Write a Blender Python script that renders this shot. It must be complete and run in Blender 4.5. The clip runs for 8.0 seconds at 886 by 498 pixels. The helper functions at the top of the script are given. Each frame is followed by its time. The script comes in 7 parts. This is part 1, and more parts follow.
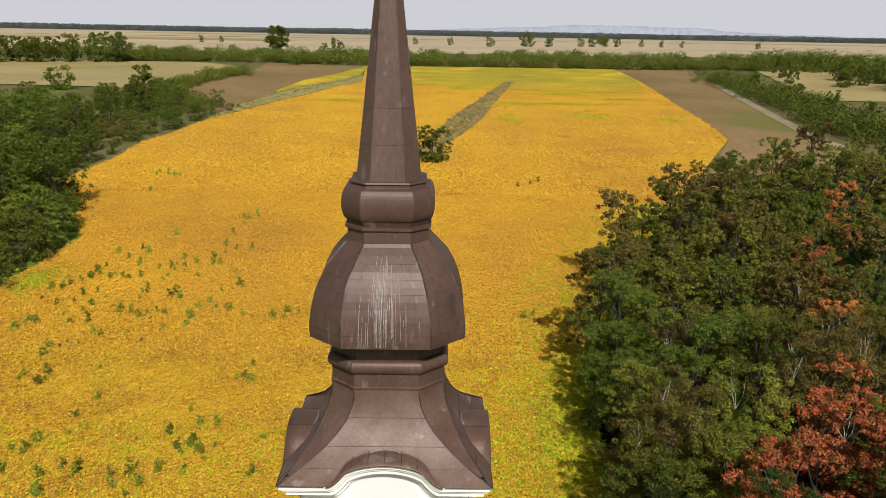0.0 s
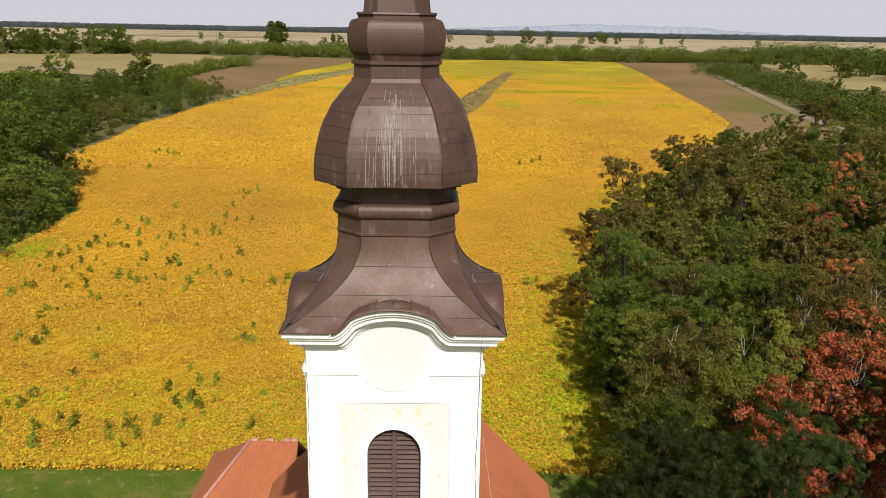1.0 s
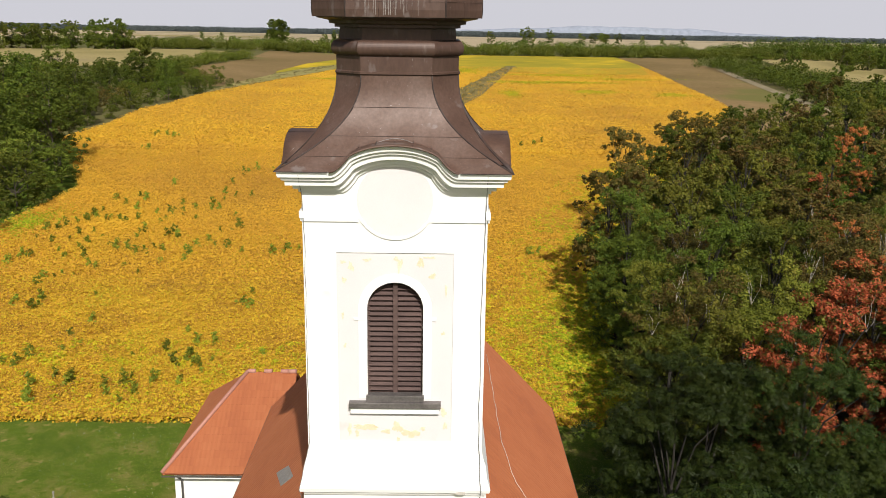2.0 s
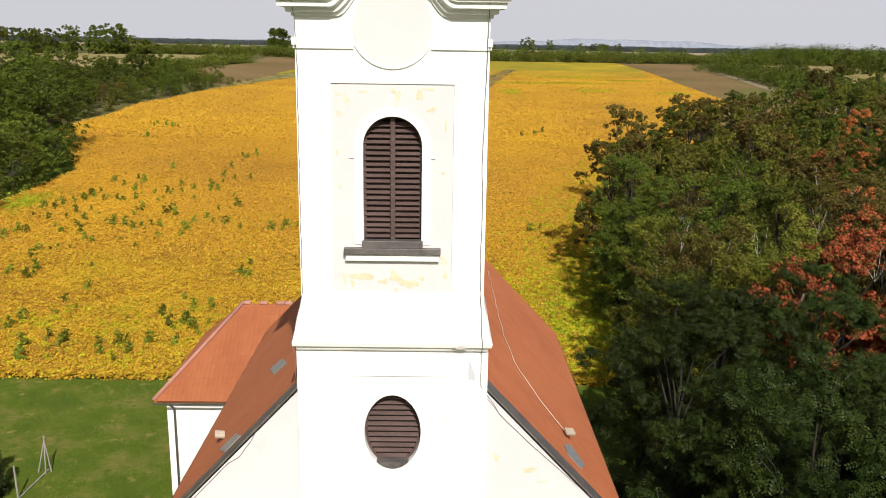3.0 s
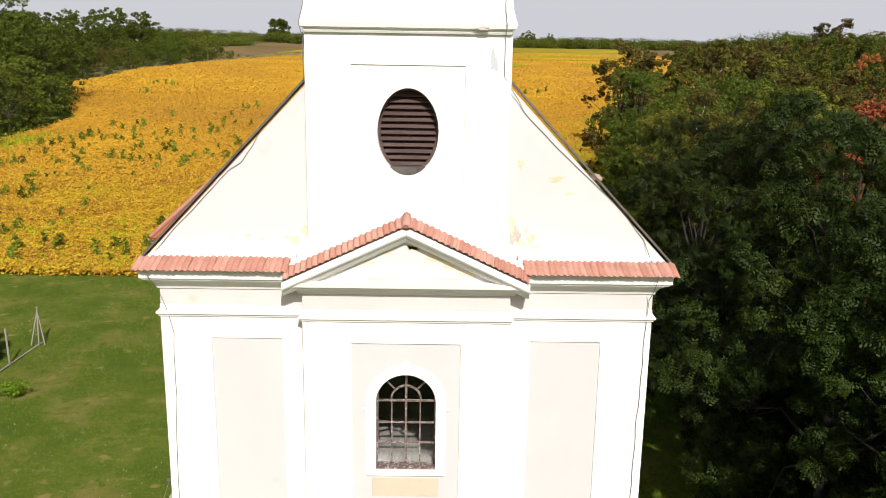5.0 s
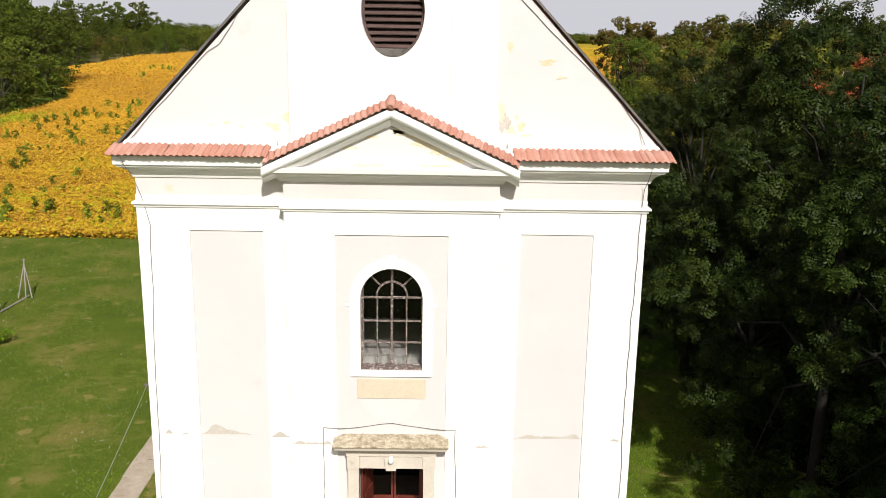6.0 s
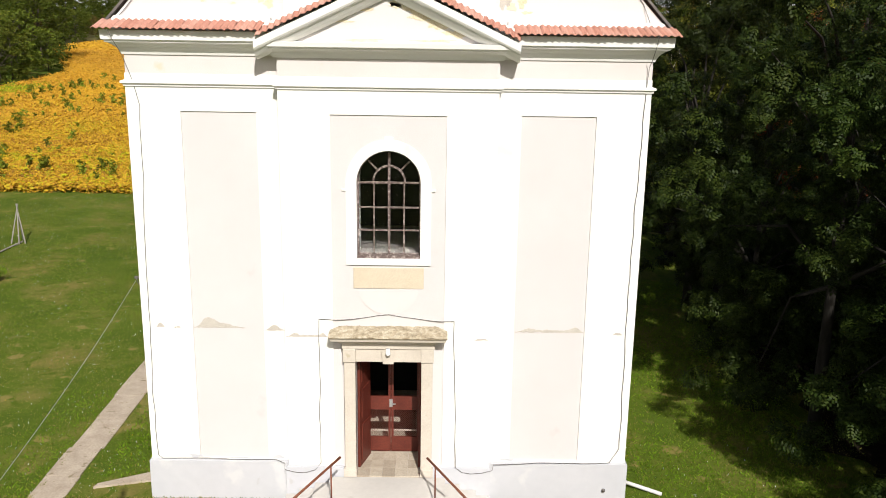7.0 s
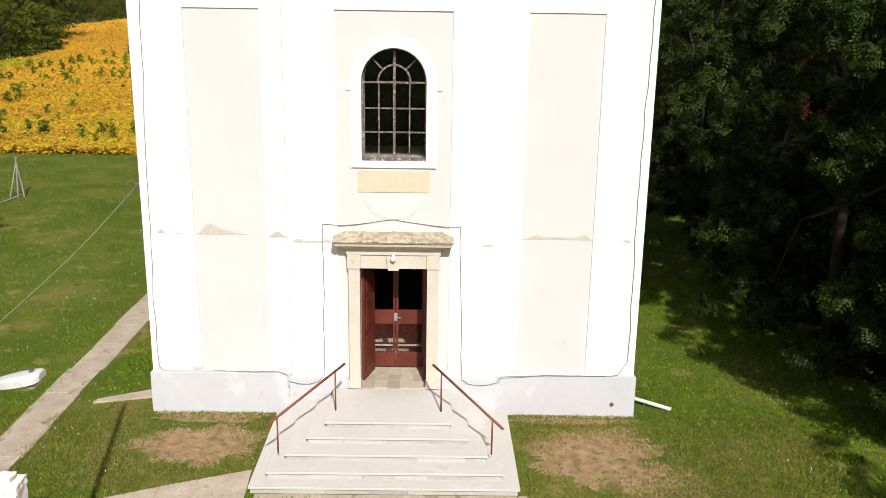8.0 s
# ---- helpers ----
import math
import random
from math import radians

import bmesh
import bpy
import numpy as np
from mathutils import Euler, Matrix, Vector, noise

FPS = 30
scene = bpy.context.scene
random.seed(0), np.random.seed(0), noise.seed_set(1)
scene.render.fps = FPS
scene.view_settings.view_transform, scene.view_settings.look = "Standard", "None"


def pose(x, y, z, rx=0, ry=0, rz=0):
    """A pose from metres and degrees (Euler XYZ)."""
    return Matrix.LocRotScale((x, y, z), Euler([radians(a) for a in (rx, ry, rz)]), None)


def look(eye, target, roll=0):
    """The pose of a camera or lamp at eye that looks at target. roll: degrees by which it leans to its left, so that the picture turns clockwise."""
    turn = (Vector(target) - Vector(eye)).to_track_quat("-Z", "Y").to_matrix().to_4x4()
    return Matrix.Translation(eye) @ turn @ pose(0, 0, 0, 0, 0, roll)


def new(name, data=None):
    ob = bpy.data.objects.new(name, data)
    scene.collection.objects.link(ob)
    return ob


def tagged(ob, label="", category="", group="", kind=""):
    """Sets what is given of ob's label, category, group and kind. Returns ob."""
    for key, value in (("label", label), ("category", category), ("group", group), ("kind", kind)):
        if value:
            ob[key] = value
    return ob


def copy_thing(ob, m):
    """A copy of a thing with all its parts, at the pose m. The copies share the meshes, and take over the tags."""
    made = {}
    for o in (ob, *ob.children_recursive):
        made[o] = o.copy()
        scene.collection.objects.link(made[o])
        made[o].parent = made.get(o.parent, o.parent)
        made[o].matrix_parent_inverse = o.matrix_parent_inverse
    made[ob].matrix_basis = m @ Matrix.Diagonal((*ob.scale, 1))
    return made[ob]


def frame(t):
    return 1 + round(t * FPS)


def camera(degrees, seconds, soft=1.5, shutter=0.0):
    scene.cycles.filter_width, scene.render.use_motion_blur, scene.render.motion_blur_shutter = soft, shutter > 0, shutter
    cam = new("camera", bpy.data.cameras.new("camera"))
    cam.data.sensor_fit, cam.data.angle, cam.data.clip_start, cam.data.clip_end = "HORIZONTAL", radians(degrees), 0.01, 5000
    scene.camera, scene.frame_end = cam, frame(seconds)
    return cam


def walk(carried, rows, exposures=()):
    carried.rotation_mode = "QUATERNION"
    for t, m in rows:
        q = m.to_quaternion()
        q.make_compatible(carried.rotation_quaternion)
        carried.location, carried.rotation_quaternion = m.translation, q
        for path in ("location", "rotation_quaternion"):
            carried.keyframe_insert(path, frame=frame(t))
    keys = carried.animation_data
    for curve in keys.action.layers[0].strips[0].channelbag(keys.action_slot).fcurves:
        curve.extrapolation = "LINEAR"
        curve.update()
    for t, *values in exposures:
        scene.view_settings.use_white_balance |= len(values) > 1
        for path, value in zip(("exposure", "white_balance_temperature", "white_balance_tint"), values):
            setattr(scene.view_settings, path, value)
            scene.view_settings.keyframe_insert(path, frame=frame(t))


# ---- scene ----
cam = camera(53.1, 8.0, soft=0.75)
PATH = [
    (0, (1.069, -17.902, 32.873), (1.088, -15.97, 32.357), 0.8),
    (0.5, (0.947, -17.863, 30.854), (0.965, -15.931, 30.337), 0.8),
    (1, (0.862, -17.852, 29.199), (0.882, -15.92, 28.683), 0.8),
    (1.5, (0.827, -17.809, 27.497), (0.846, -15.877, 26.979), 0.8),
    (3, (0.911, -17.794, 21.824), (0.928, -15.853, 21.341), 0.8),
    (3.5, (0.759, -17.927, 20.007), (0.775, -15.986, 19.528), 0.8),
    (4, (0.655, -17.899, 18.206), (0.673, -15.958, 17.726), 0.8),
    (4.5, (0.539, -17.861, 16.528), (0.556, -15.92, 16.045), 0.9),
    (6, (0.892, -17.636, 12.75), (0.91, -15.696, 12.265), 0.9),
    (6.5, (1.005, -17.611, 11.524), (1.021, -15.672, 11.034), 0.9),
    (7, (0.929, -17.669, 10.474), (0.95, -15.734, 9.972), 0.9),
    (7.5, (0.824, -17.754, 9.45), (0.843, -15.82, 8.94), 0.9),
    (8, (0.831, -17.789, 8.6), (0.852, -15.857, 8.083), 0.9),
]
walk(cam, [(t, look(eye, target, roll)) for t, eye, target, roll in PATH])

# ---- world, sun ----
SUN_EL, SUN_AZ = 41.0, 11.0          # height of the sun; degrees it stands to the right of the church's axis, in front of it
world = bpy.data.worlds.new("sky")
scene.world = world
world.use_nodes = True
wn = world.node_tree
sky = wn.nodes.new("ShaderNodeTexSky")
sky.sky_type = "NISHITA"
sky.sun_disc = False
sky.sun_elevation = radians(SUN_EL)
sky.sun_rotation = radians(180 - SUN_AZ)
sky.air_density, sky.dust_density, sky.ozone_density = 1.0, 4.0, 1.0
haze = wn.nodes.new("ShaderNodeMix")
haze.data_type = "RGBA"
haze.inputs["B"].default_value = (9.25, 9.2, 10.0, 1)
sky_way = wn.nodes.new("ShaderNodeTexCoord")
sky_up = wn.nodes.new("ShaderNodeSeparateXYZ")
thick = wn.nodes.new("ShaderNodeMapRange")          # late-summer haze: thick at the horizon, thin overhead
thick.interpolation_type = "SMOOTHSTEP"
for key, value in (("From Min", 0.05), ("From Max", 0.13), ("To Min", 0.92), ("To Max", 0.0)):
    thick.inputs[key].default_value = value
wn.links.new(sky_way.outputs["Generated"], sky_up.inputs[0])
wn.links.new(sky_up.outputs["Z"], thick.inputs["Value"])
wn.links.new(thick.outputs["Result"], haze.inputs["Factor"])
wn.links.new(sky.outputs["Color"], haze.inputs["A"])
wn.links.new(haze.outputs["Result"], wn.nodes["Background"].inputs["Color"])
wn.nodes["Background"].inputs["Strength"].default_value = 0.065
sun_data = bpy.data.lights.new("sun", "SUN")
sun_data.energy, sun_data.angle, sun_data.color = 4.9, radians(0.6), (1.0, 0.965, 0.91)
sun = new("sun", sun_data)
sun_way = Vector((math.sin(radians(SUN_AZ)) * math.cos(radians(SUN_EL)), -math.cos(radians(SUN_AZ)) * math.cos(radians(SUN_EL)), math.sin(radians(SUN_EL))))
sun.matrix_world = look(sun_way * 60, (0, 0, 0))
scene.view_settings.exposure = 0.16

# ---- materials ----


def material(name, colours, scale=4.0, rough=0.8, bump=0.2, fine=40.0, metal=0.0, stretch=(1, 1, 1), detail=6.0, spots=None, per="none", spec=0.4, vary=0.5, speck=0.35):
    """A noise-driven material. colours: (position, rgb) stops for the broad noise. fine: scale of the relief.
    spots: (rgb, scale, threshold) stains with edges of their own. per: 'island' or 'object' varies it from piece to piece."""
    m = bpy.data.materials.new(name)
    m.use_nodes = True
    nt = m.node_tree
    b = nt.nodes["Principled BSDF"]
    link = nt.links.new
    co = nt.nodes.new("ShaderNodeNewGeometry" if per != "local" else "ShaderNodeTexCoord")
    place = nt.nodes.new("ShaderNodeMapping")
    place.inputs["Scale"].default_value = stretch
    link(co.outputs["Position" if per != "local" else "Object"], place.inputs["Vector"])
    n1 = nt.nodes.new("ShaderNodeTexNoise")
    n1.inputs["Scale"].default_value, n1.inputs["Detail"].default_value, n1.inputs["Roughness"].default_value = scale, detail, 0.6
    link(place.outputs["Vector"], n1.inputs["Vector"])
    ramp = nt.nodes.new("ShaderNodeValToRGB")
    els = ramp.color_ramp.elements
    while len(els) < len(colours):
        els.new(0.5)
    for e, (p, c) in zip(els, colours):
        e.position, e.color = p, (*c, 1)
    fac = n1.outputs["Fac"]
    if per in ("island", "object"):
        if per == "island":
            rnd = nt.nodes.new("ShaderNodeNewGeometry").outputs["Random Per Island"]
        else:
            rnd = nt.nodes.new("ShaderNodeObjectInfo").outputs["Random"]
        mx = nt.nodes.new("ShaderNodeMath")
        mx.operation = "MULTIPLY_ADD"
        link(rnd, mx.inputs[0])
        mx.inputs[1].default_value = vary
        half = nt.nodes.new("ShaderNodeMath")
        half.operation = "MULTIPLY_ADD"
        link(fac, half.inputs[0])
        half.inputs[1].default_value, half.inputs[2].default_value = 0.7, 0.15 - vary / 2
        link(half.outputs[0], mx.inputs[2])
        fac = mx.outputs[0]
    link(fac, ramp.inputs["Fac"])
    colour = ramp.outputs["Color"]
    n2 = nt.nodes.new("ShaderNodeTexNoise")
    n2.inputs["Scale"].default_value, n2.inputs["Detail"].default_value = fine, 5.0
    link(place.outputs["Vector"], n2.inputs["Vector"])
    grain = nt.nodes.new("ShaderNodeMix")
    grain.data_type, grain.blend_type = "RGBA", "OVERLAY"
    grain.inputs["Factor"].default_value = speck
    link(colour, grain.inputs["A"])
    link(n2.outputs["Fac"], grain.inputs["B"])
    colour = grain.outputs["Result"]
    for rgb, sc, th in spots or ():
        n3 = nt.nodes.new("ShaderNodeTexNoise")
        n3.inputs["Scale"].default_value, n3.inputs["Detail"].default_value = sc, 8.0
        link(place.outputs["Vector"], n3.inputs["Vector"])
        step = nt.nodes.new("ShaderNodeMapRange")
        step.inputs["From Min"].default_value, step.inputs["From Max"].default_value = th, th + 0.06
        link(n3.outputs["Fac"], step.inputs["Value"])
        over = nt.nodes.new("ShaderNodeMix")
        over.data_type = "RGBA"
        link(step.outputs["Result"], over.inputs["Factor"])
        link(colour, over.inputs["A"])
        over.inputs["B"].default_value = (*rgb, 1)
        colour = over.outputs["Result"]
    link(colour, b.inputs["Base Color"])
    b.inputs["Roughness"].default_value, b.inputs["Metallic"].default_value = rough, metal
    b.inputs["Specular IOR Level"].default_value = spec
    if bump:
        bm_node = nt.nodes.new("ShaderNodeBump")
        bm_node.inputs["Strength"].default_value, bm_node.inputs["Distance"].default_value = bump, 0.02
        link(n2.outputs["Fac"], bm_node.inputs["Height"])
        link(bm_node.outputs["Normal"], b.inputs["Normal"])
    return m


def leaf_material(name, colours, scale=0.25, through_light=0.35, rough=0.55, own=0.4, vary=0.5):
    """Leaves: colour by clump and leaf, with light coming through the blade."""
    m = material(name, colours, scale=scale, rough=rough, bump=0.0, fine=3.0, per="island", spec=0.12, vary=vary)
    nt = m.node_tree
    b, out = nt.nodes["Principled BSDF"], nt.nodes["Material Output"]
    tr = nt.nodes.new("ShaderNodeBsdfTranslucent")
    src = b.inputs["Base Color"].links[0].from_socket
    who = nt.nodes.new("ShaderNodeObjectInfo")
    tone = nt.nodes.new("ShaderNodeHueSaturation")
    for key, lo, hi in (("Value", 1 - own, 1 + own), ("Hue", 0.5 - own * 0.045, 0.5 + own * 0.03)):
        rng_node = nt.nodes.new("ShaderNodeMapRange")
        rng_node.inputs["To Min"].default_value, rng_node.inputs["To Max"].default_value = lo, hi
        nt.links.new(who.outputs["Random"], rng_node.inputs["Value"])
        nt.links.new(rng_node.outputs["Result"], tone.inputs[key])
    nt.links.new(src, tone.inputs["Color"])
    src = tone.outputs["Color"]
    nt.links.new(src, b.inputs["Base Color"])
    nt.links.new(src, tr.inputs["Color"])
    mix = nt.nodes.new("ShaderNodeMixShader")
    mix.inputs["Fac"].default_value = through_light
    nt.links.new(b.outputs[0], mix.inputs[1])
    nt.links.new(tr.outputs[0], mix.inputs[2])
    nt.links.new(mix.outputs[0], out.inputs["Surface"])
    return m


M_WHITE = material("white_limewash", [(0.3, (0.70, 0.69, 0.66)), (0.7, (0.76, 0.75, 0.72))], 0.7, 0.9, 0.15, 60, spots=[((0.66, 0.64, 0.59), 1.1, 0.68)], speck=0.15)
M_CREAM = material("cream_plaster", [(0.3, (0.566, 0.538, 0.536)), (0.7, (0.598, 0.570, 0.568))], 0.8, 0.9, 0.10, 55, spots=[((0.545, 0.506, 0.505), 1.3, 0.69)], speck=0.08)
M_PLINTH = material("plinth_paint", [(0.3, (0.470, 0.475, 0.505)), (0.7, (0.505, 0.510, 0.535))], 0.8, 0.85, 0.08, 5, spots=[((0.555, 0.555, 0.565), 1.1, 0.60), ((0.445, 0.44, 0.445), 2.6, 0.69)], speck=0.06)
M_PALE = material("pale_plaster", [(0.3, (0.585, 0.556, 0.550)), (0.7, (0.620, 0.591, 0.584))], 0.8, 0.9, 0.10, 55, spots=[((0.57, 0.53, 0.505), 1.3, 0.67)], speck=0.08)
M_FRIEZE = material("cream_frieze_plaster", [(0.3, (0.585, 0.536, 0.515)), (0.7, (0.620, 0.576, 0.560))], 0.9, 0.9, 0.10, 55, spots=[((0.58, 0.52, 0.42), 1.5, 0.66)], speck=0.08)
M_BARE = material("bare_plaster", [(0.3, (0.42, 0.385, 0.34)), (0.7, (0.52, 0.485, 0.435))], 6, 0.95, 0.5, 40)
M_OCHRE = material("ochre_stain", [(0.3, (0.60, 0.50, 0.33)), (0.7, (0.68, 0.61, 0.47))], 5, 0.9, 0.2, 40)
M_PLAQUE = material("tan_plaster", [(0.3, (0.53, 0.455, 0.345)), (0.7, (0.58, 0.505, 0.39))], 2, 0.9, 0.2, 60)
M_SHEET = material("brown_sheet_metal", [(0.2, (0.048, 0.026, 0.019)), (0.5, (0.072, 0.041, 0.030)), (0.85, (0.110, 0.071, 0.056))], 1.2, 0.48, 0.12, 14, metal=0.1, vary=0.08, spec=0.32, per="object", stretch=(1, 1, 0.35), spots=[((0.19, 0.165, 0.155), 26.0, 0.70), ((0.115, 0.085, 0.074), 4.0, 0.62), ((0.045, 0.026, 0.021), 2.2, 0.66)])
# the dome's sheet metal in a lighter tone, with pale scuffs
M_SKIRT = material("lighter_scuffed_metal", [(0.25, (0.060, 0.032, 0.022)), (0.5, (0.092, 0.053, 0.038)), (0.8, (0.150, 0.104, 0.085))], 1.6, 0.50, 0.14, 16, metal=0.1, vary=0.15, spec=0.32, per="object", spots=[((0.26, 0.235, 0.22), 17.0, 0.70), ((0.15, 0.118, 0.105), 2.2, 0.64)])
M_SEAM = material("seam_metal", [(0.3, (0.03, 0.02, 0.018)), (0.7, (0.07, 0.05, 0.042))], 3, 0.5, 0.1, 20, metal=0.3)
M_STREAK = material("lime_streak", [(0.3, (0.15, 0.125, 0.115)), (0.7, (0.34, 0.315, 0.30))], 14, 0.8, 0.1, 40)
M_LEAD = material("grey_flashing", [(0.3, (0.10, 0.09, 0.085)), (0.7, (0.19, 0.17, 0.16))], 2.5, 0.5, 0.15, 20, metal=0.4)
M_TILE = material("terracotta_tile", [(0.2, (0.22, 0.060, 0.030)), (0.5, (0.30, 0.090, 0.042)), (0.8, (0.40, 0.14, 0.070))], 1.5, 0.8, 0.3, 30, per="object")
M_OLDTILE = material("faded_tile", [(0.2, (0.34, 0.150, 0.108)), (0.5, (0.40, 0.195, 0.145)), (0.8, (0.48, 0.28, 0.225))], 2.2, 0.85, 0.4, 25, per="object", vary=0.35)
M_LOUVRE = material("brown_louvre_wood", [(0.3, (0.055, 0.032, 0.028)), (0.7, (0.105, 0.065, 0.056))], 3, 0.7, 0.3, 30, stretch=(0.3, 1, 2))
M_FRAME = material("weathered_window_wood", [(0.3, (0.055, 0.036, 0.030)), (0.5, (0.13, 0.095, 0.085)), (0.68, (0.42, 0.36, 0.335))], 14, 0.75, 0.3, 50)
M_DOOR = material("oxblood_paint", [(0.3, (0.082, 0.015, 0.009)), (0.7, (0.135, 0.028, 0.017))], 3, 0.5, 0.2, 30)
M_RAIL = material("rust_brown_paint", [(0.3, (0.12, 0.035, 0.018)), (0.7, (0.20, 0.068, 0.035))], 8, 0.55, 0.2, 60)
M_STONE = material("portal_stone", [(0.3, (0.48, 0.430, 0.365)), (0.7, (0.56, 0.508, 0.440))], 2.5, 0.9, 0.2, 35, spots=[((0.44, 0.385, 0.29), 3, 0.66)], speck=0.15)
M_FLOOR = material("worn_floor_tile", [(0.3, (0.34, 0.285, 0.22)), (0.7, (0.46, 0.40, 0.32))], 5, 0.8, 0.2, 30, per="object")
M_LICHEN = material("lichen_stone", [(0.3, (0.21, 0.165, 0.105)), (0.5, (0.37, 0.315, 0.225)), (0.7, (0.53, 0.475, 0.37))], 9, 0.95, 0.9, 30)
M_STEP = material("pale_step_stone", [(0.3, (0.480, 0.455, 0.425)), (0.7, (0.512, 0.488, 0.458))], 0.9, 0.85, 0.08, 9, spots=[((0.45, 0.422, 0.385), 2.0, 0.67), ((0.53, 0.512, 0.490), 0.8, 0.62)], speck=0.08)
M_RISER = material("grey_riser_stone", [(0.3, (0.35, 0.335, 0.320)), (0.7, (0.46, 0.440, 0.420))], 4, 0.9, 0.15, 12, per="object", speck=0.12)
M_CONCRETE = material("worn_concrete", [(0.3, (0.33, 0.268, 0.205)), (0.7, (0.46, 0.385, 0.305))], 2.2, 0.95, 0.5, 25, spots=[((0.23, 0.185, 0.115), 3.2, 0.62)])
M_LOFT = material("worn_grey_boards", [(0.3, (0.16, 0.145, 0.13)), (0.7, (0.26, 0.24, 0.22))], 3, 0.85, 0.2, 20, stretch=(4, 0.5, 1))
# near-black colour stands for the lack of light indoors
M_DARK = material("unlit_room_black", [(0.3, (0.008, 0.0085, 0.009)), (0.7, (0.015, 0.0155, 0.017))], 2, 0.9, 0.1, 20)
M_CABLE = material("grey_cable", [(0.3, (0.10, 0.095, 0.09)), (0.7, (0.20, 0.19, 0.185))], 9, 0.6, 0.0, 40)
M_STEEL = material("grey_steel", [(0.3, (0.35, 0.35, 0.36)), (0.7, (0.5, 0.5, 0.5))], 5, 0.45, 0.1, 40, metal=0.6)
M_PVC = material("grey_plastic", [(0.3, (0.50, 0.50, 0.50)), (0.7, (0.62, 0.61, 0.60))], 4, 0.5, 0.05, 40)
M_LAMPWHITE = material("white_enamel", [(0.3, (0.70, 0.72, 0.75)), (0.7, (0.80, 0.81, 0.83))], 3, 0.35, 0.05, 40)
M_BARK = material("grey_bark", [(0.3, (0.030, 0.024, 0.018)), (0.7, (0.075, 0.060, 0.045))], 6, 0.95, 0.7, 25, stretch=(1, 1, 0.3))
# bark colour lowered to carry the shade inside the grove
M_NEARBARK = material("shade_dark_bark", [(0.3, (0.012, 0.010, 0.008)), (0.7, (0.030, 0.025, 0.019))], 6, 0.95, 0.7, 25, stretch=(1, 1, 0.3))
M_DEADWOOD = material("pale_deadwood", [(0.3, (0.30, 0.26, 0.21)), (0.7, (0.46, 0.42, 0.36))], 6, 0.95, 0.3, 25)
M_POST = material("weathered_post", [(0.3, (0.20, 0.18, 0.155)), (0.7, (0.32, 0.295, 0.26))], 6, 0.9, 0.4, 25, stretch=(1, 1, 0.2))
M_LAWN = material("lawn", [(0.25, (0.048, 0.082, 0.008)), (0.5, (0.080, 0.115, 0.012)), (0.68, (0.170, 0.145, 0.040))], 0.4, 0.95, 0.9, 14, spots=[((0.072, 0.106, 0.009), 2.3, 0.57), ((0.195, 0.165, 0.050), 1.2, 0.62), ((0.24, 0.18, 0.085), 0.33, 0.68)], spec=0.1)
M_DRY = material("dry_turf", [(0.32, (0.190, 0.118, 0.058)), (0.5, (0.270, 0.180, 0.100)), (0.7, (0.36, 0.255, 0.155))], 5.0, 0.95, 0.6, 34, spots=[((0.11, 0.125, 0.022), 4.2, 0.60), ((0.155, 0.125, 0.040), 1.3, 0.60)], spec=0.1)
# brown litter spots on a near-black ground that paints the trees' shade
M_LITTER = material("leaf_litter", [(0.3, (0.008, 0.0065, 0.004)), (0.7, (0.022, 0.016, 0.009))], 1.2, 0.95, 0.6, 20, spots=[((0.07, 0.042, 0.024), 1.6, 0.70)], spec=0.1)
M_SOIL = material("crop_floor", [(0.3, (0.34, 0.195, 0.024)), (0.45, (0.41, 0.240, 0.024)), (0.6, (0.47, 0.290, 0.022)), (0.75, (0.38, 0.30, 0.022))], 0.05, 0.95, 0.8, 2.2, spots=[((0.29, 0.26, 0.016), 0.014, 0.625), ((0.27, 0.16, 0.020), 0.12, 0.64)], spec=0.1)
M_FALLOW = material("brown_fallow", [(0.3, (0.140, 0.098, 0.038)), (0.5, (0.182, 0.124, 0.052)), (0.7, (0.225, 0.150, 0.070))], 0.02, 0.95, 0.5, 0.8, spec=0.1, spots=[((0.135, 0.122, 0.036), 0.015, 0.56)])
M_STUBBLE = material("pale_stubble", [(0.3, (0.31, 0.25, 0.155)), (0.7, (0.41, 0.33, 0.215))], 0.006, 0.95, 0.2, 0.3, stretch=(0.3, 1, 1), spots=[((0.20, 0.19, 0.085), 0.003, 0.58)], spec=0.1)
M_EARTH = material("pale_earth", [(0.3, (0.20, 0.165, 0.10)), (0.7, (0.29, 0.235, 0.15))], 0.1, 0.95, 0.4, 1.5, spec=0.1)
M_UNRIPE = material("unripe_crop", [(0.3, (0.23, 0.195, 0.020)), (0.5, (0.30, 0.240, 0.020)), (0.65, (0.39, 0.280, 0.020))], 0.06, 0.95, 0.6, 1.2, spec=0.1, spots=[((0.47, 0.325, 0.02), 0.03, 0.57), ((0.22, 0.25, 0.016), 0.05, 0.62)])
M_MEADOW = material("meadow", [(0.3, (0.225, 0.188, 0.070)), (0.7, (0.315, 0.248, 0.112))], 0.025, 0.95, 0.4, 0.8, spec=0.1, spots=[((0.25, 0.20, 0.10), 0.012, 0.60)])
# farmland colours greyed to paint in distant haze
M_PLAIN = material("haze_grey_farmland", [(0.3, (0.070, 0.082, 0.072)), (0.5, (0.11, 0.115, 0.095)), (0.7, (0.17, 0.16, 0.125))], 0.003, 0.95, 0.2, 0.05, stretch=(0.2, 1, 1), spec=0.1)
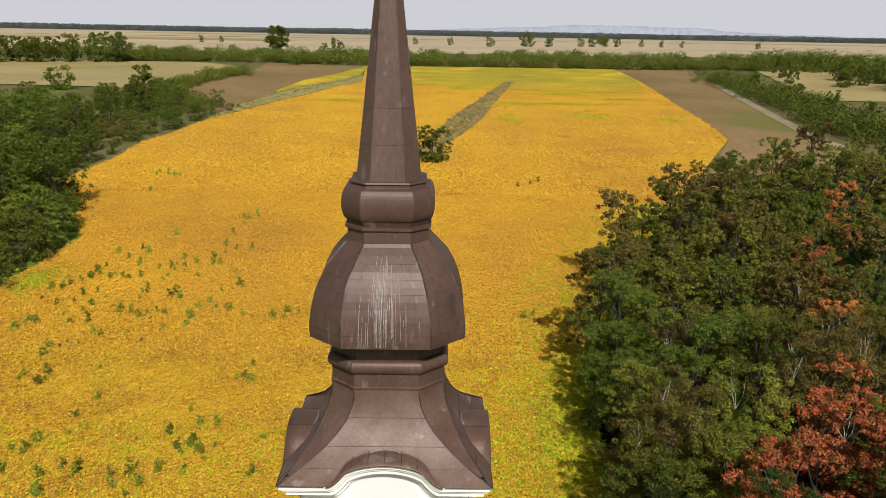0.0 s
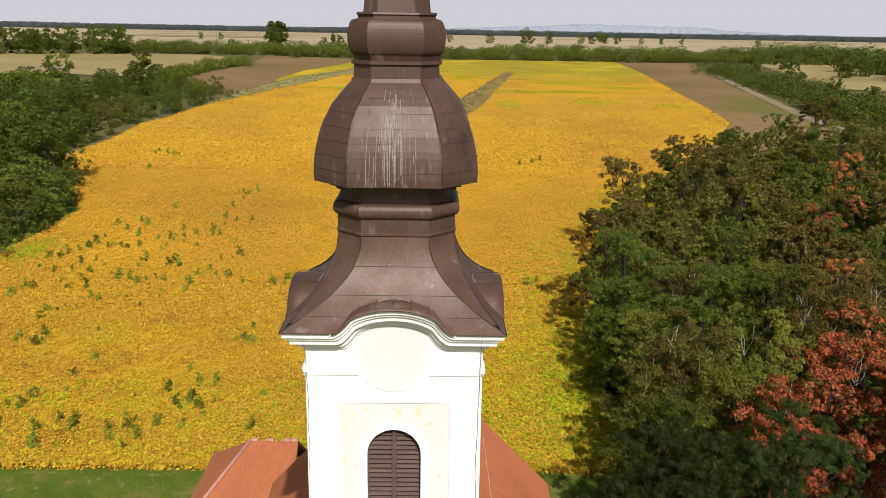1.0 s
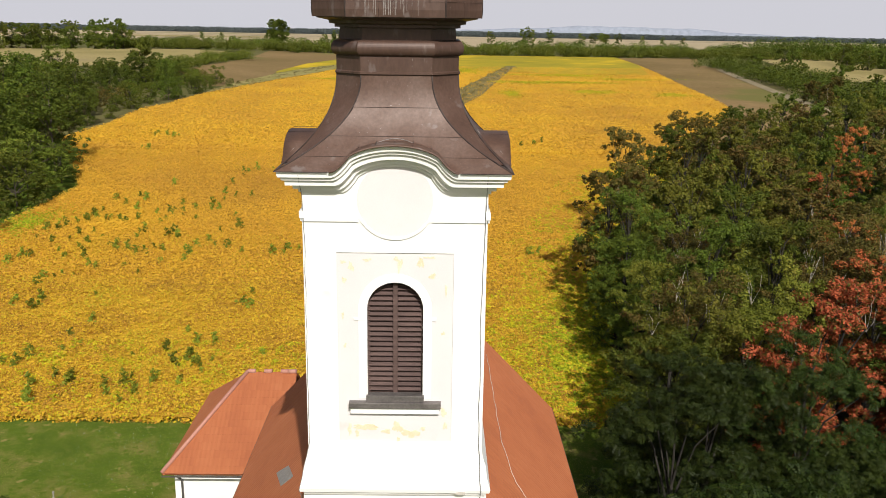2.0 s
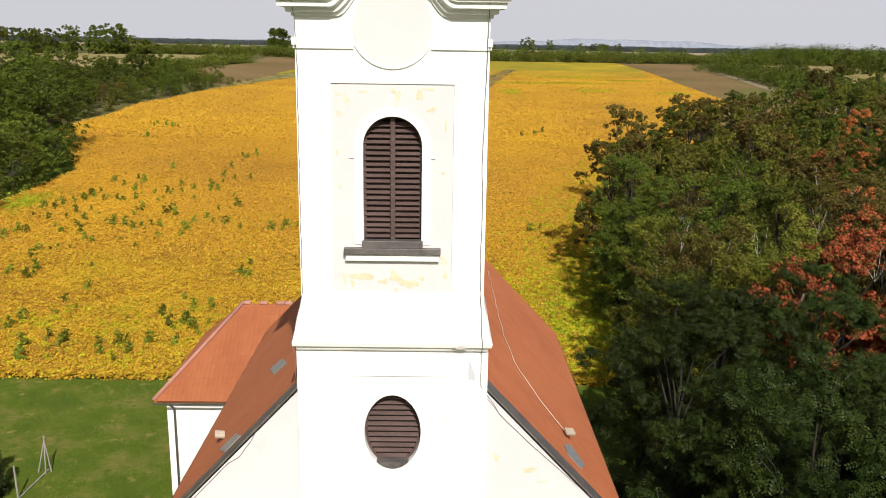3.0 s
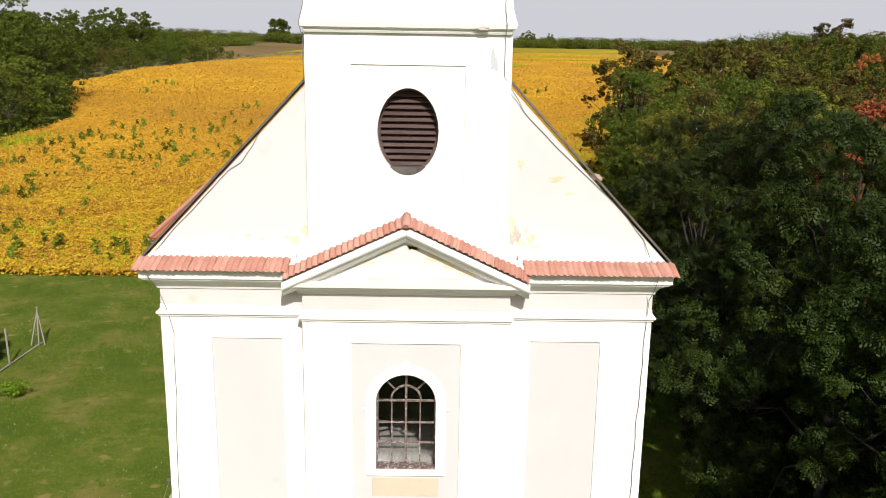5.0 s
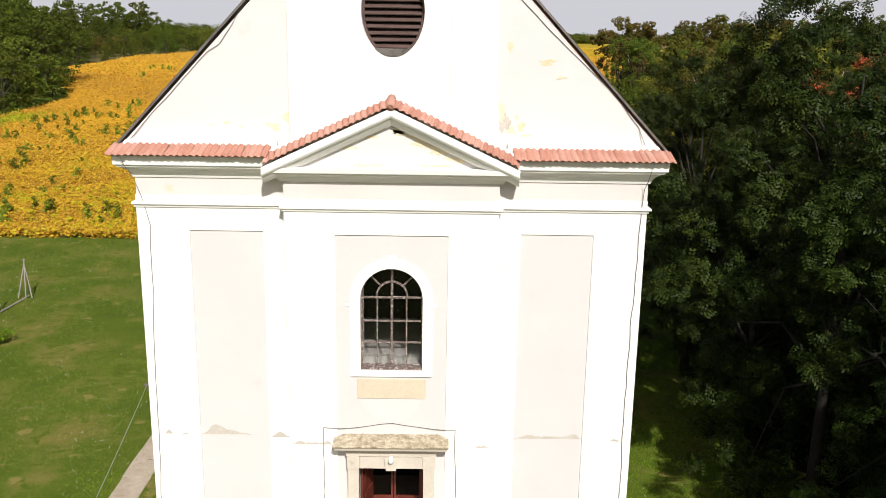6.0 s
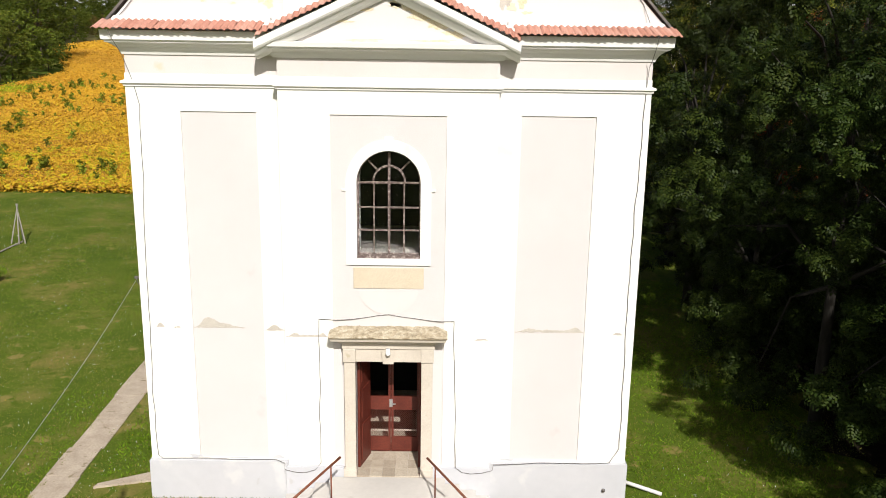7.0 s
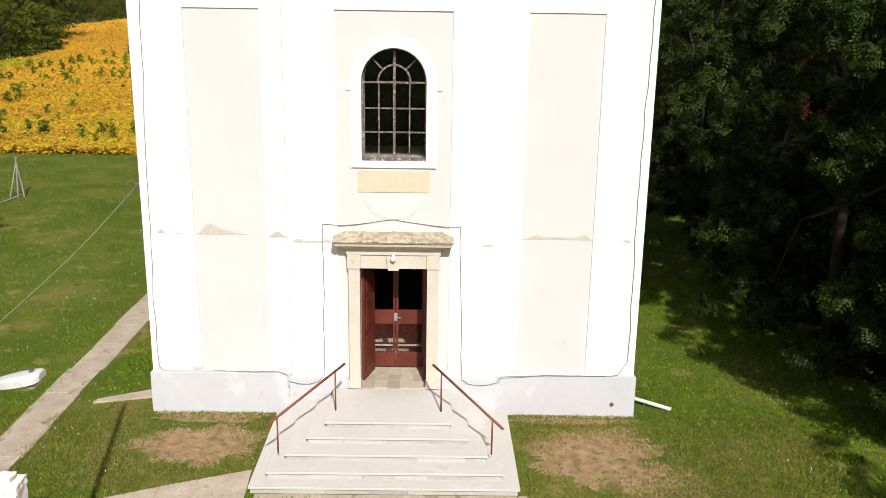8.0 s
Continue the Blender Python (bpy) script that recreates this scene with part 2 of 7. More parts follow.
M_STRIP = material("dry_grass_strip", [(0.3, (0.18, 0.165, 0.048)), (0.5, (0.235, 0.205, 0.070)), (0.7, (0.30, 0.25, 0.105))], 0.12, 0.95, 0.6, 1.5, spec=0.1, spots=[((0.16, 0.155, 0.04), 0.2, 0.58)])
# pale blue base colour stands for the haze before the hills
M_HILL = material("haze_blue_hill", [(0.3, (0.238, 0.262, 0.312)), (0.7, (0.250, 0.274, 0.322))], 0.004, 0.95, 0.0, 0.05, spec=0.0)
M_TRACK = material("grassy_track", [(0.3, (0.105, 0.098, 0.035)), (0.7, (0.185, 0.155, 0.075))], 0.25, 0.95, 0.6, 3, spec=0.1)

M_LOCUST = leaf_material("locust_leaf", [(0.2, (0.046, 0.056, 0.006)), (0.5, (0.105, 0.112, 0.013)), (0.8, (0.190, 0.162, 0.026))], 0.45, 0.18, own=0.3, vary=0.3)
M_DARKLEAF = leaf_material("dark_leaf", [(0.2, (0.028, 0.048, 0.005)), (0.5, (0.066, 0.092, 0.010)), (0.85, (0.125, 0.140, 0.018))], 0.4, 0.18, own=0.3, vary=0.3)
# leaf colour lowered so the grove's edge looks shaded
M_NEARLEAF = leaf_material("shade_dark_leaf", [(0.2, (0.006, 0.012, 0.002)), (0.5, (0.017, 0.029, 0.004)), (0.85, (0.050, 0.064, 0.010))], 0.5, 0.06, own=0.25, vary=0.35)
M_BROWNLEAF = leaf_material("browning_leaf", [(0.2, (0.045, 0.050, 0.008)), (0.5, (0.095, 0.082, 0.016)), (0.8, (0.175, 0.095, 0.028))], 0.4, 0.18, own=0.3, vary=0.35)
M_REDLEAF = leaf_material("red_creeper_leaf", [(0.24, (0.080, 0.088, 0.014)), (0.37, (0.180, 0.098, 0.022)), (0.48, (0.36, 0.095, 0.030)), (0.75, (0.48, 0.140, 0.050))], 0.6, 0.18, own=0.25)
M_BUSHLEAF = leaf_material("bush_leaf", [(0.15, (0.044, 0.066, 0.007)), (0.5, (0.088, 0.112, 0.012)), (0.85, (0.160, 0.150, 0.024))], 0.08, 0.2, own=0.3, vary=0.35)
M_SOY = leaf_material("yellow_soy_leaf", [(0.20, (0.22, 0.130, 0.028)), (0.34, (0.40, 0.215, 0.030)), (0.50, (0.56, 0.330, 0.028)), (0.64, (0.62, 0.420, 0.030)), (0.76, (0.43, 0.395, 0.027)), (0.88, (0.21, 0.275, 0.023))], 0.15, 0.3, 0.6, own=0.0, vary=0.45)
M_SOYFAR = leaf_material("far_soy_leaf", [(0.26, (0.36, 0.195, 0.036)), (0.42, (0.50, 0.275, 0.038)), (0.56, (0.60, 0.350, 0.034)), (0.70, (0.63, 0.405, 0.032)), (0.82, (0.44, 0.385, 0.028))], 0.045, 0.3, 0.6, own=0.0, vary=0.16)
M_SOYGREEN = leaf_material("green_soy_leaf", [(0.2, (0.26, 0.28, 0.014)), (0.5, (0.42, 0.41, 0.018)), (0.8, (0.62, 0.49, 0.020))], 0.1, 0.3, 0.6, own=0.0)
M_LIME = leaf_material("lime_soy_leaf", [(0.2, (0.15, 0.22, 0.010)), (0.5, (0.26, 0.33, 0.014)), (0.8, (0.44, 0.43, 0.018))], 0.2, 0.3, 0.6, own=0.0)
M_PATCH = leaf_material("olive_soy_leaf", [(0.2, (0.24, 0.245, 0.014)), (0.5, (0.34, 0.31, 0.016)), (0.8, (0.48, 0.37, 0.020))], 0.1, 0.3, 0.6, own=0.0)
M_DRYWEED = leaf_material("dry_weed", [(0.2, (0.130, 0.115, 0.040)), (0.5, (0.205, 0.170, 0.066)), (0.8, (0.31, 0.245, 0.115))], 0.3, 0.2, own=0.0)
M_WEED = leaf_material("sunflower_leaf", [(0.2, (0.120, 0.160, 0.016)), (0.6, (0.210, 0.250, 0.026)), (0.9, (0.38, 0.36, 0.036))], 0.8)
M_BLADE = leaf_material("grass_blade", [(0.22, (0.072, 0.122, 0.010)), (0.5, (0.145, 0.190, 0.018)), (0.74, (0.310, 0.245, 0.080))], 0.35, own=0.0)
M_LUSH = leaf_material("lush_weed_leaf", [(0.2, (0.085, 0.165, 0.008)), (0.55, (0.155, 0.260, 0.014)), (0.85, (0.23, 0.30, 0.028))], 0.3, own=0.0)
M_HAY = leaf_material("dead_grass_blade", [(0.2, (0.24, 0.165, 0.075)), (0.5, (0.33, 0.235, 0.120)), (0.8, (0.42, 0.32, 0.18))], 0.6, own=0.0)
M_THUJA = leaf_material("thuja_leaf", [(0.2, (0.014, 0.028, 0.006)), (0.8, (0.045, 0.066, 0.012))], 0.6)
# leaf colour tinted grey-blue for the haze in between
M_FARWOOD = leaf_material("haze_tinted_wood_leaf", [(0.2, (0.052, 0.064, 0.064)), (0.8, (0.080, 0.094, 0.092))], 0.01, 0.1, own=0.0)


def glass_material():
    m = bpy.data.materials.new("window_glass")
    m.use_nodes = True
    nt = m.node_tree
    b = nt.nodes["Principled BSDF"]
    b.inputs["Base Color"].default_value = (0.9, 0.93, 0.95, 1)
    b.inputs["Roughness"].default_value = 0.04
    b.inputs["Transmission Weight"].default_value = 1.0
    b.inputs["IOR"].default_value = 1.25
    b.inputs["Specular IOR Level"].default_value = 0.15
    n = nt.nodes.new("ShaderNodeTexNoise")
    n.inputs["Scale"].default_value = 3.0
    bp = nt.nodes.new("ShaderNodeBump")
    bp.inputs["Strength"].default_value, bp.inputs["Distance"].default_value = 0.15, 0.01
    nt.links.new(n.outputs["Fac"], bp.inputs["Height"])
    nt.links.new(bp.outputs["Normal"], b.inputs["Normal"])
    return m


M_GLASS = glass_material()


def tiled(name, axis, shade):
    """Roof tiles too small to tell apart singly: courses up the slope, each tile of its own shade."""
    m = bpy.data.materials.new(name)
    m.use_nodes = True
    nt = m.node_tree
    link = nt.links.new
    b = nt.nodes["Principled BSDF"]
    geo = nt.nodes.new("ShaderNodeNewGeometry")
    sep = nt.nodes.new("ShaderNodeSeparateXYZ")
    link(geo.outputs["Position"], sep.inputs[0])

    def calc(op, a, v):
        n = nt.nodes.new("ShaderNodeMath")
        n.operation = op
        link(a, n.inputs[0])
        if isinstance(v, float):
            n.inputs[1].default_value = v
        elif v is not None:
            link(v, n.inputs[1])
        return n.outputs[0]
    course = calc("DIVIDE", sep.outputs["Z"], 0.21)
    column = calc("DIVIDE", sep.outputs[axis], 0.19)
    cell = nt.nodes.new("ShaderNodeCombineXYZ")
    link(calc("FLOOR", course, None), cell.inputs[0])
    link(calc("FLOOR", column, None), cell.inputs[1])
    wn_ = nt.nodes.new("ShaderNodeTexWhiteNoise")
    link(cell.outputs[0], wn_.inputs["Vector"])
    broad = nt.nodes.new("ShaderNodeTexNoise")
    broad.inputs["Scale"].default_value = 0.6
    broad.inputs["Detail"].default_value = 6.0
    link(geo.outputs["Position"], broad.inputs["Vector"])
    mixf = calc("ADD", calc("MULTIPLY", wn_.outputs["Value"], 0.16), calc("MULTIPLY", broad.outputs["Fac"], 0.84))
    ramp = nt.nodes.new("ShaderNodeValToRGB")
    els = ramp.color_ramp.elements
    els.new(0.5)
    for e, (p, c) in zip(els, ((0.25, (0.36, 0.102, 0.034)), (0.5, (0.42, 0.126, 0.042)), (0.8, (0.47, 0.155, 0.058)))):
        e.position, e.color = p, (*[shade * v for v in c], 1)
    link(mixf, ramp.inputs["Fac"])
    link(ramp.outputs["Color"], b.inputs["Base Color"])
    b.inputs["Roughness"].default_value = 0.8
    saw = calc("FRACT", course, None)
    rib = calc("PINGPONG", column, 0.5)
    hgt = calc("ADD", calc("MULTIPLY", saw, -0.7), rib)
    bump = nt.nodes.new("ShaderNodeBump")
    bump.inputs["Strength"].default_value, bump.inputs["Distance"].default_value = 0.8, 0.03
    link(hgt, bump.inputs["Height"])
    link(bump.outputs["Normal"], b.inputs["Normal"])
    return m


M_ROOF = tiled("nave_tiles", "Y", 1.0)
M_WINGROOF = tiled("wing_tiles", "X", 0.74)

# ---- building blocks ----
from mathutils.geometry import tessellate_polygon


def part(name, bm, mat, parent=None, label="", smooth=False):
    """Links a bmesh as one mesh object, under a thing or a part when one is given."""
    me = bpy.data.meshes.new(name)
    bmesh.ops.recalc_face_normals(bm, faces=bm.faces[:])
    bm.to_mesh(me)
    bm.free()
    return link_mesh(name, me, mat, parent, label, smooth)


def link_mesh(name, me, mat, parent=None, label="", smooth=False):
    if mat and not me.materials:
        me.materials.append(mat)
    if smooth:
        me.polygons.foreach_set("use_smooth", [True] * len(me.polygons))
    ob = new(name, me)
    ob.parent = parent
    return tagged(ob, label)


def thing(name, label, category, at=(0, 0, 0), group="", kind=""):
    ob = new(name)
    ob.location = at
    return tagged(ob, label, category, group, kind)


def box(bm, x0, x1, y0, y1, z0, z1, bevel=0.0):
    vs = bmesh.ops.create_cube(bm, size=1.0, matrix=Matrix.Translation(((x0 + x1) / 2, (y0 + y1) / 2, (z0 + z1) / 2)) @ Matrix.Diagonal((x1 - x0, y1 - y0, z1 - z0, 1)))["verts"]
    if bevel:
        es = list({e for v in vs for e in v.link_edges})
        bmesh.ops.bevel(bm, geom=es, offset=bevel, segments=2, affect="EDGES", profile=0.6)
    return bm


def boxed(*a, **k):
    return box(bmesh.new(), *a, **k)


def slab(outer, holes, near, far, axis="y", bm=None):
    """A wall: the outline and its openings, (across, up) points, between two depths along the axis."""
    bm = bm or bmesh.new()

    def at(p, d):
        return (p[0], d, p[1]) if axis == "y" else (d, p[0], p[1]) if axis == "x" else (p[0], p[1], d)
    loops = [list(outer)] + [list(h) for h in holes]
    flat = [p for lp in loops for p in lp]
    tris = tessellate_polygon([[Vector((p[0], p[1], 0)) for p in lp] for lp in loops])
    a = [bm.verts.new(at(p, near)) for p in flat]
    b = [bm.verts.new(at(p, far)) for p in flat]
    for i, j, k in tris:
        bm.faces.new((a[i], a[j], a[k]))
        bm.faces.new((b[k], b[j], b[i]))
    base = 0
    for lp in loops:
        n = len(lp)
        for i in range(n):
            j = (i + 1) % n
            bm.faces.new((a[base + i], a[base + j], b[base + j], b[base + i]))
        base += n
    return bm


def rect(x0, x1, z0, z1):
    return [(x0, z0), (x1, z0), (x1, z1), (x0, z1)]


def arch(half, z0, spring, n=20, rise=None, cx=0.0):
    rise = half if rise is None else rise
    pts = [(cx - half, z0), (cx + half, z0)]
    return pts + [(cx + half * math.cos(math.pi * i / n), spring + rise * math.sin(math.pi * i / n)) for i in range(n + 1)]


def oval(hx, hz, cz, n=40, cx=0.0):
    return [(cx + hx * math.cos(math.tau * i / n), cz + hz * math.sin(math.tau * i / n)) for i in range(n)]


def tube(bm, pts, r, sides=6, r_end=None, cap=True):
    """A round bar along points."""
    pts = [Vector(p) for p in pts]
    rings = []
    n = len(pts)
    ref = Vector((0.3, 0.2, 1)).normalized()
    for i, p in enumerate(pts):
        d = (pts[min(i + 1, n - 1)] - pts[max(i - 1, 0)]).normalized()
        u = d.cross(ref if abs(d.dot(ref)) < 0.97 else Vector((1, 0, 0))).normalized()
        v = d.cross(u)
        rr = r if r_end is None else r + (r_end - r) * i / max(1, n - 1)
        rings.append([bm.verts.new(p + u * (rr * math.cos(math.tau * k / sides)) + v * (rr * math.sin(math.tau * k / sides))) for k in range(sides)])
    for a, b in zip(rings, rings[1:]):
        for k in range(sides):
            bm.faces.new((a[k], a[(k + 1) % sides], b[(k + 1) % sides], b[k]))
    if cap:
        bm.faces.new(rings[0][::-1])
        bm.faces.new(rings[-1])
    return bm


def sweep(profile, path, closed=False, bm=None):
    """A moulding: a (out, up) profile drawn along a plan path of (x, y); out is to the right of the way."""
    bm = bm or bmesh.new()
    n = len(path)
    rings = []
    for i in range(n):
        p = Vector(path[i])
        a = Vector(path[i - 1]) if (i or closed) else None
        c = Vector(path[(i + 1) % n]) if (i < n - 1 or closed) else None
        d1 = (p - a).normalized() if a else (c - p).normalized()
        d2 = (c - p).normalized() if c else d1
        n1, n2 = Vector((d1.y, -d1.x)), Vector((d2.y, -d2.x))
        m = (n1 + n2) / (1 + n1.dot(n2))
        rings.append([bm.verts.new((p.x + m.x * o, p.y + m.y * o, z)) for o, z in profile])
    k = len(profile)
    for i in range(n if closed else n - 1):
        a, b = rings[i], rings[(i + 1) % n]
        for j in range(k):
            bm.faces.new((a[j], a[(j + 1) % k], b[(j + 1) % k], b[j]))
    if not closed:
        bm.faces.new(rings[0][::-1])
        bm.faces.new(rings[-1])
    return bm


def cable(name, pts, r, mat, parent, label=""):
    fine = [Vector(pts[0])]
    for a, b in zip(pts, pts[1:]):
        a, b = Vector(a), Vector(b)
        n = max(1, int((b - a).length / 0.22))
        for i in range(1, n + 1):
            p = a.lerp(b, i / n)
            sway = noise.noise_vector(p * 1.7)
            fine.append(p + Vector((sway.x * 0.035, 0, sway.z * 0.02)) * (1 if i < n else 0.4))
    bm = bmesh.new()
    tube(bm, fine, r, 5)
    return part(name, bm, mat, parent, label, True)


def blotch(name, cx, cz, w, h, y, mat, parent, seed, n=26):
    """A patch of bared or stained plaster with a ragged outline, a few millimetres proud of a wall that faces the front."""
    rng = random.Random(seed)
    ph = [rng.uniform(0, 6.28) for _ in range(4)]
    pts = []
    for i in range(n):
        a = math.tau * i / n
        r = 1 + 0.22 * math.sin(2 * a + ph[0]) + 0.2 * math.sin(3 * a + ph[1]) + 0.16 * math.sin(5 * a + ph[2]) + 0.14 * math.sin(9 * a + ph[3]) + rng.uniform(-0.1, 0.1)
        pts.append((cx + w * r * math.cos(a), cz + h * r * math.sin(a)))
    return part(name, slab(pts, [], y - 0.004, y + 0.01), mat, parent)


# ---- ground ----


def smooth(a, b, v):
    t = np.clip((v - a) / (b - a), 0, 1)
    return t * t * (3 - 2 * t)


def height(x, y):
    """The lie of the land: a lawn, a low rise with the fields on its flat top, then a long fall to the plain."""
    x, y = np.asarray(x, float), np.asarray(y, float)
    rise = 5.6 * smooth(22, 168, y)
    rise = rise - 0.9 * smooth(8, 24, x) * (1 - smooth(60, 140, y))
    rise = rise + 2.6 * smooth(35, 130, -x) * smooth(70, 200, y) * (1 - smooth(330, 700, y))
    fall = 0.0098 * (np.sqrt((y - 490) ** 2 + 70 ** 2) + (y - 490))
    rise = rise - fall + 0.0098 * (np.sqrt((0 - 490) ** 2 + 70 ** 2) + (0 - 490))
    return rise - 0.004 * np.clip(x, -1800, 1800) * smooth(700, 3000, y)


def height1(x, y):
    return float(height(x, y))


def sheet(name, left, right, y0, y1, rows, cols, lift, mat, label, category, kind="structure", power=1.0):
    """A field of ground between two edges, each (y, x) points, that lies on the land."""
    t = np.linspace(0, 1, rows) ** power
    ys = y0 + (y1 - y0) * t
    ly, lx = zip(*left)
    ry, rx = zip(*right)
    xl, xr = np.interp(ys, ly, lx), np.interp(ys, ry, rx)
    s = np.linspace(0, 1, cols)
    X = xl[:, None] + (xr - xl)[:, None] * s
    Y = np.repeat(ys[:, None], cols, 1)
    Z = height(X, Y) + lift
    return grid_mesh(name, X, Y, Z, mat, label, category, kind)


def grid_mesh(name, X, Y, Z, mat, label, category, kind):
    r, c = X.shape
    me = bpy.data.meshes.new(name)
    v = np.stack([X.ravel(), Y.ravel(), Z.ravel()], 1)
    i = np.arange(r * c).reshape(r, c)
    f = np.stack([i[:-1, :-1].ravel(), i[:-1, 1:].ravel(), i[1:, 1:].ravel(), i[1:, :-1].ravel()], 1)
    me.from_pydata(v.tolist(), [], f.tolist())
    me.polygons.foreach_set("use_smooth", [True] * len(me.polygons))
    ob = link_mesh(name, me, mat)
    return tagged(ob, label, category, "", kind)


gx = np.concatenate([-np.geomspace(3600, 60, 26), np.linspace(-56, 56, 57), np.geomspace(60, 3600, 26)])
gy = np.concatenate([-np.geomspace(400, 40, 8), np.linspace(-36, 200, 120), np.geomspace(206, 4800, 60)])
GX, GY = np.meshgrid(gx, gy)
grid_mesh("ground", GX, GY, height(GX, GY), M_LAWN, "mown green lawn and rough grassland around the church", "ground", "structure")

M_SCRUB = material("scrub_ground", [(0.3, (0.075, 0.078, 0.022)), (0.7, (0.135, 0.115, 0.045))], 0.02, 0.95, 0.5, 0.6, spec=0.1)
sheet("scrubland", [(110, -900), (720, -1500)], [(110, 900), (720, 1500)], 128, 720, 56, 70, 0.08, M_SCRUB, "rough scrub and grass between the fields", "ground")

CROP_LEFT = [(34.6, -58), (78, -48), (97, -46), (117, -55), (127, -61.4), (145, -58.7), (164, -59.5), (178, -57.6), (198, -56.8), (217, -54.1), (237, -50.7), (260, -46.6), (279, -42.3), (318, -35.3), (336, -28.4), (379, -31), (453, -35)]
CROP_RIGHT = [(34.6, 15.7), (45, 13.6), (57, 16.4), (79, 22.6), (102, 31), (127, 43.8), (183, 67.6), (214, 71.6), (258, 75.8), (330, 83.8), (366, 87.4), (443, 92.7), (453, 93)]
sheet("crop_field", CROP_LEFT, CROP_RIGHT, 34.6, 449, 160, 50, 0.30, M_SOIL, "broad field of yellowing soybeans behind the church", "field", power=1.6)
sheet("unripe_crop", [(y, float(np.interp(y, (300, 330, 453), (44, -18, -34))) + 5 * math.sin(y * 0.13)) for y in range(300, 456, 3)], [(300, 76), (366, 86.5), (443, 92), (453, 92)], 302, 448, 40, 20, 0.45, M_UNRIPE, "greener far end of the soybean field", "field")
sheet("grass_track", [(148, -3.5), (164, -2.4), (199, 2.6), (219, 5.3), (273, 15.4), (320, 24), (349, 29.4)], [(148, 1.0), (164, 2.6), (174, 4.6), (211, 12.5), (247, 17.5), (320, 28.3), (349, 33)], 150, 347, 50, 5, 0.5, M_TRACK, "grassy track that runs through the soybean field", "track")
sheet("grass_strip", [(205, -56.6), (240, -56.1), (255, -54.4), (282, -52.2), (320, -46.2), (343, -38), (379, -32)], [(205, -56), (217, -54.3), (237, -50.9), (260, -46.8), (279, -42.5), (318, -35.5), (336, -28.6), (379, -31)], 206, 378, 40, 4, 0.42, M_STRIP, "strip of dry grass along the soybeans", "field")
sheet("unripe_wedge", [(283, -53), (292, -54), (342, -51.3), (387, -42.7), (433, -36.4), (450, -35)], [(283, -52.4), (320, -46.4), (343, -38.2), (379, -32.2), (450, -34)], 284, 449, 30, 5, 0.44, M_UNRIPE, "wedge of greenish soybeans beyond the dry strip", "field")
# dark sheet that puts the grove's shade on the ground, with some litter
sheet("leaf_litter", [(y, float(np.interp(y, (-30, -4, 12, 30, 44, 60, 130), (13.4, 11.6, 11.2, 13.5, 14, 17, 45))) + 0.55 * math.sin(1.3 * y) + 0.4 * math.sin(2.9 * y + 1) + 0.25 * math.sin(6.1 * y)) for y in np.arange(-30, 131, 0.35)], [(-30, 60), (130, 110)], -30, 130, 400, 24, 0.03, M_LITTER, "leaf litter under the grove, darkened as if in shade", "ground")
sheet("fallow_field", [(125, 44), (183, 68), (214, 72), (258, 76.2), (330, 84.2), (366, 87.8), (443, 93.2), (453, 94)], [(125, 80), (171, 89.4), (183, 88.4), (211, 92.6), (249, 98.8), (301, 107.3), (349, 115.9), (382, 117.2), (448, 134.5), (453, 135)], 126, 448, 40, 10, 0.2, M_FALLOW, "bare brown field beside the soybeans", "field")
sheet("earth_track", [(165, 87), (183, 87), (211, 91.2), (249, 97.2), (301, 105.6), (349, 114)], [(165, 91), (183, 90.4), (211, 94.4), (249, 100.4), (301, 108.8), (349, 117)], 168, 349, 30, 3, 0.3, M_EARTH, "pale earth track between brown field and hedge", "track")
sheet("left_fallow_field", [(225, -66), (240, -75), (273, -83), (302, -83), (362, -78), (454, -86)], [(225, -57), (240, -56.4), (282, -53), (292, -54.4), (342, -51.7), (387, -43.1), (433, -36.8), (454, -35.4)], 226, 452, 30, 10, 0.2, M_FALLOW, "brown field on the rise", "field")
sheet("meadow", [(272, -260), (392, -330), (425, -330)], [(272, -86), (302, -87), (362, -82), (400, -86), (425, -112)], 274, 424, 24, 12, 0.3, M_MEADOW, "dry meadow on the rise", "field")
sheet("right_meadow", [(280, 128), (440, 165), (470, 172)], [(280, 165), (346, 190), (470, 214)], 282, 468, 20, 10, 0.3, M_MEADOW, "pale green meadow between hedges", "field")
sheet("stubble_field", [(655, -1400), (1700, -2200)], [(655, 1400), (1700, 2200)], 660, 1700, 30, 30, 0.6, M_STUBBLE, "pale harvested fields on the plain", "field")
sheet("far_stubble_field", [(1740, -2200), (3000, -3000)], [(1740, 2200), (3000, 3000)], 1745, 2990, 16, 30, 0.6, M_STUBBLE, "pale harvested fields far off on the plain", "field")
sheet("green_strip_field", [(1230, -640), (1480, -760)], [(1230, -190), (1480, -250)], 1230, 1480, 6, 20, 1.0, M_MEADOW, "strip of green pasture among harvested fields", "field")
sheet("distant_plain", [(3010, -3300), (4700, -3600)], [(3010, 3300), (4700, 3600)], 3015, 4700, 14, 30, 0.8, M_PLAIN, "farmland beyond the forest in haze-grey colours", "field")
# low hills at the edge of sight, haze painted in as pale blue
hx = np.linspace(-900, 2000, 140)
htop = -60 + 22 * np.exp(-((hx - 800) / 900) ** 2) + 20 * np.exp(-((hx - 760) / 330) ** 2) + 15 * np.exp(-((hx - 1240) / 240) ** 2) + 5 * np.exp(-((hx - 240) / 160) ** 2) + 1.6 * np.sin(hx * 0.021) + 1.1 * np.sin(hx * 0.057)
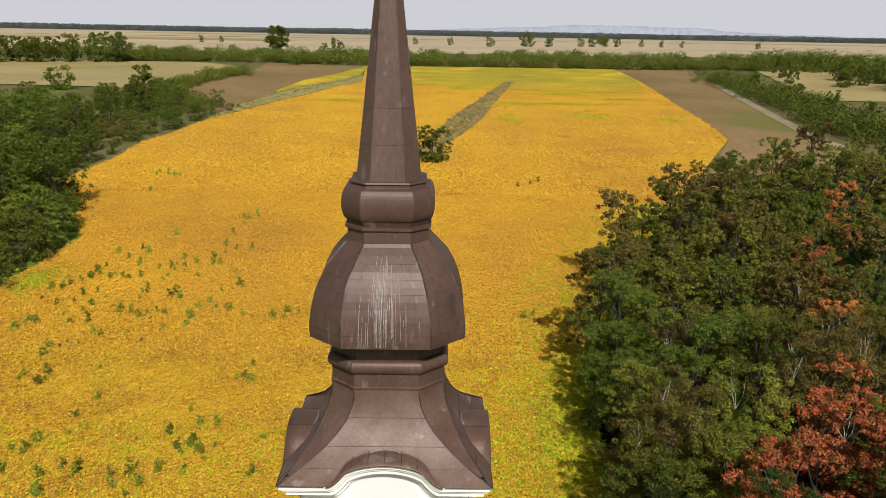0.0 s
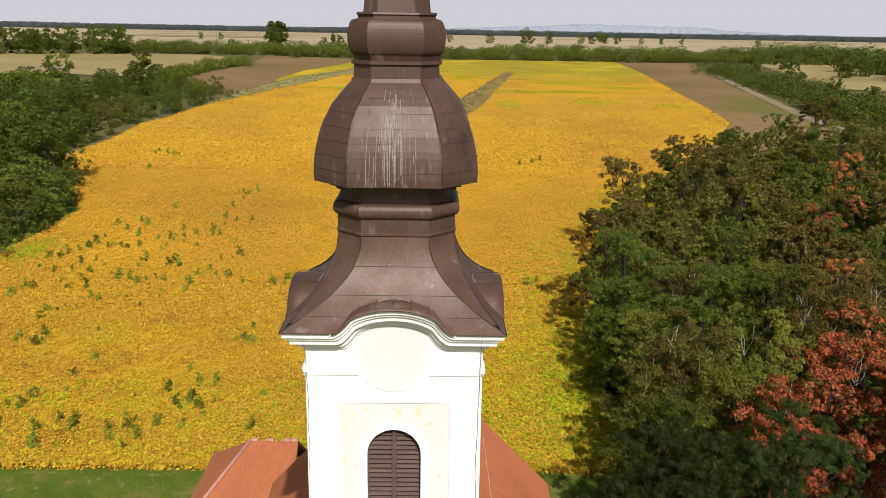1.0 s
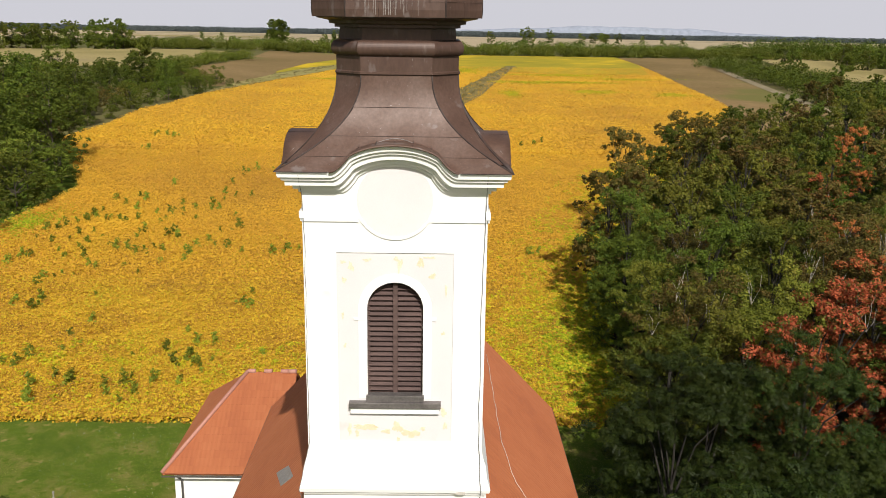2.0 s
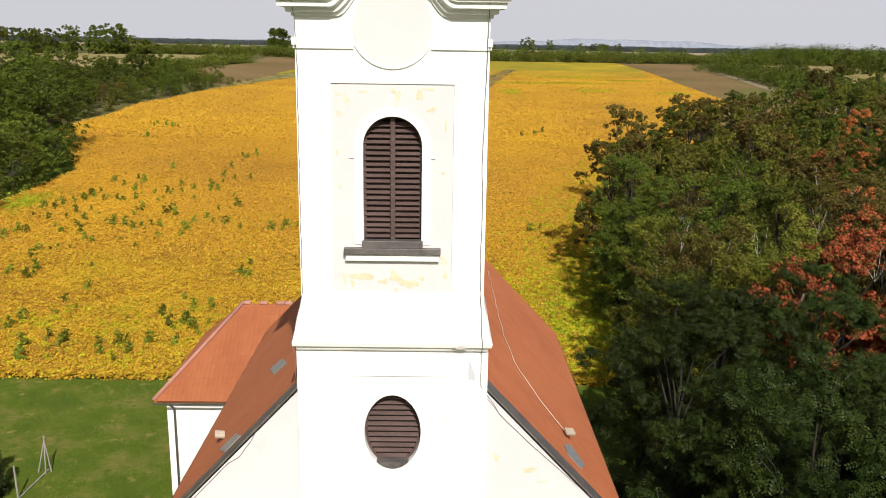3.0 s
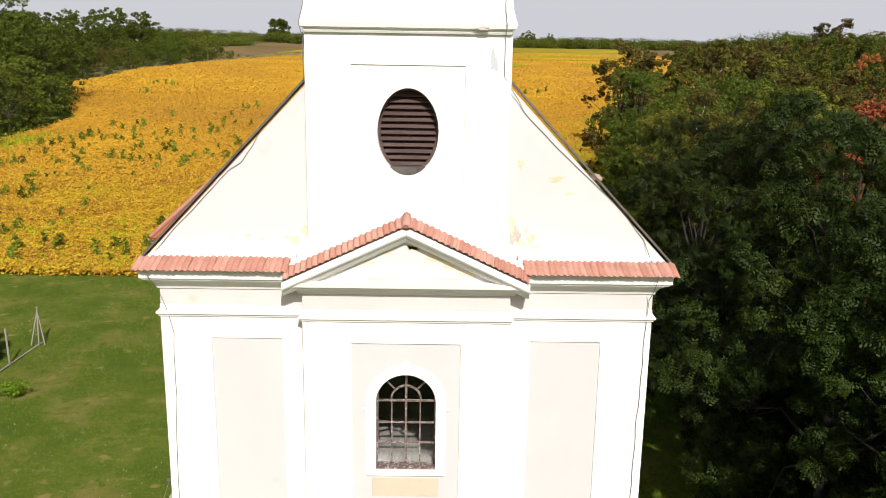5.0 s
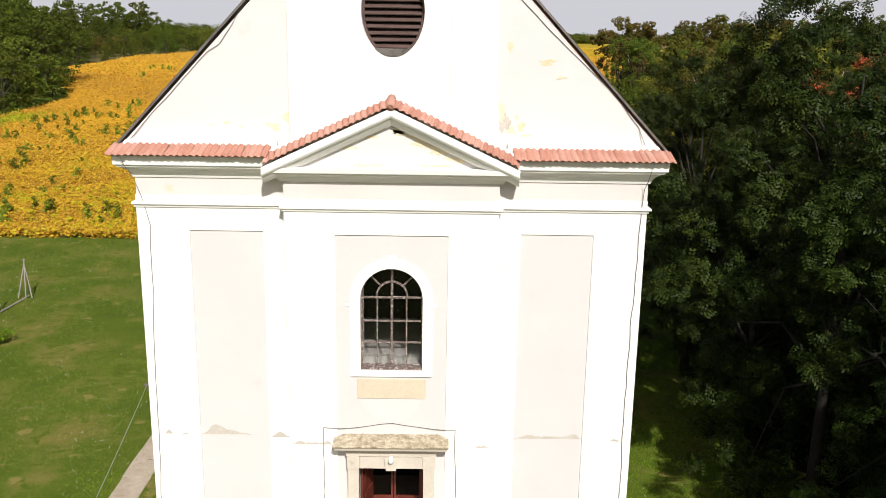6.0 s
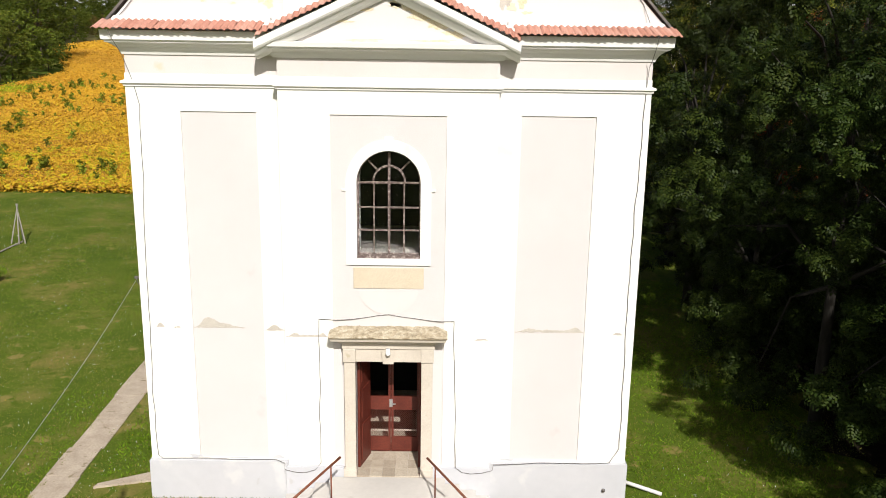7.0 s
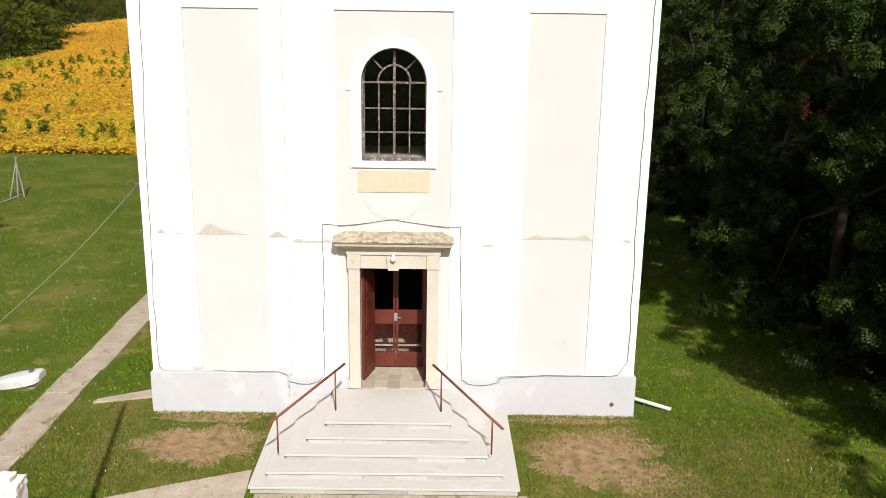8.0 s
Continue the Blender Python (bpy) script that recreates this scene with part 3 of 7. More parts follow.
grid_mesh("backdrop", np.stack([hx, hx, hx]), np.stack([0 * hx + 4400, 0 * hx + 4450, 0 * hx + 4640]), np.stack([0 * hx - 95, htop, 0 * hx - 95]), M_HILL, "hills on the horizon painted in pale haze blue", "hills", "structure")

# ---- church ----
AX = 2.42                                   # depth of the tower's axis
church = thing("church", "white-limewashed village church with a brown sheet-metal onion spire", "church")

# nave walls: side bays, projecting middle bay
WIN = arch(0.65, 5.66, 7.25)
DOOR = rect(-0.70, 0.70, 0.74, 3.42)
nave = part("nave_wall", slab(rect(-5.25, 5.25, -0.6, 9.95), [WIN, DOOR], 0.31, 0.95), M_CREAM, church, "cream plaster wall with recessed panels")
for s in (-1, 1):
    lo, hi = (-5.25, -2.19) if s < 0 else (2.19, 5.25)
    p0, p1 = (-4.18, -2.67) if s < 0 else (2.67, 4.18)
    part("side_panel", slab(rect(p0 + 0.002, p1 - 0.002, 0.992, 8.608), [], 0.276, 0.309), M_CREAM, church, "recessed cream side panel")
    part("pilaster_wall", slab(rect(lo, hi, 0.93, 9.35), [rect(p0, p1, 0.99, 8.61)], 0.25, 0.309), M_WHITE, church, "whitewashed wall face around a side panel")
part("middle_bay", slab(rect(-2.19, 2.19, -0.6, 9.6), [WIN, DOOR], 0.028, 0.308), M_CREAM, church, "projecting cream middle bay")
part("middle_bay_face", slab([(-2.19, 0.93), (-1.165, 0.93), (-1.165, 8.61), (1.165, 8.61), (1.165, 0.93), (2.19, 0.93), (2.19, 9.35), (-2.19, 9.35)], [], 0.0, 0.027), M_WHITE, church, "whitewashed face of the middle bay")
for s in (-1, 1):
    part("side_wall", slab(rect(0.95, 15.5, -0.6, 10.0), [], min(s * 4.6, s * 5.25), max(s * 4.6, s * 5.25), axis="x"), M_WHITE, church)
apse = [(-5.25, 15.5), (-2.4, 22.6), (2.4, 22.6), (5.25, 15.5)]
bm = bmesh.new()
slab([(-5.25, 15.5), (-2.4, 22.6), (2.4, 22.6), (5.25, 15.5), (4.6, 15.5), (2.0, 22.0), (-2.0, 22.0), (-4.6, 15.5)], [], -0.6, 9.7, axis="z", bm=bm)
part("apse_wall", bm, M_WHITE, church)

# plinth
for s in (-1, 1):
    for name, e, z0, z1 in (("plinth", 0.0, -0.6, 0.92), ("plinth_edge", 0.022, 0.92, 0.948)):
        out = [(5.30 - e, 15.4), (5.30 - e, 0.20 + e), (2.24 - e, 0.20 + e), (2.24 - e, -0.05 + e), (0.97, -0.05 + e), (0.97, 0.10), (2.10, 0.10), (2.10, 0.36), (5.10, 0.36), (5.10, 15.4)]
        part(name, slab([(s * x, y) for x, y in out], [], z0, z1, axis="z"), M_PLINTH, church, "grey-white painted plinth with patchy repairs")

# window surrounds and raised plaster bands
bm = bmesh.new()
slab(arch(0.87, 5.52, 7.25, 24), [arch(0.65, 5.66, 7.25)], 0.006, 0.0275, bm=bm)
box(bm, -0.95, -0.66, 0.001, 0.0275, 7.08, 7.13)
box(bm, 0.66, 0.95, 0.001, 0.0275, 7.08, 7.13)
box(bm, -0.09, 0.09, -0.004, 0.0275, 7.90, 8.18)
box(bm, -0.85, 0.85, -0.012, 0.0275, 5.53, 5.60)
part("window_surround", bm, M_WHITE, church, "raised white plaster window surround")
part("tan_plaque", boxed(-0.73, 0.73, 0.010, 0.0275, 5.02, 5.47, bevel=0.004), M_PLAQUE, church, "smooth tan plaster plaque")
part("round_apron", slab([(0.62 * math.cos(a), 5.0 + 0.55 * math.sin(a)) for a in np.linspace(math.pi, math.tau, 24)], [], 0.014, 0.0275), M_PALE, church)

# architrave and main cornice with its brackets of plaster
ARCH_PATH = [(-5.25, 6.0), (-5.25, 0.25), (-2.19, 0.25), (-2.19, 0.0), (2.19, 0.0), (2.19, 0.25), (5.25, 0.25), (5.25, 6.0)]
part("architrave", sweep([(-0.1, 9.095), (0.03, 9.095), (0.035, 9.135), (0.075, 9.155), (0.075, 9.195), (0.02, 9.215), (-0.1, 9.215)], ARCH_PATH), M_WHITE, church, "thin moulded band under the frieze")
CORN = [(-0.15, 9.710), (0.02, 9.710), (0.04, 9.770), (0.09, 9.850), (0.18, 9.920), (0.255, 9.950), (0.26, 9.980), (0.305, 10.000), (0.32, 10.180), (-0.15, 10.200)]
part("cornice", sweep(CORN, [(-5.25, 4.0), (-5.25, 0.25), (-2.22, 0.25)]), M_WHITE, church, "moulded white cornice stained beneath")
part("cornice", sweep(CORN, [(2.22, 0.25), (5.25, 0.25), (5.25, 4.0)]), M_WHITE, church, "moulded white cornice stained beneath")
part("frieze", slab(rect(-5.23, 5.23, 9.21, 9.72), [], 0.256, 0.308), M_FRIEZE, church)
part("middle_frieze", slab(rect(-2.18, 2.18, 9.352, 9.71), [], 0.004, 0.0275), M_FRIEZE, church)

# pediment over the middle bay
bm = bmesh.new()
PED = [(-0.1, 9.700), (0.02, 9.700), (0.04, 9.750), (0.09, 9.810), (0.18, 9.860), (0.25, 9.880), (0.255, 9.900), (0.305, 9.920), (0.32, 10.010), (-0.1, 10.020)]
sweep(PED, [(-2.24, 0.30), (-2.24, 0.0), (2.24, 0.0), (2.24, 0.30)], bm=bm)
part("pediment_sill", bm, M_WHITE, church, "moulded white base of the pediment")
part("tympanum", slab([(-2.2, 9.98), (2.2, 9.98), (0, 11.04)], [], -0.06, 0.55), M_PALE, church, "cream plaster tympanum with ochre stains")
for side in (-1, 1):
    bm = bmesh.new()
    rise, run = 1.06, 2.56
    ln = math.hypot(rise, run)
    prof = [(0.03, -0.34), (-0.10, -0.33), (-0.20, -0.28), (-0.27, -0.21), (-0.29, -0.17), (-0.345, -0.15), (-0.37, -0.11), (-0.37, 0.03), (0.25, 0.04), (0.25, -0.34)]
    rings = []
    for s, z in ((2.55, 10.00), (0.0, 11.19)):
        k = 0 if s else 0.0
        rings.append([bm.verts.new((side * s, y + 0.0, z + u)) for y, u in prof])
    for j in range(len(prof)):
        bm.faces.new((rings[0][j], rings[0][(j + 1) % len(prof)], rings[1][(j + 1) % len(prof)], rings[1][j]))
    bm.faces.new(rings[0])
    bm.faces.new(rings[1][::-1])
    part("raking_cornice", bm, M_WHITE, church, "sloping moulded white cornice")

# gable behind the cornice and the tower's foot
part("gable_wall", slab([(-5.55, 10.1), (5.55, 10.1), (5.60, 10.28), (2.0, 14.08), (-2.0, 14.08), (-5.60, 10.28)], [oval(0.63, 0.89, 13.05)], 0.56, 0.95), M_PALE, church, "cream plastered gable shoulders")
for side in (-1, 1):
    bm = bmesh.new()
    slab([(side * 5.72, 10.22), (side * 2.06, 14.10), (side * 2.06, 14.165), (side * 5.72, 10.285)], [], 0.48, 1.06, bm=bm)
    part("gable_verge", bm, M_LEAD, church, "dark grey metal flashing along the gable edge")
bm = bmesh.new()
slab(rect(-2.09, 2.09, 10.1, 15.05), [rect(-1.16, 1.16, 11.2, 14.40)], 0.42, 0.444, bm=bm)
part("tower_foot_face", bm, M_WHITE, church, "whitewashed foot of the tower")
part("tower_foot_panel", slab(rect(-2.09, 2.09, 10.1, 15.05), [oval(0.63, 0.89, 13.05)], 0.445, 0.555), M_WHITE, church)
bm = bmesh.new()
slab(rect(0.56, 4.42, 10.1, 15.05), [], -2.09, -1.6, axis="x", bm=bm)
slab(rect(0.56, 4.42, 10.1, 15.05), [], 1.6, 2.09, axis="x", bm=bm)
slab(rect(-1.6, 1.6, 10.1, 15.05), [], 4.0, 4.42, bm=bm)
part("tower_foot_side", bm, M_WHITE, church)

# tower shaft
SQ = [(-1.96, 0.46), (1.96, 0.46), (1.96, 4.38), (-1.96, 4.38)]
BEL = arch(0.61, 17.36, 19.45)
part("tower_face", slab(rect(-1.96, 1.96, 15.1, 22.5), [[(-1.26, 16.3), (-1.26, 20.72), (1.26, 20.72), (1.26, 16.3)]], 0.46, 0.485), M_WHITE, church, "whitewashed tower face")
part("tower_panel", slab(rect(-1.96, 1.96, 15.1, 22.5), [BEL], 0.486, 0.95), M_PALE, church, "cream recessed tower panel with flaking ochre patches")
bm = bmesh.new()
slab(rect(0.95, 4.38, 15.1, 22.5), [], -1.96, -1.55, axis="x", bm=bm)
slab(rect(0.95, 4.38, 15.1, 22.5), [], 1.55, 1.96, axis="x", bm=bm)
slab(rect(-1.55, 1.55, 15.1, 22.5), [], 4.0, 4.38, bm=bm)
part("tower_side", bm, M_WHITE, church)
flare = [(-0.1, 15.02), (0.10, 15.02), (0.12, 15.06), (0.12, 15.10), (0.19, 15.13), (0.21, 15.22), (0.18, 15.30), (0.13, 15.48), (0.10, 15.75), (0.03, 15.95), (0.0, 16.15), (-0.1, 16.15)]
part("tower_base_moulding", sweep(flare, SQ, closed=True), M_WHITE, church, "flared white moulding at the tower's foot")
# surround and sill of the belfry opening
bm = bmesh.new()
slab(arch(0.80, 17.36, 19.45, 24), [arch(0.61, 17.36, 19.45, 24)], 0.468, 0.4855, bm=bm)
box(bm, -0.90, -0.62, 0.460, 0.4855, 19.20, 19.25)
box(bm, 0.62, 0.90, 0.460, 0.4855, 19.20, 19.25)
part("belfry_surround", bm, M_WHITE, church)
bm = bmesh.new()
box(bm, -1.02, 1.02, 0.33, 0.52, 17.17, 17.30, bevel=0.01)
box(bm, -0.64, 0.64, 0.40, 0.62, 17.30, 17.45, bevel=0.01)
part("belfry_sill", bm, M_LEAD, church, "sheet-covered dark sill streaked with droppings")
bm = bmesh.new()
box(bm, -0.99, 0.99, 0.38, 0.52, 17.02, 17.165, bevel=0.01)
part("sill_moulding", bm, M_WHITE, church)

# band and round panel under the tower cornice
def arc_pts(r, cx, cz, a0, a1, n):
    return [(cx + r * math.cos(radians(a0 + (a1 - a0) * i / n)), cz + r * math.sin(radians(a0 + (a1 - a0) * i / n))) for i in range(n + 1)]


bm = bmesh.new()
for s in (-1, 1):
    box(bm, min(s * 0.78, s * 1.97), max(s * 0.78, s * 1.97), 0.425, 0.46, 21.40, 21.47)
    box(bm, s * 1.965 - 0.03, s * 1.965 + 0.03, 0.425, 4.4, 21.40, 21.47)
    box(bm, s * 1.965 - 0.05, s * 1.965 + 0.05, 0.40, 4.42, 21.47, 21.62)
slab(arc_pts(0.86, 0, 21.87, 207, 333, 24) + arc_pts(0.80, 0, 21.87, 333, 207, 24), [], 0.43, 0.46, bm=bm)
part("tower_band", bm, M_WHITE, church, "thin moulded band that dips round a blank roundel")
part("roundel", slab(oval(0.80, 0.80, 21.87), [], 0.446, 0.459), M_PALE, church, "blank round plaster field")


# tower cornice: straight at the corners, arched over the middle of each side
def bell(s):
    """Height of the arch over a side, s metres from its middle at the wall face."""
    s = abs(s)
    if s < 0.74:
        return 0.56 * math.sqrt(1 - (s / 0.93) ** 2)
    return 0.3392 * max(0.0, 1 - (s - 0.74) / 0.32) ** 1.6


TCORN = [(0.0, 22.03), (0.05, 22.03), (0.055, 22.09), (0.15, 22.11), (0.16, 22.19), (0.29, 22.21), (0.30, 22.31), (0.36, 22.33), (0.37, 22.38), (0.425, 22.40), (0.44, 22.51), (-0.2, 22.53), (-0.2, 22.02)]
bm = bmesh.new()
N_SIDE = 48
rings = []
for k in range(4):
    rot = Matrix.Rotation(k * math.pi / 2, 3, "Z")
    for i in range(N_SIDE):
        s = -1.96 + 3.92 * i / N_SIDE
        ring = []
        for o, z in TCORN:
            w = s * (1.96 + o) / 1.96
            p = rot @ Vector((w, -(1.96 + o), 0))
            ring.append(bm.verts.new((p.x, p.y + AX, z + bell(s))))
        rings.append(ring)
for i, a in enumerate(rings):
    b = rings[(i + 1) % len(rings)]
    for j in range(len(TCORN)):
        bm.faces.new((a[j], a[(j + 1) % len(TCORN)], b[(j + 1) % len(TCORN)], b[j]))
part("tower_cornice", bm, M_WHITE, church, "moulded white cornice arched over each side of the tower")
bm = bmesh.new()
for k in range(4):
    rot = Matrix.Rotation(k * math.pi / 2, 3, "Z")
    a = [rot @ Vector((-1.96 + 3.92 * i / N_SIDE, -1.945, 0)) for i in range(N_SIDE + 1)]
    lo = [bm.verts.new((p.x, p.y + AX, 22.0)) for p in a]
    hi = [bm.verts.new((p.x, p.y + AX, 22.2 + bell(-1.96 + 3.92 * i / N_SIDE))) for i, p in enumerate(a)]
    for i in range(N_SIDE):
        bm.faces.new((lo[i], lo[i + 1], hi[i + 1], hi[i]))
part("tower_head", bm, M_PALE, church)

# ---- spire of sheet metal ----
K8 = 0.57                                   # half width of a main face against its distance from the axis


def octagon(a):
    k = a * K8
    return [(-k, -a), (k, -a), (a, -k), (a, k), (k, a), (-k, a), (-a, k), (-a, -k)]


def spire_skin(name, profile, parent, label="", mat=None):
    bm = bmesh.new()
    rings = [[bm.verts.new((x, y + AX, z)) for x, y in octagon(a)] for a, z in profile]
    for p, q in zip(rings, rings[1:]):
        for i in range(8):
            bm.faces.new((p[i], p[(i + 1) % 8], q[(i + 1) % 8], q[i]))
    bm.faces.new(rings[0][::-1])
    bm.faces.new(rings[-1])
    return part(name, bm, mat or M_SHEET, parent, label)


def hips(name, profile, parent, r=0.018):
    """Standing seams along the eight corners."""
    for i in range(8):
        bm = bmesh.new()
        tube(bm, [(octagon(a)[i][0], octagon(a)[i][1] + AX, z) for a, z in profile], r, 5)
        part(name, bm, M_SEAM, parent)


ONION = [(1.765, 25.58), (1.78, 25.75), (1.775, 25.96), (1.755, 26.17), (1.72, 26.37), (1.65, 26.65), (1.57, 26.88), (1.39, 27.25), (1.17, 27.52), (0.99, 27.72), (0.95, 27.80)]
SPIRE = [(0.715, 29.18), (0.64, 29.9), (0.535, 30.9), (0.43, 31.9), (0.33, 32.85), (0.225, 33.85), (0.12, 34.85), (0.025, 35.75)]
RING = [(0.90, 28.17), (0.94, 28.27)] + [(0.93 + 0.135 * math.cos(radians(a)), 28.66 + 0.37 * math.sin(radians(a))) for a in range(-78, 79, 12)] + [(0.86, 29.05), (0.84, 29.07), (0.84, 29.11), (0.875, 29.14), (0.86, 29.18), (0.5, 29.21)]
COLLAR = [(0.93, 27.76), (0.93, 28.08), (0.985, 28.10), (0.985, 28.17), (0.5, 28.20)]
NECK = [(1.30, 24.20), (1.31, 24.40), (1.345, 24.42), (1.345, 24.46), (1.315, 24.48), (1.32, 24.78)] + [(1.305 + 0.115 * math.cos(radians(a)), 24.95 + 0.16 * math.sin(radians(a))) for a in range(-84, 91, 12)] + [(1.25, 25.12), (1.24, 25.36), (1.34, 25.37), (1.34, 25.43), (1.45, 25.45), (1.46, 25.51), (1.70, 25.56), (1.70, 25.585)]
neck = spire_skin("spire_neck", NECK, church, "moulded sheet-metal neck with a rounded roll under the onion")
onion = spire_skin("onion_dome", ONION, church, "eight-sided onion dome of brown metal sheets with pale streaks")
hips("corner_seam", ONION, onion, 0.022)
collar = spire_skin("collar", COLLAR, church)
ring = spire_skin("spire_ring", RING, church, "rolled sheet-metal ring under the spire")
spire = spire_skin("spire", SPIRE, church, "slender eight-sided metal spire")
hips("corner_seam", SPIRE, spire, 0.016)

# flared skirt between neck and cornice: four broad faces that widen to the square, four gores that end in its corners
N_Q = 10
SK_TOP, SK_LOW, SK_OUT, SK_IN = 24.42, 22.53, 2.43, 1.31


def skirt_point(k, s, v):
    """Point on main face k: s from -1 to 1 across, v from 0 at the neck to 1 at the cornice."""
    e = v ** 2.3
    half = K8 * SK_IN + (SK_OUT - K8 * SK_IN) * e
    out = SK_IN + (SK_OUT - SK_IN) * e
    p = Matrix.Rotation(k * math.pi / 2, 3, "Z") @ Vector((s * half, -out, 0))
    z = SK_TOP + (SK_LOW - SK_TOP) * v
    lift = bell(s * half * 0.807)
    return Vector((p.x, p.y + AX, max(z, 22.515 + lift) if lift > 0 else z))


def skin(name, rows, mat, parent, label="", thick=0.0):
    bm = bmesh.new()
    vs = [[bm.verts.new(p) for p in r] for r in rows]
    for a, b in zip(vs, vs[1:]):
        for i in range(len(a) - 1):
            bm.faces.new((a[i], a[i + 1], b[i + 1], b[i]))
    if thick:
        bmesh.ops.recalc_face_normals(bm, faces=bm.faces[:])
        bmesh.ops.solidify(bm, geom=bm.faces[:], thickness=thick)
    return part(name, bm, mat, parent, label, True)


skirt = thing("spire_skirt", "", "")
skirt.parent = church
tagged(skirt, "flared brown sheet-metal skirt over the arched cornice")
VS = np.linspace(0, 1, 14)
for k in range(4):
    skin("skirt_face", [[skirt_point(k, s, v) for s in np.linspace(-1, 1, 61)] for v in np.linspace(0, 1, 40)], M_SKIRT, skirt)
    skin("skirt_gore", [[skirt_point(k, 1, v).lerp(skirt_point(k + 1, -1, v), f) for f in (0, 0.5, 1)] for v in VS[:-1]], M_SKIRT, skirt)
    for s in (-1, 1):
        bm = bmesh.new()
        tube(bm, [skirt_point(k, s, v) + Vector((0, 0, 0.008)) for v in VS], 0.016, 5)
        part("corner_seam", bm, M_SEAM, skirt, smooth=True)
    for v in (0.36, 0.66, 0.86):
        bm = bmesh.new()
        tube(bm, [skirt_point(k, s, v) + Vector((0, 0, 0.003)) for s in np.linspace(-1, 1, 41)], 0.006, 4)
        part("cross_seam", bm, M_SEAM, skirt)
    rot = Matrix.Rotation(k * math.pi / 2, 3, "Z")
    rows = []
    for d in (2.475, 2.2, 1.9, 1.6):
        row = []
        for i in range(33):
            s = -1.32 + 2.64 * i / 32
            p = rot @ Vector((s, -d, 0))
            row.append((p.x, p.y + AX, 22.535 + bell(s * 0.807)))
        rows.append(row)
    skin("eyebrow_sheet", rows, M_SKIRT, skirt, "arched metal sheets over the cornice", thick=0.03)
    for s in (-0.75, -0.38, 0.0, 0.38, 0.75) if k % 2 == 0 else (-0.45, 0.45):
        a, c = rot @ Vector((s, -2.45, 0)), rot @ Vector((s, -1.55, 0))
        z = 22.572 + bell(s * 0.807)
        bm = bmesh.new()
        tube(bm, [(a.x, a.y + AX, z), (c.x, c.y + AX, z)], 0.005, 4)
        part("eyebrow_seam", bm, M_SEAM, skirt)
    for s in (-1, 1):
        rim = [rot @ Vector((s * w, -SK_OUT - 0.012, 0)) for w in (1.36, SK_OUT)]
        bm = bmesh.new()
        tube(bm, [(p.x, p.y + AX, SK_LOW - 0.006) for p in rim], 0.012, 5)
        part("drip_edge", bm, M_SEAM, skirt)
    bm = bmesh.new()
    tube(bm, [skirt_point(k, 0.46 * math.sin(a), 0.985 - 0.30 * math.cos(a)) + Vector((0, 0, 0.012)) for a in np.linspace(-1.5, 1.5, 25)], 0.007, 4)
    part("arched_seam", bm, M_STREAK, skirt)


def sheets(parent, profile, courses, main_cols, gore_cols, lift=0.012):
    """Separate metal sheets laid in courses over the eight faces of a spire part; the four turns share their meshes."""
    zs = [p[1] for p in profile]
    aa = [p[0] for p in profile]
    z0, z1 = zs[0], zs[-1]
    for c in range(courses):
        za, zb = z0 + (z1 - z0) * c / courses + 0.003, z0 + (z1 - z0) * (c + 1) / courses - 0.003
        zm = (za + zb) / 2
        for gore, cols in ((False, main_cols), (True, gore_cols)):
            shift = 0.5 if c % 2 and cols > 1 else 0.0
            cuts = sorted({0.0, 1.0, *[(i + shift) / cols for i in range(cols + 1) if 0 < (i + shift) / cols < 1]})
            for u0, u1 in zip(cuts, cuts[1:]):
                rows = []
                for z, up in ((za, lift + 0.004), (zm, lift + 0.001), (zb, lift - 0.004)):
                    a = float(np.interp(z, zs, aa)) + up
                    k = a * K8
                    p, q = (Vector((-k, -a, z)), Vector((k, -a, z))) if not gore else (Vector((k, -a, z)), Vector((a, -k, z)))
                    g = 0.003 / max(0.05, (q - p).length)
                    rows.append([p.lerp(q, u0 + g), p.lerp(q, u1 - g)])
                bm = bmesh.new()
                mid = Vector((0, 0, 0))
                outv = [[bm.verts.new(v) for v in r] for r in rows]
                inv = [[bm.verts.new((v.x * 0.985, v.y * 0.985, v.z)) for v in r] for r in rows]
                for a_, b_ in zip(outv, outv[1:]):
                    bm.faces.new((a_[0], a_[1], b_[1], b_[0]))
                ring_o = [outv[0][0], outv[0][1], outv[1][1], outv[2][1], outv[2][0], outv[1][0]]
                ring_i = [inv[0][0], inv[0][1], inv[1][1], inv[2][1], inv[2][0], inv[1][0]]
                for i in range(6):
                    j = (i + 1) % 6
                    bm.faces.new((ring_o[i], ring_o[j], ring_i[j], ring_i[i]))
                first = part("metal_sheet", bm, M_SHEET, parent)
                first.location = (0, AX, 0)
                for t in (1, 2, 3):
                    ob = link_mesh("metal_sheet", first.data, None, parent)
                    ob.location = (0, AX, 0)
                    ob.rotation_euler = (0, 0, t * math.pi / 2)


sheets(onion, ONION[:-1], 7, 3, 2)
sheets(spire, SPIRE[:-1], 7, 1, 1, 0.006)
sheets(collar, [(0.93, 27.80), (0.93, 28.07)], 1, 2, 1, 0.005)
# runs of lime down the front of the onion
bm = bmesh.new()
rs = random.Random(8)
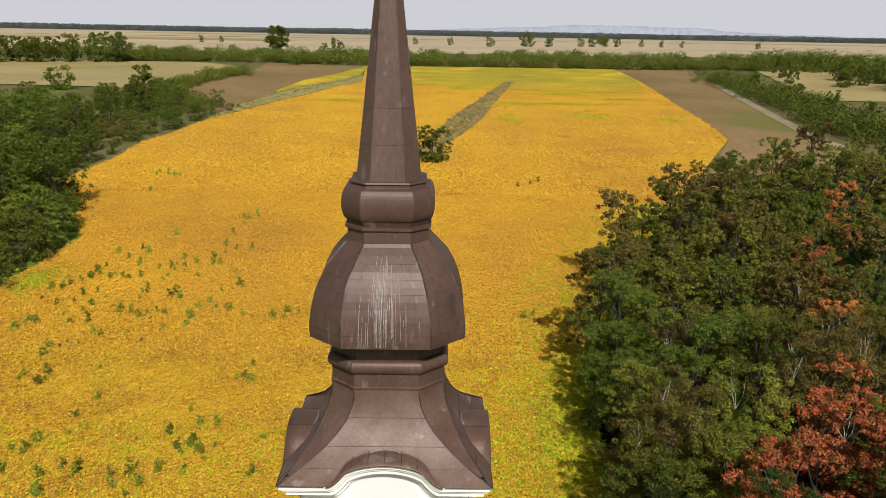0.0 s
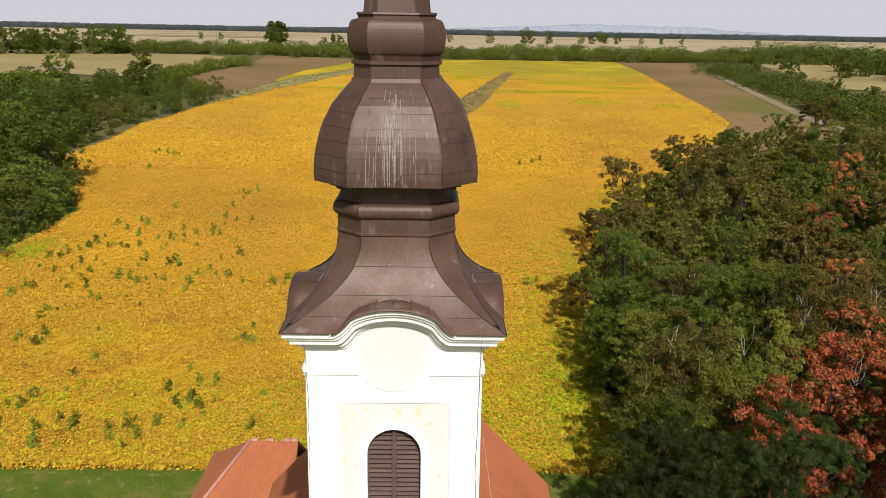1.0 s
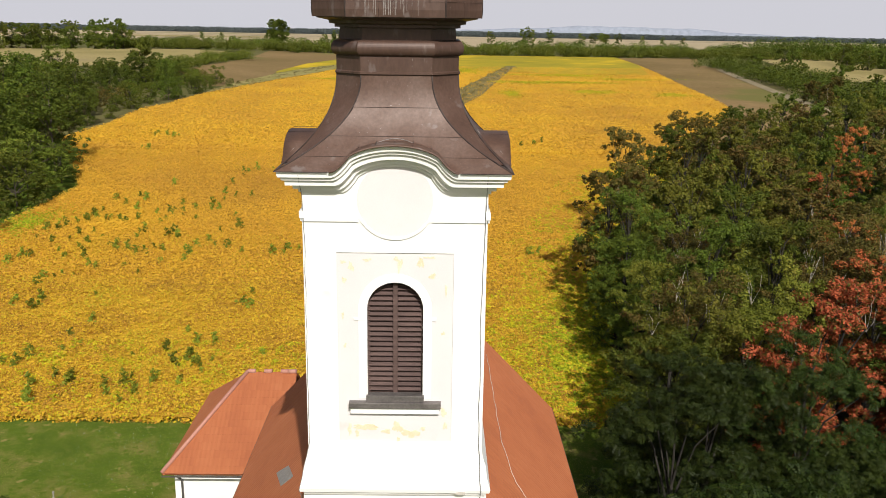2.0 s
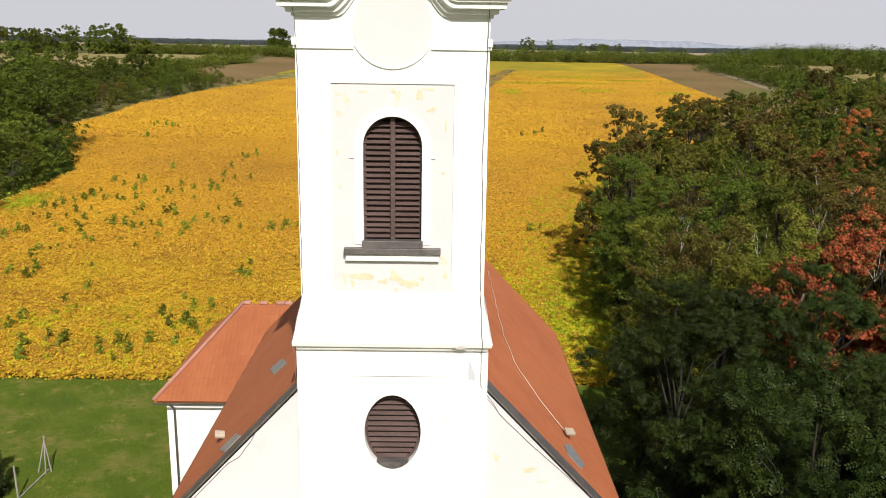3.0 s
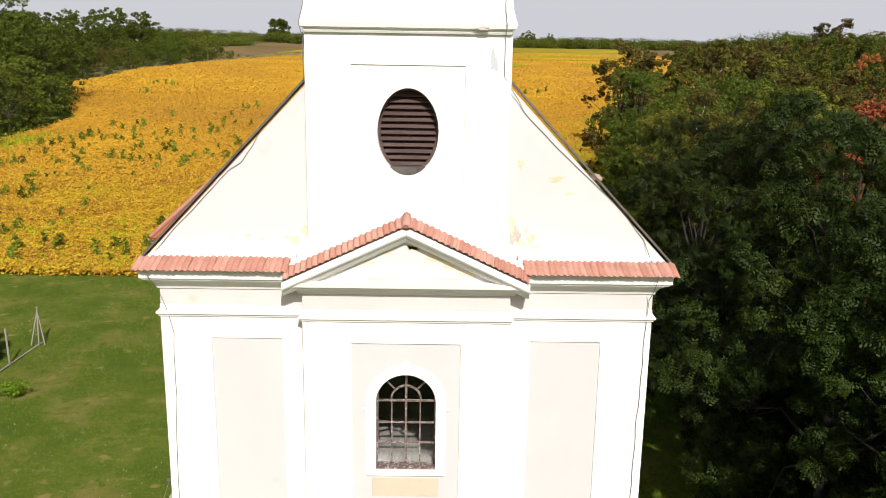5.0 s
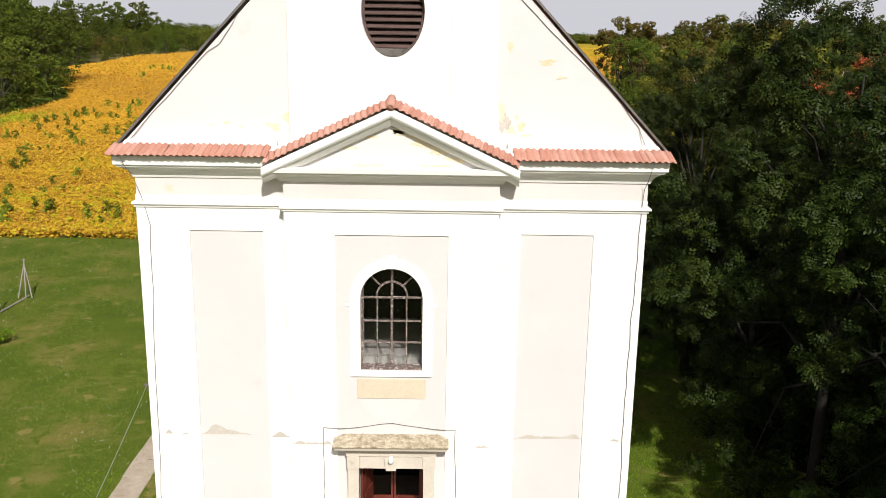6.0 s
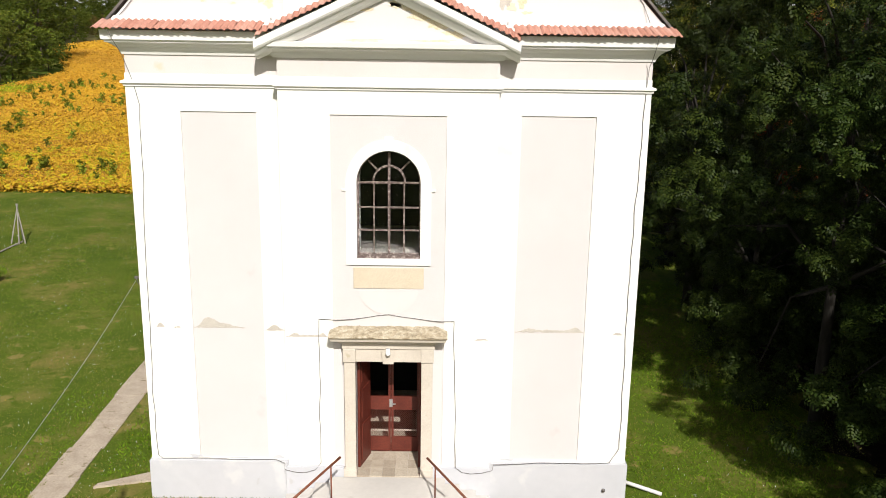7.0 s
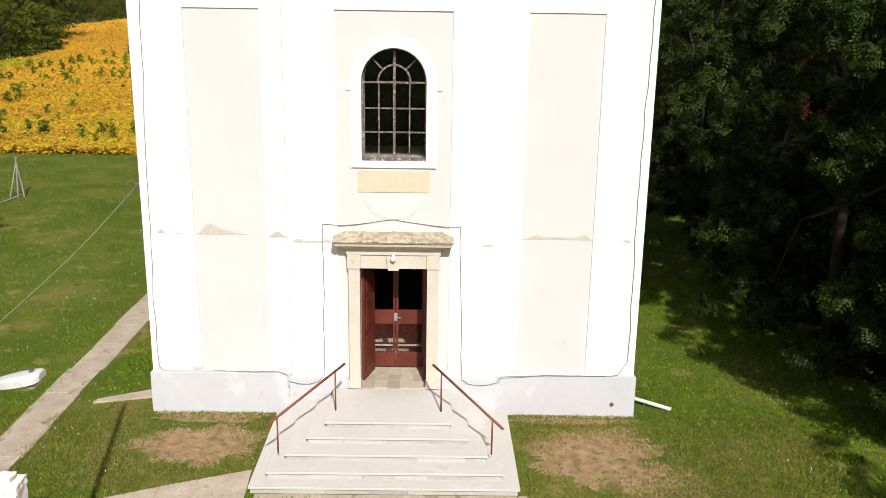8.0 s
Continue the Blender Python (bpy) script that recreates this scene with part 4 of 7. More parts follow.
for i in range(64):
    u = rs.gauss(0.0, 0.20) if i < 50 else rs.uniform(-0.8, 0.8)
    ztop = rs.uniform(26.5, 27.6) if i < 50 else rs.uniform(26.2, 27.0)
    zlow = max(25.62, ztop - rs.choice((0.25, 0.4, 0.7, 1.2, 1.7)) * rs.uniform(0.7, 1.2))
    w = rs.uniform(0.002, 0.0045)
    rows = []
    for z in np.linspace(ztop, zlow, 8):
        a = float(np.interp(z, [p[1] for p in ONION], [p[0] for p in ONION])) + 0.020
        x = u * a * K8 + 0.004 * math.sin(z * 9 + i)
        rows.append((bm.verts.new((x - w, AX - a, z)), bm.verts.new((x + w, AX - a, z))))
    for a_, b_ in zip(rows, rows[1:]):
        bm.faces.new((a_[0], a_[1], b_[1], b_[0]))
tagged(part("lime_run", bm, M_STREAK, onion, "pale runs of lime down the metal"), kind="stuff")

# ---- roofs ----
def roof_plane(name, pts, parent, thick=0.14, mat=None, label=""):
    """A pitched roof plane with thickness."""
    bm = bmesh.new()
    vs = [Vector(p) for p in pts]
    nrm = (vs[1] - vs[0]).cross(vs[2] - vs[0]).normalized()
    nrm = nrm if nrm.z > 0 else -nrm
    a = [bm.verts.new(v) for v in vs]
    b = [bm.verts.new(v - nrm * thick) for v in vs]
    bm.faces.new(a)
    bm.faces.new(b[::-1])
    for i in range(len(vs)):
        j = (i + 1) % len(vs)
        bm.faces.new((a[i], a[j], b[j], b[i]))
    return part(name, bm, mat or M_ROOF, parent, label)


RZ, EZ, EX = 16.2, 10.12, 5.72
roof = thing("roof", "", "")
roof.parent = church
tagged(roof, "terracotta tiled nave roof")
E1, E2 = 15.6, 23.3
PLANES = {
    "left": [(-EX, 0.95, EZ), (0, 0.95, RZ), (0, 15.2, RZ), (-EX, E1, EZ)],
    "right": [(EX, 0.95, EZ), (0, 0.95, RZ), (0, 15.2, RZ), (EX, E1, EZ)],
    "apse_left": [(-EX, E1, EZ), (0, 15.2, RZ), (-2.6, E2, EZ - 1.2)],
    "apse_right": [(EX, E1, EZ), (0, 15.2, RZ), (2.6, E2, EZ - 1.2)],
    "apse_back": [(-2.6, E2, EZ - 1.2), (0, 15.2, RZ), (2.6, E2, EZ - 1.2)],
}
for key, pts in PLANES.items():
    roof_plane("roof_plane", pts, roof)

# sacristy wing
SX0, SX1, SY0, SY1, SEZ, SRZ = -9.95, -5.2, 15.75, 23.1, 7.15, 10.0
wing = thing("sacristy", "low white sacristy wing with a hipped tile roof", "building")
part("wall", slab([(SX0, SY0), (SX1, SY0), (SX1, SY1), (SX0, SY1)], [[(SX0 + 0.5, SY0 + 0.5), (SX1 - 0.5, SY0 + 0.5), (SX1 - 0.5, SY1 - 0.5), (SX0 + 0.5, SY1 - 0.5)]], -0.4, SEZ, axis="z"), M_WHITE, wing)
ox0, oy0, oy1 = SX0 - 0.4, SY0 - 0.4, SY1 + 0.4
ym = (SY0 + SY1) / 2
wing_roof = thing("roof", "", "")
wing_roof.parent = wing
tagged(wing_roof, "terracotta hipped roof with a broken ridge")
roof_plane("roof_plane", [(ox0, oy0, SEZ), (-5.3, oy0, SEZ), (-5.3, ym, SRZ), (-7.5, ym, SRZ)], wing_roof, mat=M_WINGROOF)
roof_plane("roof_plane", [(ox0, oy1, SEZ), (-5.3, oy1, SEZ), (-5.3, ym, SRZ), (-7.5, ym, SRZ)], wing_roof)
roof_plane("roof_plane", [(ox0, oy0, SEZ), (-7.5, ym, SRZ), (ox0, oy1, SEZ)], wing_roof)

# ---- openings ----
def louvres(parent, half, z0, z1, y, pitch, width_at):
    n = int((z1 - z0) / pitch)
    for i in range(n):
        z = z0 + pitch * (i + 0.5)
        w = width_at(z)
        if w < 0.08:
            continue
        bm = bmesh.new()
        box(bm, -w, w, -0.07, 0.07, -0.011, 0.011)
        bmesh.ops.rotate(bm, verts=bm.verts[:], matrix=Matrix.Rotation(radians(38), 3, "X"))
        bmesh.ops.translate(bm, verts=bm.verts[:], vec=(0, y, z))
        part("slat", bm, M_LOUVRE, parent)


belfry = thing("belfry_shutter", "", "")
belfry.parent = church
tagged(belfry, "brown wooden louvred belfry shutters")
louvres(belfry, 0.60, 17.46, 20.04, 0.70, 0.118, lambda z: 0.60 if z < 19.45 else math.sqrt(max(0, 0.60 ** 2 - (z - 19.45) ** 2)))
part("post", boxed(-0.05, 0.05, 0.60, 0.80, 17.40, 20.05, bevel=0.006), M_LOUVRE, belfry)
part("frame", slab(arch(0.612, 17.36, 19.45), [arch(0.56, 17.42, 19.45)], 0.66, 0.80), M_LOUVRE, belfry)
# near-black sheet paints the darkness behind the slats
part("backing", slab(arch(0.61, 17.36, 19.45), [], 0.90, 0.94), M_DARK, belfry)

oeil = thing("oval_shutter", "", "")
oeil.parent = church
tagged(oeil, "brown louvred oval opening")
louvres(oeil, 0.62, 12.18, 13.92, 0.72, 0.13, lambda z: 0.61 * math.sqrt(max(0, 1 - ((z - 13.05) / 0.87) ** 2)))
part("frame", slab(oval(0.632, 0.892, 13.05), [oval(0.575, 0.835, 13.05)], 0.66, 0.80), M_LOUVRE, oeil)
# again a near-black sheet for the darkness inside
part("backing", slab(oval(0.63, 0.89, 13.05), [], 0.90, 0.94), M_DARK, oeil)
part("sill", slab([(0.625 * math.cos(a), 13.05 + 0.885 * math.sin(a)) for a in np.linspace(4.10, 5.32, 16)], [], 0.43, 0.70), M_LEAD, oeil)

win = thing("window", "", "")
win.parent = church
tagged(win, "tall arched window with weathered wooden glazing bars")
part("frame", slab(arch(0.65, 5.66, 7.25, 24), [arch(0.618, 5.71, 7.25, 24)], 0.20, 0.30), M_FRAME, win)
part("sill", boxed(-0.66, 0.66, 0.06, 0.30, 5.655, 5.715, bevel=0.01), M_FRAME, win, "brown painted window sill")
for x, w in ((-0.31, 0.013), (0.0, 0.025), (0.31, 0.013)):
    part("glazing_bar", boxed(x - w, x + w, 0.205, 0.275, 5.74, 7.22 if x else 7.83), M_FRAME, win)
for z in (6.22, 6.70, 7.22):
    part("glazing_bar", boxed(-0.62, 0.62, 0.208, 0.272, z - 0.013 if z < 7 else z - 0.02, z + 0.013), M_FRAME, win)
part("glazing_bar", slab(arc_pts(0.34, 0, 7.24, 0, 180, 18) + arc_pts(0.305, 0, 7.24, 180, 0, 18), [], 0.21, 0.27), M_FRAME, win)
for a in (45, 135):
    c, s = math.cos(radians(a)), math.sin(radians(a))
    bm = bmesh.new()
    slab([(0.33 * c - 0.014 * s, 7.24 + 0.33 * s + 0.014 * c), (0.33 * c + 0.014 * s, 7.24 + 0.33 * s - 0.014 * c), (0.6 * c + 0.014 * s, 7.24 + 0.6 * s - 0.014 * c), (0.6 * c - 0.014 * s, 7.24 + 0.6 * s + 0.014 * c)], [], 0.212, 0.268, bm=bm)
    part("glazing_bar", bm, M_FRAME, win)
for i in range(4):
    x0 = (-0.62, -0.31, 0.0, 0.31, 0.62)[i]
    x1 = (-0.62, -0.31, 0.0, 0.31, 0.62)[i + 1]
    for z0, z1 in ((5.74, 6.22), (6.22, 6.70), (6.70, 7.22)):
        ob = part("pane", boxed(x0, x1, 0.236, 0.242, z0, z1), M_GLASS, win)
        ob.visible_shadow = False
ob = part("pane", slab(arc_pts(0.62, 0, 7.24, 0, 180, 20), [], 0.236, 0.242), M_GLASS, win)
ob.visible_shadow = False

# room behind window and door, its darkness painted as near-black walls
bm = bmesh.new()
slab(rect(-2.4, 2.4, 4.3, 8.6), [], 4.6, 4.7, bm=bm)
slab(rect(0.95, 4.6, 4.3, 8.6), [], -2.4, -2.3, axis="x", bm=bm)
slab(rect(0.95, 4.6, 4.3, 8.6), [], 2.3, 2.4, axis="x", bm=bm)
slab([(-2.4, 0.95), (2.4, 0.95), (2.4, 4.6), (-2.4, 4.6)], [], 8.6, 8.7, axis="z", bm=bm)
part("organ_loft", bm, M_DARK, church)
part("loft_floor", slab([(-2.3, 0.95), (2.3, 0.95), (2.3, 4.6), (-2.3, 4.6)], [], 5.15, 5.30, axis="z"), M_LOFT, church, "worn grey boards inside the window")
part("inner_sill", boxed(-0.645, 0.645, 0.305, 0.95, 5.60, 5.675), M_LOFT, church)
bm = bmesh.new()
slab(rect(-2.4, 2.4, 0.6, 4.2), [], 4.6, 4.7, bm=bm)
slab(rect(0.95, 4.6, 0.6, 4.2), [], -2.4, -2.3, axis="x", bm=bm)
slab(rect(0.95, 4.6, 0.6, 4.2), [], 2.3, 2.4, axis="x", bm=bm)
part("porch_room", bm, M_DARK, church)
part("porch_floor", boxed(-2.0, 2.0, 0.12, 4.6, 0.60, 0.735), M_FLOOR, church, "worn stone tiles inside the doorway")
for i in range(5):
    for k in range(3):
        part("floor_tile", boxed(-0.69 + 0.276 * i, -0.417 + 0.276 * i, -0.075 + 0.36 * k, 0.282 + 0.36 * k, 0.70, 0.752), M_FLOOR, church)

# portal
portal = thing("portal", "", "")
portal.parent = church
tagged(portal, "pale carved stone door surround with a lichened hood")
for s in (-1, 1):
    part("jamb", boxed(min(s * 0.70, s * 0.94), max(s * 0.70, s * 0.94), -0.10, 0.10, 0.74, 3.42, bevel=0.012), M_STONE, portal)
    part("jamb_base", boxed(min(s * 0.69, s * 0.97), max(s * 0.69, s * 0.97), -0.13, 0.10, 0.74, 0.92, bevel=0.012), M_STONE, portal)
    part("capital", boxed(min(s * 0.69, s * 0.96), max(s * 0.69, s * 0.96), -0.125, 0.05, 3.42, 3.72, bevel=0.012), M_STONE, portal)
part("lintel", boxed(-0.69, 0.69, -0.09, 0.10, 3.422, 3.71, bevel=0.01), M_STONE, portal)
part("keystone", slab([(-0.11, 3.40), (0.11, 3.40), (0.15, 3.71), (-0.15, 3.71)], [], -0.15, 0.0), M_STONE, portal)
part("fascia", boxed(-0.98, 0.98, -0.12, 0.05, 3.721, 3.86, bevel=0.01), M_STONE, portal)
part("hood_moulding", sweep([(0.0, 3.85), (0.03, 3.85), (0.06, 3.90), (0.20, 3.95), (0.22, 4.02), (0.0, 4.03)], [(-1.0, 0.05), (-1.0, -0.10), (1.0, -0.10), (1.0, 0.05)]), M_STONE, portal)
bm = bmesh.new()
nx, ny = 40, 8
grid = []
for i in range(nx + 1):
    row = []
    for j in range(ny + 1):
        x = -1.24 + 2.48 * i / nx
        y = -0.36 + 0.40 * j / ny
        e = min(1, (1.24 - abs(x)) / 0.22)
        z = 4.03 + 0.14 * (j / ny) ** 0.7 * (0.4 + 0.6 * e) + 0.035 * noise.noise(Vector((x * 9, y * 9, 3))) + 0.02
        row.append(bm.verts.new((x, y, z)))
    grid.append(row)
for i in range(nx):
    for j in range(ny):
        bm.faces.new((grid[i][j], grid[i + 1][j], grid[i + 1][j + 1], grid[i][j + 1]))
rim = [grid[i][0] for i in range(nx + 1)] + [grid[nx][j] for j in range(1, ny + 1)] + [grid[i][ny] for i in range(nx - 1, -1, -1)] + [grid[0][j] for j in range(ny - 1, 0, -1)]
low = [bm.verts.new((v.co.x * 0.985, max(v.co.y, -0.34), 4.02)) for v in rim]
for i in range(len(rim)):
    j = (i + 1) % len(rim)
    bm.faces.new((rim[i], rim[j], low[j], low[i]))
bm.faces.new(low)
part("hood_top", bm, M_LICHEN, portal, "weathered lichen-covered hood stone")
bm = bmesh.new()
bmesh.ops.create_uvsphere(bm, u_segments=10, v_segments=8, radius=0.055, matrix=Matrix.Translation((0, -0.21, 3.66)))
box(bm, -0.035, 0.035, -0.2, -0.12, 3.66, 3.75)
part("door_lamp", bm, M_LAMPWHITE, portal, "small globe lamp over the door", True)

# doors: an open wooden leaf and an inner metal gate
door = thing("door", "", "")
door.parent = church
tagged(door, "open dark red panelled wooden door")
leaf = part("leaf", boxed(0.0, 0.055, 0.0, 0.68, 0.76, 3.40, bevel=0.008), M_DOOR, door)
leaf.location = (-0.695, 0.30, 0)
leaf.rotation_euler = (0, 0, radians(-16))
for z0, z1 in ((0.90, 1.75), (1.9, 2.6), (2.75, 3.28)):
    part("panel", boxed(0.057, 0.077, 0.09, 0.60, z0, z1, bevel=0.006), M_DOOR, leaf)
part("leaf", boxed(0.64, 0.695, 0.30, 1.0, 0.762, 3.40, bevel=0.008), M_DOOR, door)
gate = thing("inner_gate", "", "")
gate.parent = church
tagged(gate, "dark red steel inner gate with wire mesh panels")
GY0 = 1.06
for s in (-1, 1):
    x0, x1 = (-0.64, -0.008) if s < 0 else (0.008, 0.64)
    wing_leaf = part("gate_leaf", slab(rect(x0, x1, 0.77, 3.36), [rect(x0 + 0.05, x1 - 0.05, 1.13, 1.80), rect(x0 + 0.05, x1 - 0.05, 2.13, 3.30)], GY0, GY0 + 0.04), M_DOOR, gate)
    bm = bmesh.new()
    for k in range(-14, 30):
        for sl in (1, -1):
            xa, za = x0 + 0.05 + 0.05 * k, 1.13
            pts = []
            for t in (0.0, 0.67):
                pts.append((xa + sl * t, 1.13 + t))
            lo, hi = x0 + 0.05, x1 - 0.05
            (ax_, az_), (bx_, bz_) = pts
            if sl > 0:
                ta, tb = max(0, lo - ax_), min(0.67, hi - ax_)
            else:
                ta, tb = max(0, ax_ - hi), min(0.67, ax_ - lo)
            if tb - ta > 0.03:
                tube(bm, [(ax_ + sl * ta, GY0 + 0.02, 1.13 + ta), (ax_ + sl * tb, GY0 + 0.02, 1.13 + tb)], 0.0028, 3, cap=False)
    part("mesh_panel", bm, M_DOOR, wing_leaf)
    part("cross_rail", boxed(x0 + 0.05, x1 - 0.05, GY0 + 0.045, GY0 + 0.06, 1.25, 1.29), M_STONE, wing_leaf)
part("lock_plate", boxed(-0.035, 0.035, GY0 - 0.02, GY0, 1.88, 2.06), M_STEEL, gate, "worn steel lock plate")
part("handle", boxed(0.0, 0.11, GY0 - 0.06, GY0 - 0.035, 1.95, 1.97), M_STEEL, gate)

# ---- steps and rails ----
steps = thing("entrance_steps", "broad pale stone steps spreading on three sides before the door", "steps")
STEPS = [(0.72, 1.28, -1.70), (0.576, 1.60, -2.08), (0.432, 1.96, -2.50), (0.288, 2.25, -2.92), (0.144, 2.52, -3.22)]
rs = random.Random(12)
for i, (z, w, y) in enumerate(STEPS):
    bm = bmesh.new()
    box(bm, -w, w - 0.04, y, -0.08 if z > 0.3 else -0.06, z - 0.045, z, bevel=0.008)
    box(bm, -w + 0.05, w - 0.09, y + 0.06, -0.10, z - 0.146 - (0.3 if i == 4 else 0), z - 0.044)
    tread = part("step", bm, M_STEP, steps)
    x = -w + 0.035
    while x < w - 0.2:
        x1 = min(x + rs.uniform(0.55, 1.0), w - 0.075)
        if w - 0.075 - x1 < 0.3:
            x1 = w - 0.075
        part("riser_block", boxed(x, x1 - 0.007, y + 0.030 + rs.uniform(0, 0.005), y + 0.07, z - 0.145, z - 0.047), M_RISER, tread)
        x = x1


for s in (-1, 1):
    rail = thing("handrail", "rust-brown painted tubular steel handrail at the steps", "handrail", group="handrails at the steps")
    a, b = Vector((s * 0.90 - 0.05, -0.95, 1.65)), Vector((s * 2.22 - 0.05, -2.66, 1.08))
    bm = bmesh.new()
    tube(bm, [a, b], 0.026, 10)
    part("top_bar", bm, M_RAIL, rail, smooth=True)
    for t, zb in ((0.13, 0.715), (0.86, 0.43)):
        p = a + (b - a) * t
        bm = bmesh.new()
        tube(bm, [(p.x, p.y, zb), (p.x, p.y, p.z)], 0.017, 8)
        part("post", bm, M_RAIL, rail, smooth=True)

# ---- plants ----
def leaf_cloud(clumps, count, size, rng, shape="diamond", up=0.35):
    """Many small blades gathered round clump centres (x, y, z, radius). Returns vertices and faces."""
    n = count
    c = np.array(clumps)
    w = c[:, 3] ** 2
    pick = rng.choice(len(c), n, p=w / w.sum())
    d = rng.normal(size=(n, 3))
    d /= np.linalg.norm(d, axis=1)[:, None]
    rad = c[pick, 3] * rng.uniform(0.55, 1.08, n)
    pos = c[pick, :3] + d * rad[:, None] * np.array([1, 1, 0.75])
    nrm = d * 0.9 + rng.normal(size=(n, 3)) * 0.45 + np.array([0, 0, up])
    nrm /= np.linalg.norm(nrm, axis=1)[:, None]
    t = np.cross(nrm, rng.normal(size=(n, 3)))
    t /= np.linalg.norm(t, axis=1)[:, None]
    b = np.cross(nrm, t)
    s = size * rng.uniform(0.6, 1.3, n)[:, None]
    if shape == "diamond":
        quad = [pos - t * s * 0.5, pos + b * s * 0.28 - t * s * 0.05 - nrm * s * 0.06, pos + t * s * 0.55, pos - b * s * 0.28 - t * s * 0.05 - nrm * s * 0.06]
        v = np.stack(quad, 1).reshape(-1, 3)
        f = np.arange(4 * n).reshape(n, 4)
        return v, f
    # frond: a feathered leaf of paired leaflets along a drooping midrib
    vs = []
    for k in range(4):
        along = -0.5 + 0.29 * k
        base = pos + t * s * along - nrm * s * (0.10 * k * k / 9)
        for side in (-1, 1):
            tip = base + (b * side * 0.34 + t * 0.16) * s - nrm * s * 0.08
            mid = (base + tip) / 2
            wv = t * s * 0.11
            vs += [base, mid + wv, tip, mid - wv]
    v = np.stack(vs, 1).reshape(-1, 3)
    f = np.arange(len(v)).reshape(-1, 4)
    return v, f


def cloud_mesh(name, v, f, mat):
    me = bpy.data.meshes.new(name)
    me.vertices.add(len(v))
    me.vertices.foreach_set("co", np.asarray(v, np.float32).ravel())
    k = f.shape[1]
    me.loops.add(f.size)
    me.loops.foreach_set("vertex_index", f.astype(np.int32).ravel())
    me.polygons.add(len(f))
    me.polygons.foreach_set("loop_start", np.arange(0, f.size, k, dtype=np.int32))
    me.polygons.foreach_set("loop_total", np.full(len(f), k, dtype=np.int32))
    me.update(calc_edges=True)
    me.materials.append(mat)
    return me


def sprays(clumps, per, rng):
    """Breaks each clump of a crown into leafy sprays over its outside, with gaps between them."""
    out = []
    for x, y, z, r in clumps:
        for _ in range(per):
            d = rng.normal(size=3)
            d[2] = d[2] * 0.8 + 0.25
            d /= np.linalg.norm(d)
            q = r * rng.uniform(0.55, 1.0)
            out.append((x + d[0] * q, y + d[1] * q, z + d[2] * q * 0.8, r * rng.uniform(0.24, 0.44)))
    return out


def make_tree(name, label, seed, h, spread, mat, leaves, size, trunk_h=0.3, shape="diamond", clumps=34, low=0.25, category="tree", bark=None, per=7, twigs=0):
    """A tree at the origin: tapered trunk, limbs that reach the clumps of its uneven crown."""
    rng = np.random.default_rng(seed)
    r2 = random.Random(seed)
    tree = thing(name, label, category)
    cl = []
    for i in range(clumps):
        a = rng.uniform(0, math.tau)
        q = rng.uniform(low, 0.97)
        width = spread * math.sqrt(max(0.05, 1 - ((q - 0.52) / 0.56) ** 2))
        rr = width * math.sqrt(rng.uniform(0.05, 1.0))
        cl.append((rr * math.cos(a), rr * math.sin(a), q * h, spread * rng.uniform(0.20, 0.36)))
    v, f = leaf_cloud(sprays(cl, per, rng), leaves, size, rng, shape, 0.5)
    crown = link_mesh("crown", cloud_mesh("crown", v, f, mat), mat, tree)
    bm = bmesh.new()
    top = h * 0.86
    lean = (r2.uniform(-0.4, 0.4), r2.uniform(-0.4, 0.4))
    spine = [Vector((lean[0] * t * t, lean[1] * t * t, -0.3 + (top + 0.3) * t)) for t in np.linspace(0, 1, 7)]
    tube(bm, spine, 0.012 * h + 0.03, 7, 0.02)
    order = sorted(cl, key=lambda c: c[2])[:: max(1, len(cl) // 14)]
    for c in order:
        z0 = max(trunk_h * h, c[2] - 0.30 * h)
        k = (z0 + 0.3) / (top + 0.3)
        p0 = Vector((lean[0] * k * k, lean[1] * k * k, z0))
        p1 = Vector(c[:3])
        mid = (p0 + p1) / 2 + Vector((0, 0, 0.06 * h)) + Vector((r2.uniform(-.2, .2), r2.uniform(-.2, .2), 0))
        tube(bm, [p0, mid, p1], 0.004 * h + 0.015, 5, 0.010, cap=False)
    part("trunk", bm, bark or M_BARK, tree, smooth=True)
    for k in range(twigs):
        c = cl[(k * 5) % len(cl)]
        p = Vector((c[0] * 0.7, c[1] * 0.7, max(c[2], 0.72 * h)))
        bm = bmesh.new()
        for b in range(4):
            e = p + Vector((r2.uniform(-0.6, 0.6), r2.uniform(-0.6, 0.6), r2.uniform(1.0, 2.3)))
            tube(bm, [p, p.lerp(e, 0.5) + Vector((r2.uniform(-.25, .25), r2.uniform(-.25, .25), 0)), e], 0.022, 4, 0.006, cap=False)
        part("dead_branch", bm, M_DEADWOOD, tree, "bare pale dead twigs")
    return tree


def plant(src, spots, group=""):
    """Sets copies of a tree: spots of (x, y, scale, turn). The first one takes the source itself."""
    for i, (x, y, s, turn) in enumerate(spots):
        m = Matrix.Translation((x, y, height1(x, y) - 0.05)) @ Matrix.Rotation(turn, 4, "Z")
        ob = src if i == 0 else copy_thing(src, m)
        ob.matrix_basis = m @ Matrix.Diagonal((s, s, s * (0.92 + 0.16 * ((i * 37) % 10) / 10), 1))
        if group:
            tagged(ob, group=group)


def row_edge(pts, y):
    ys, xs = zip(*pts)
    return float(np.interp(y, ys, xs))


rg = random.Random(5)
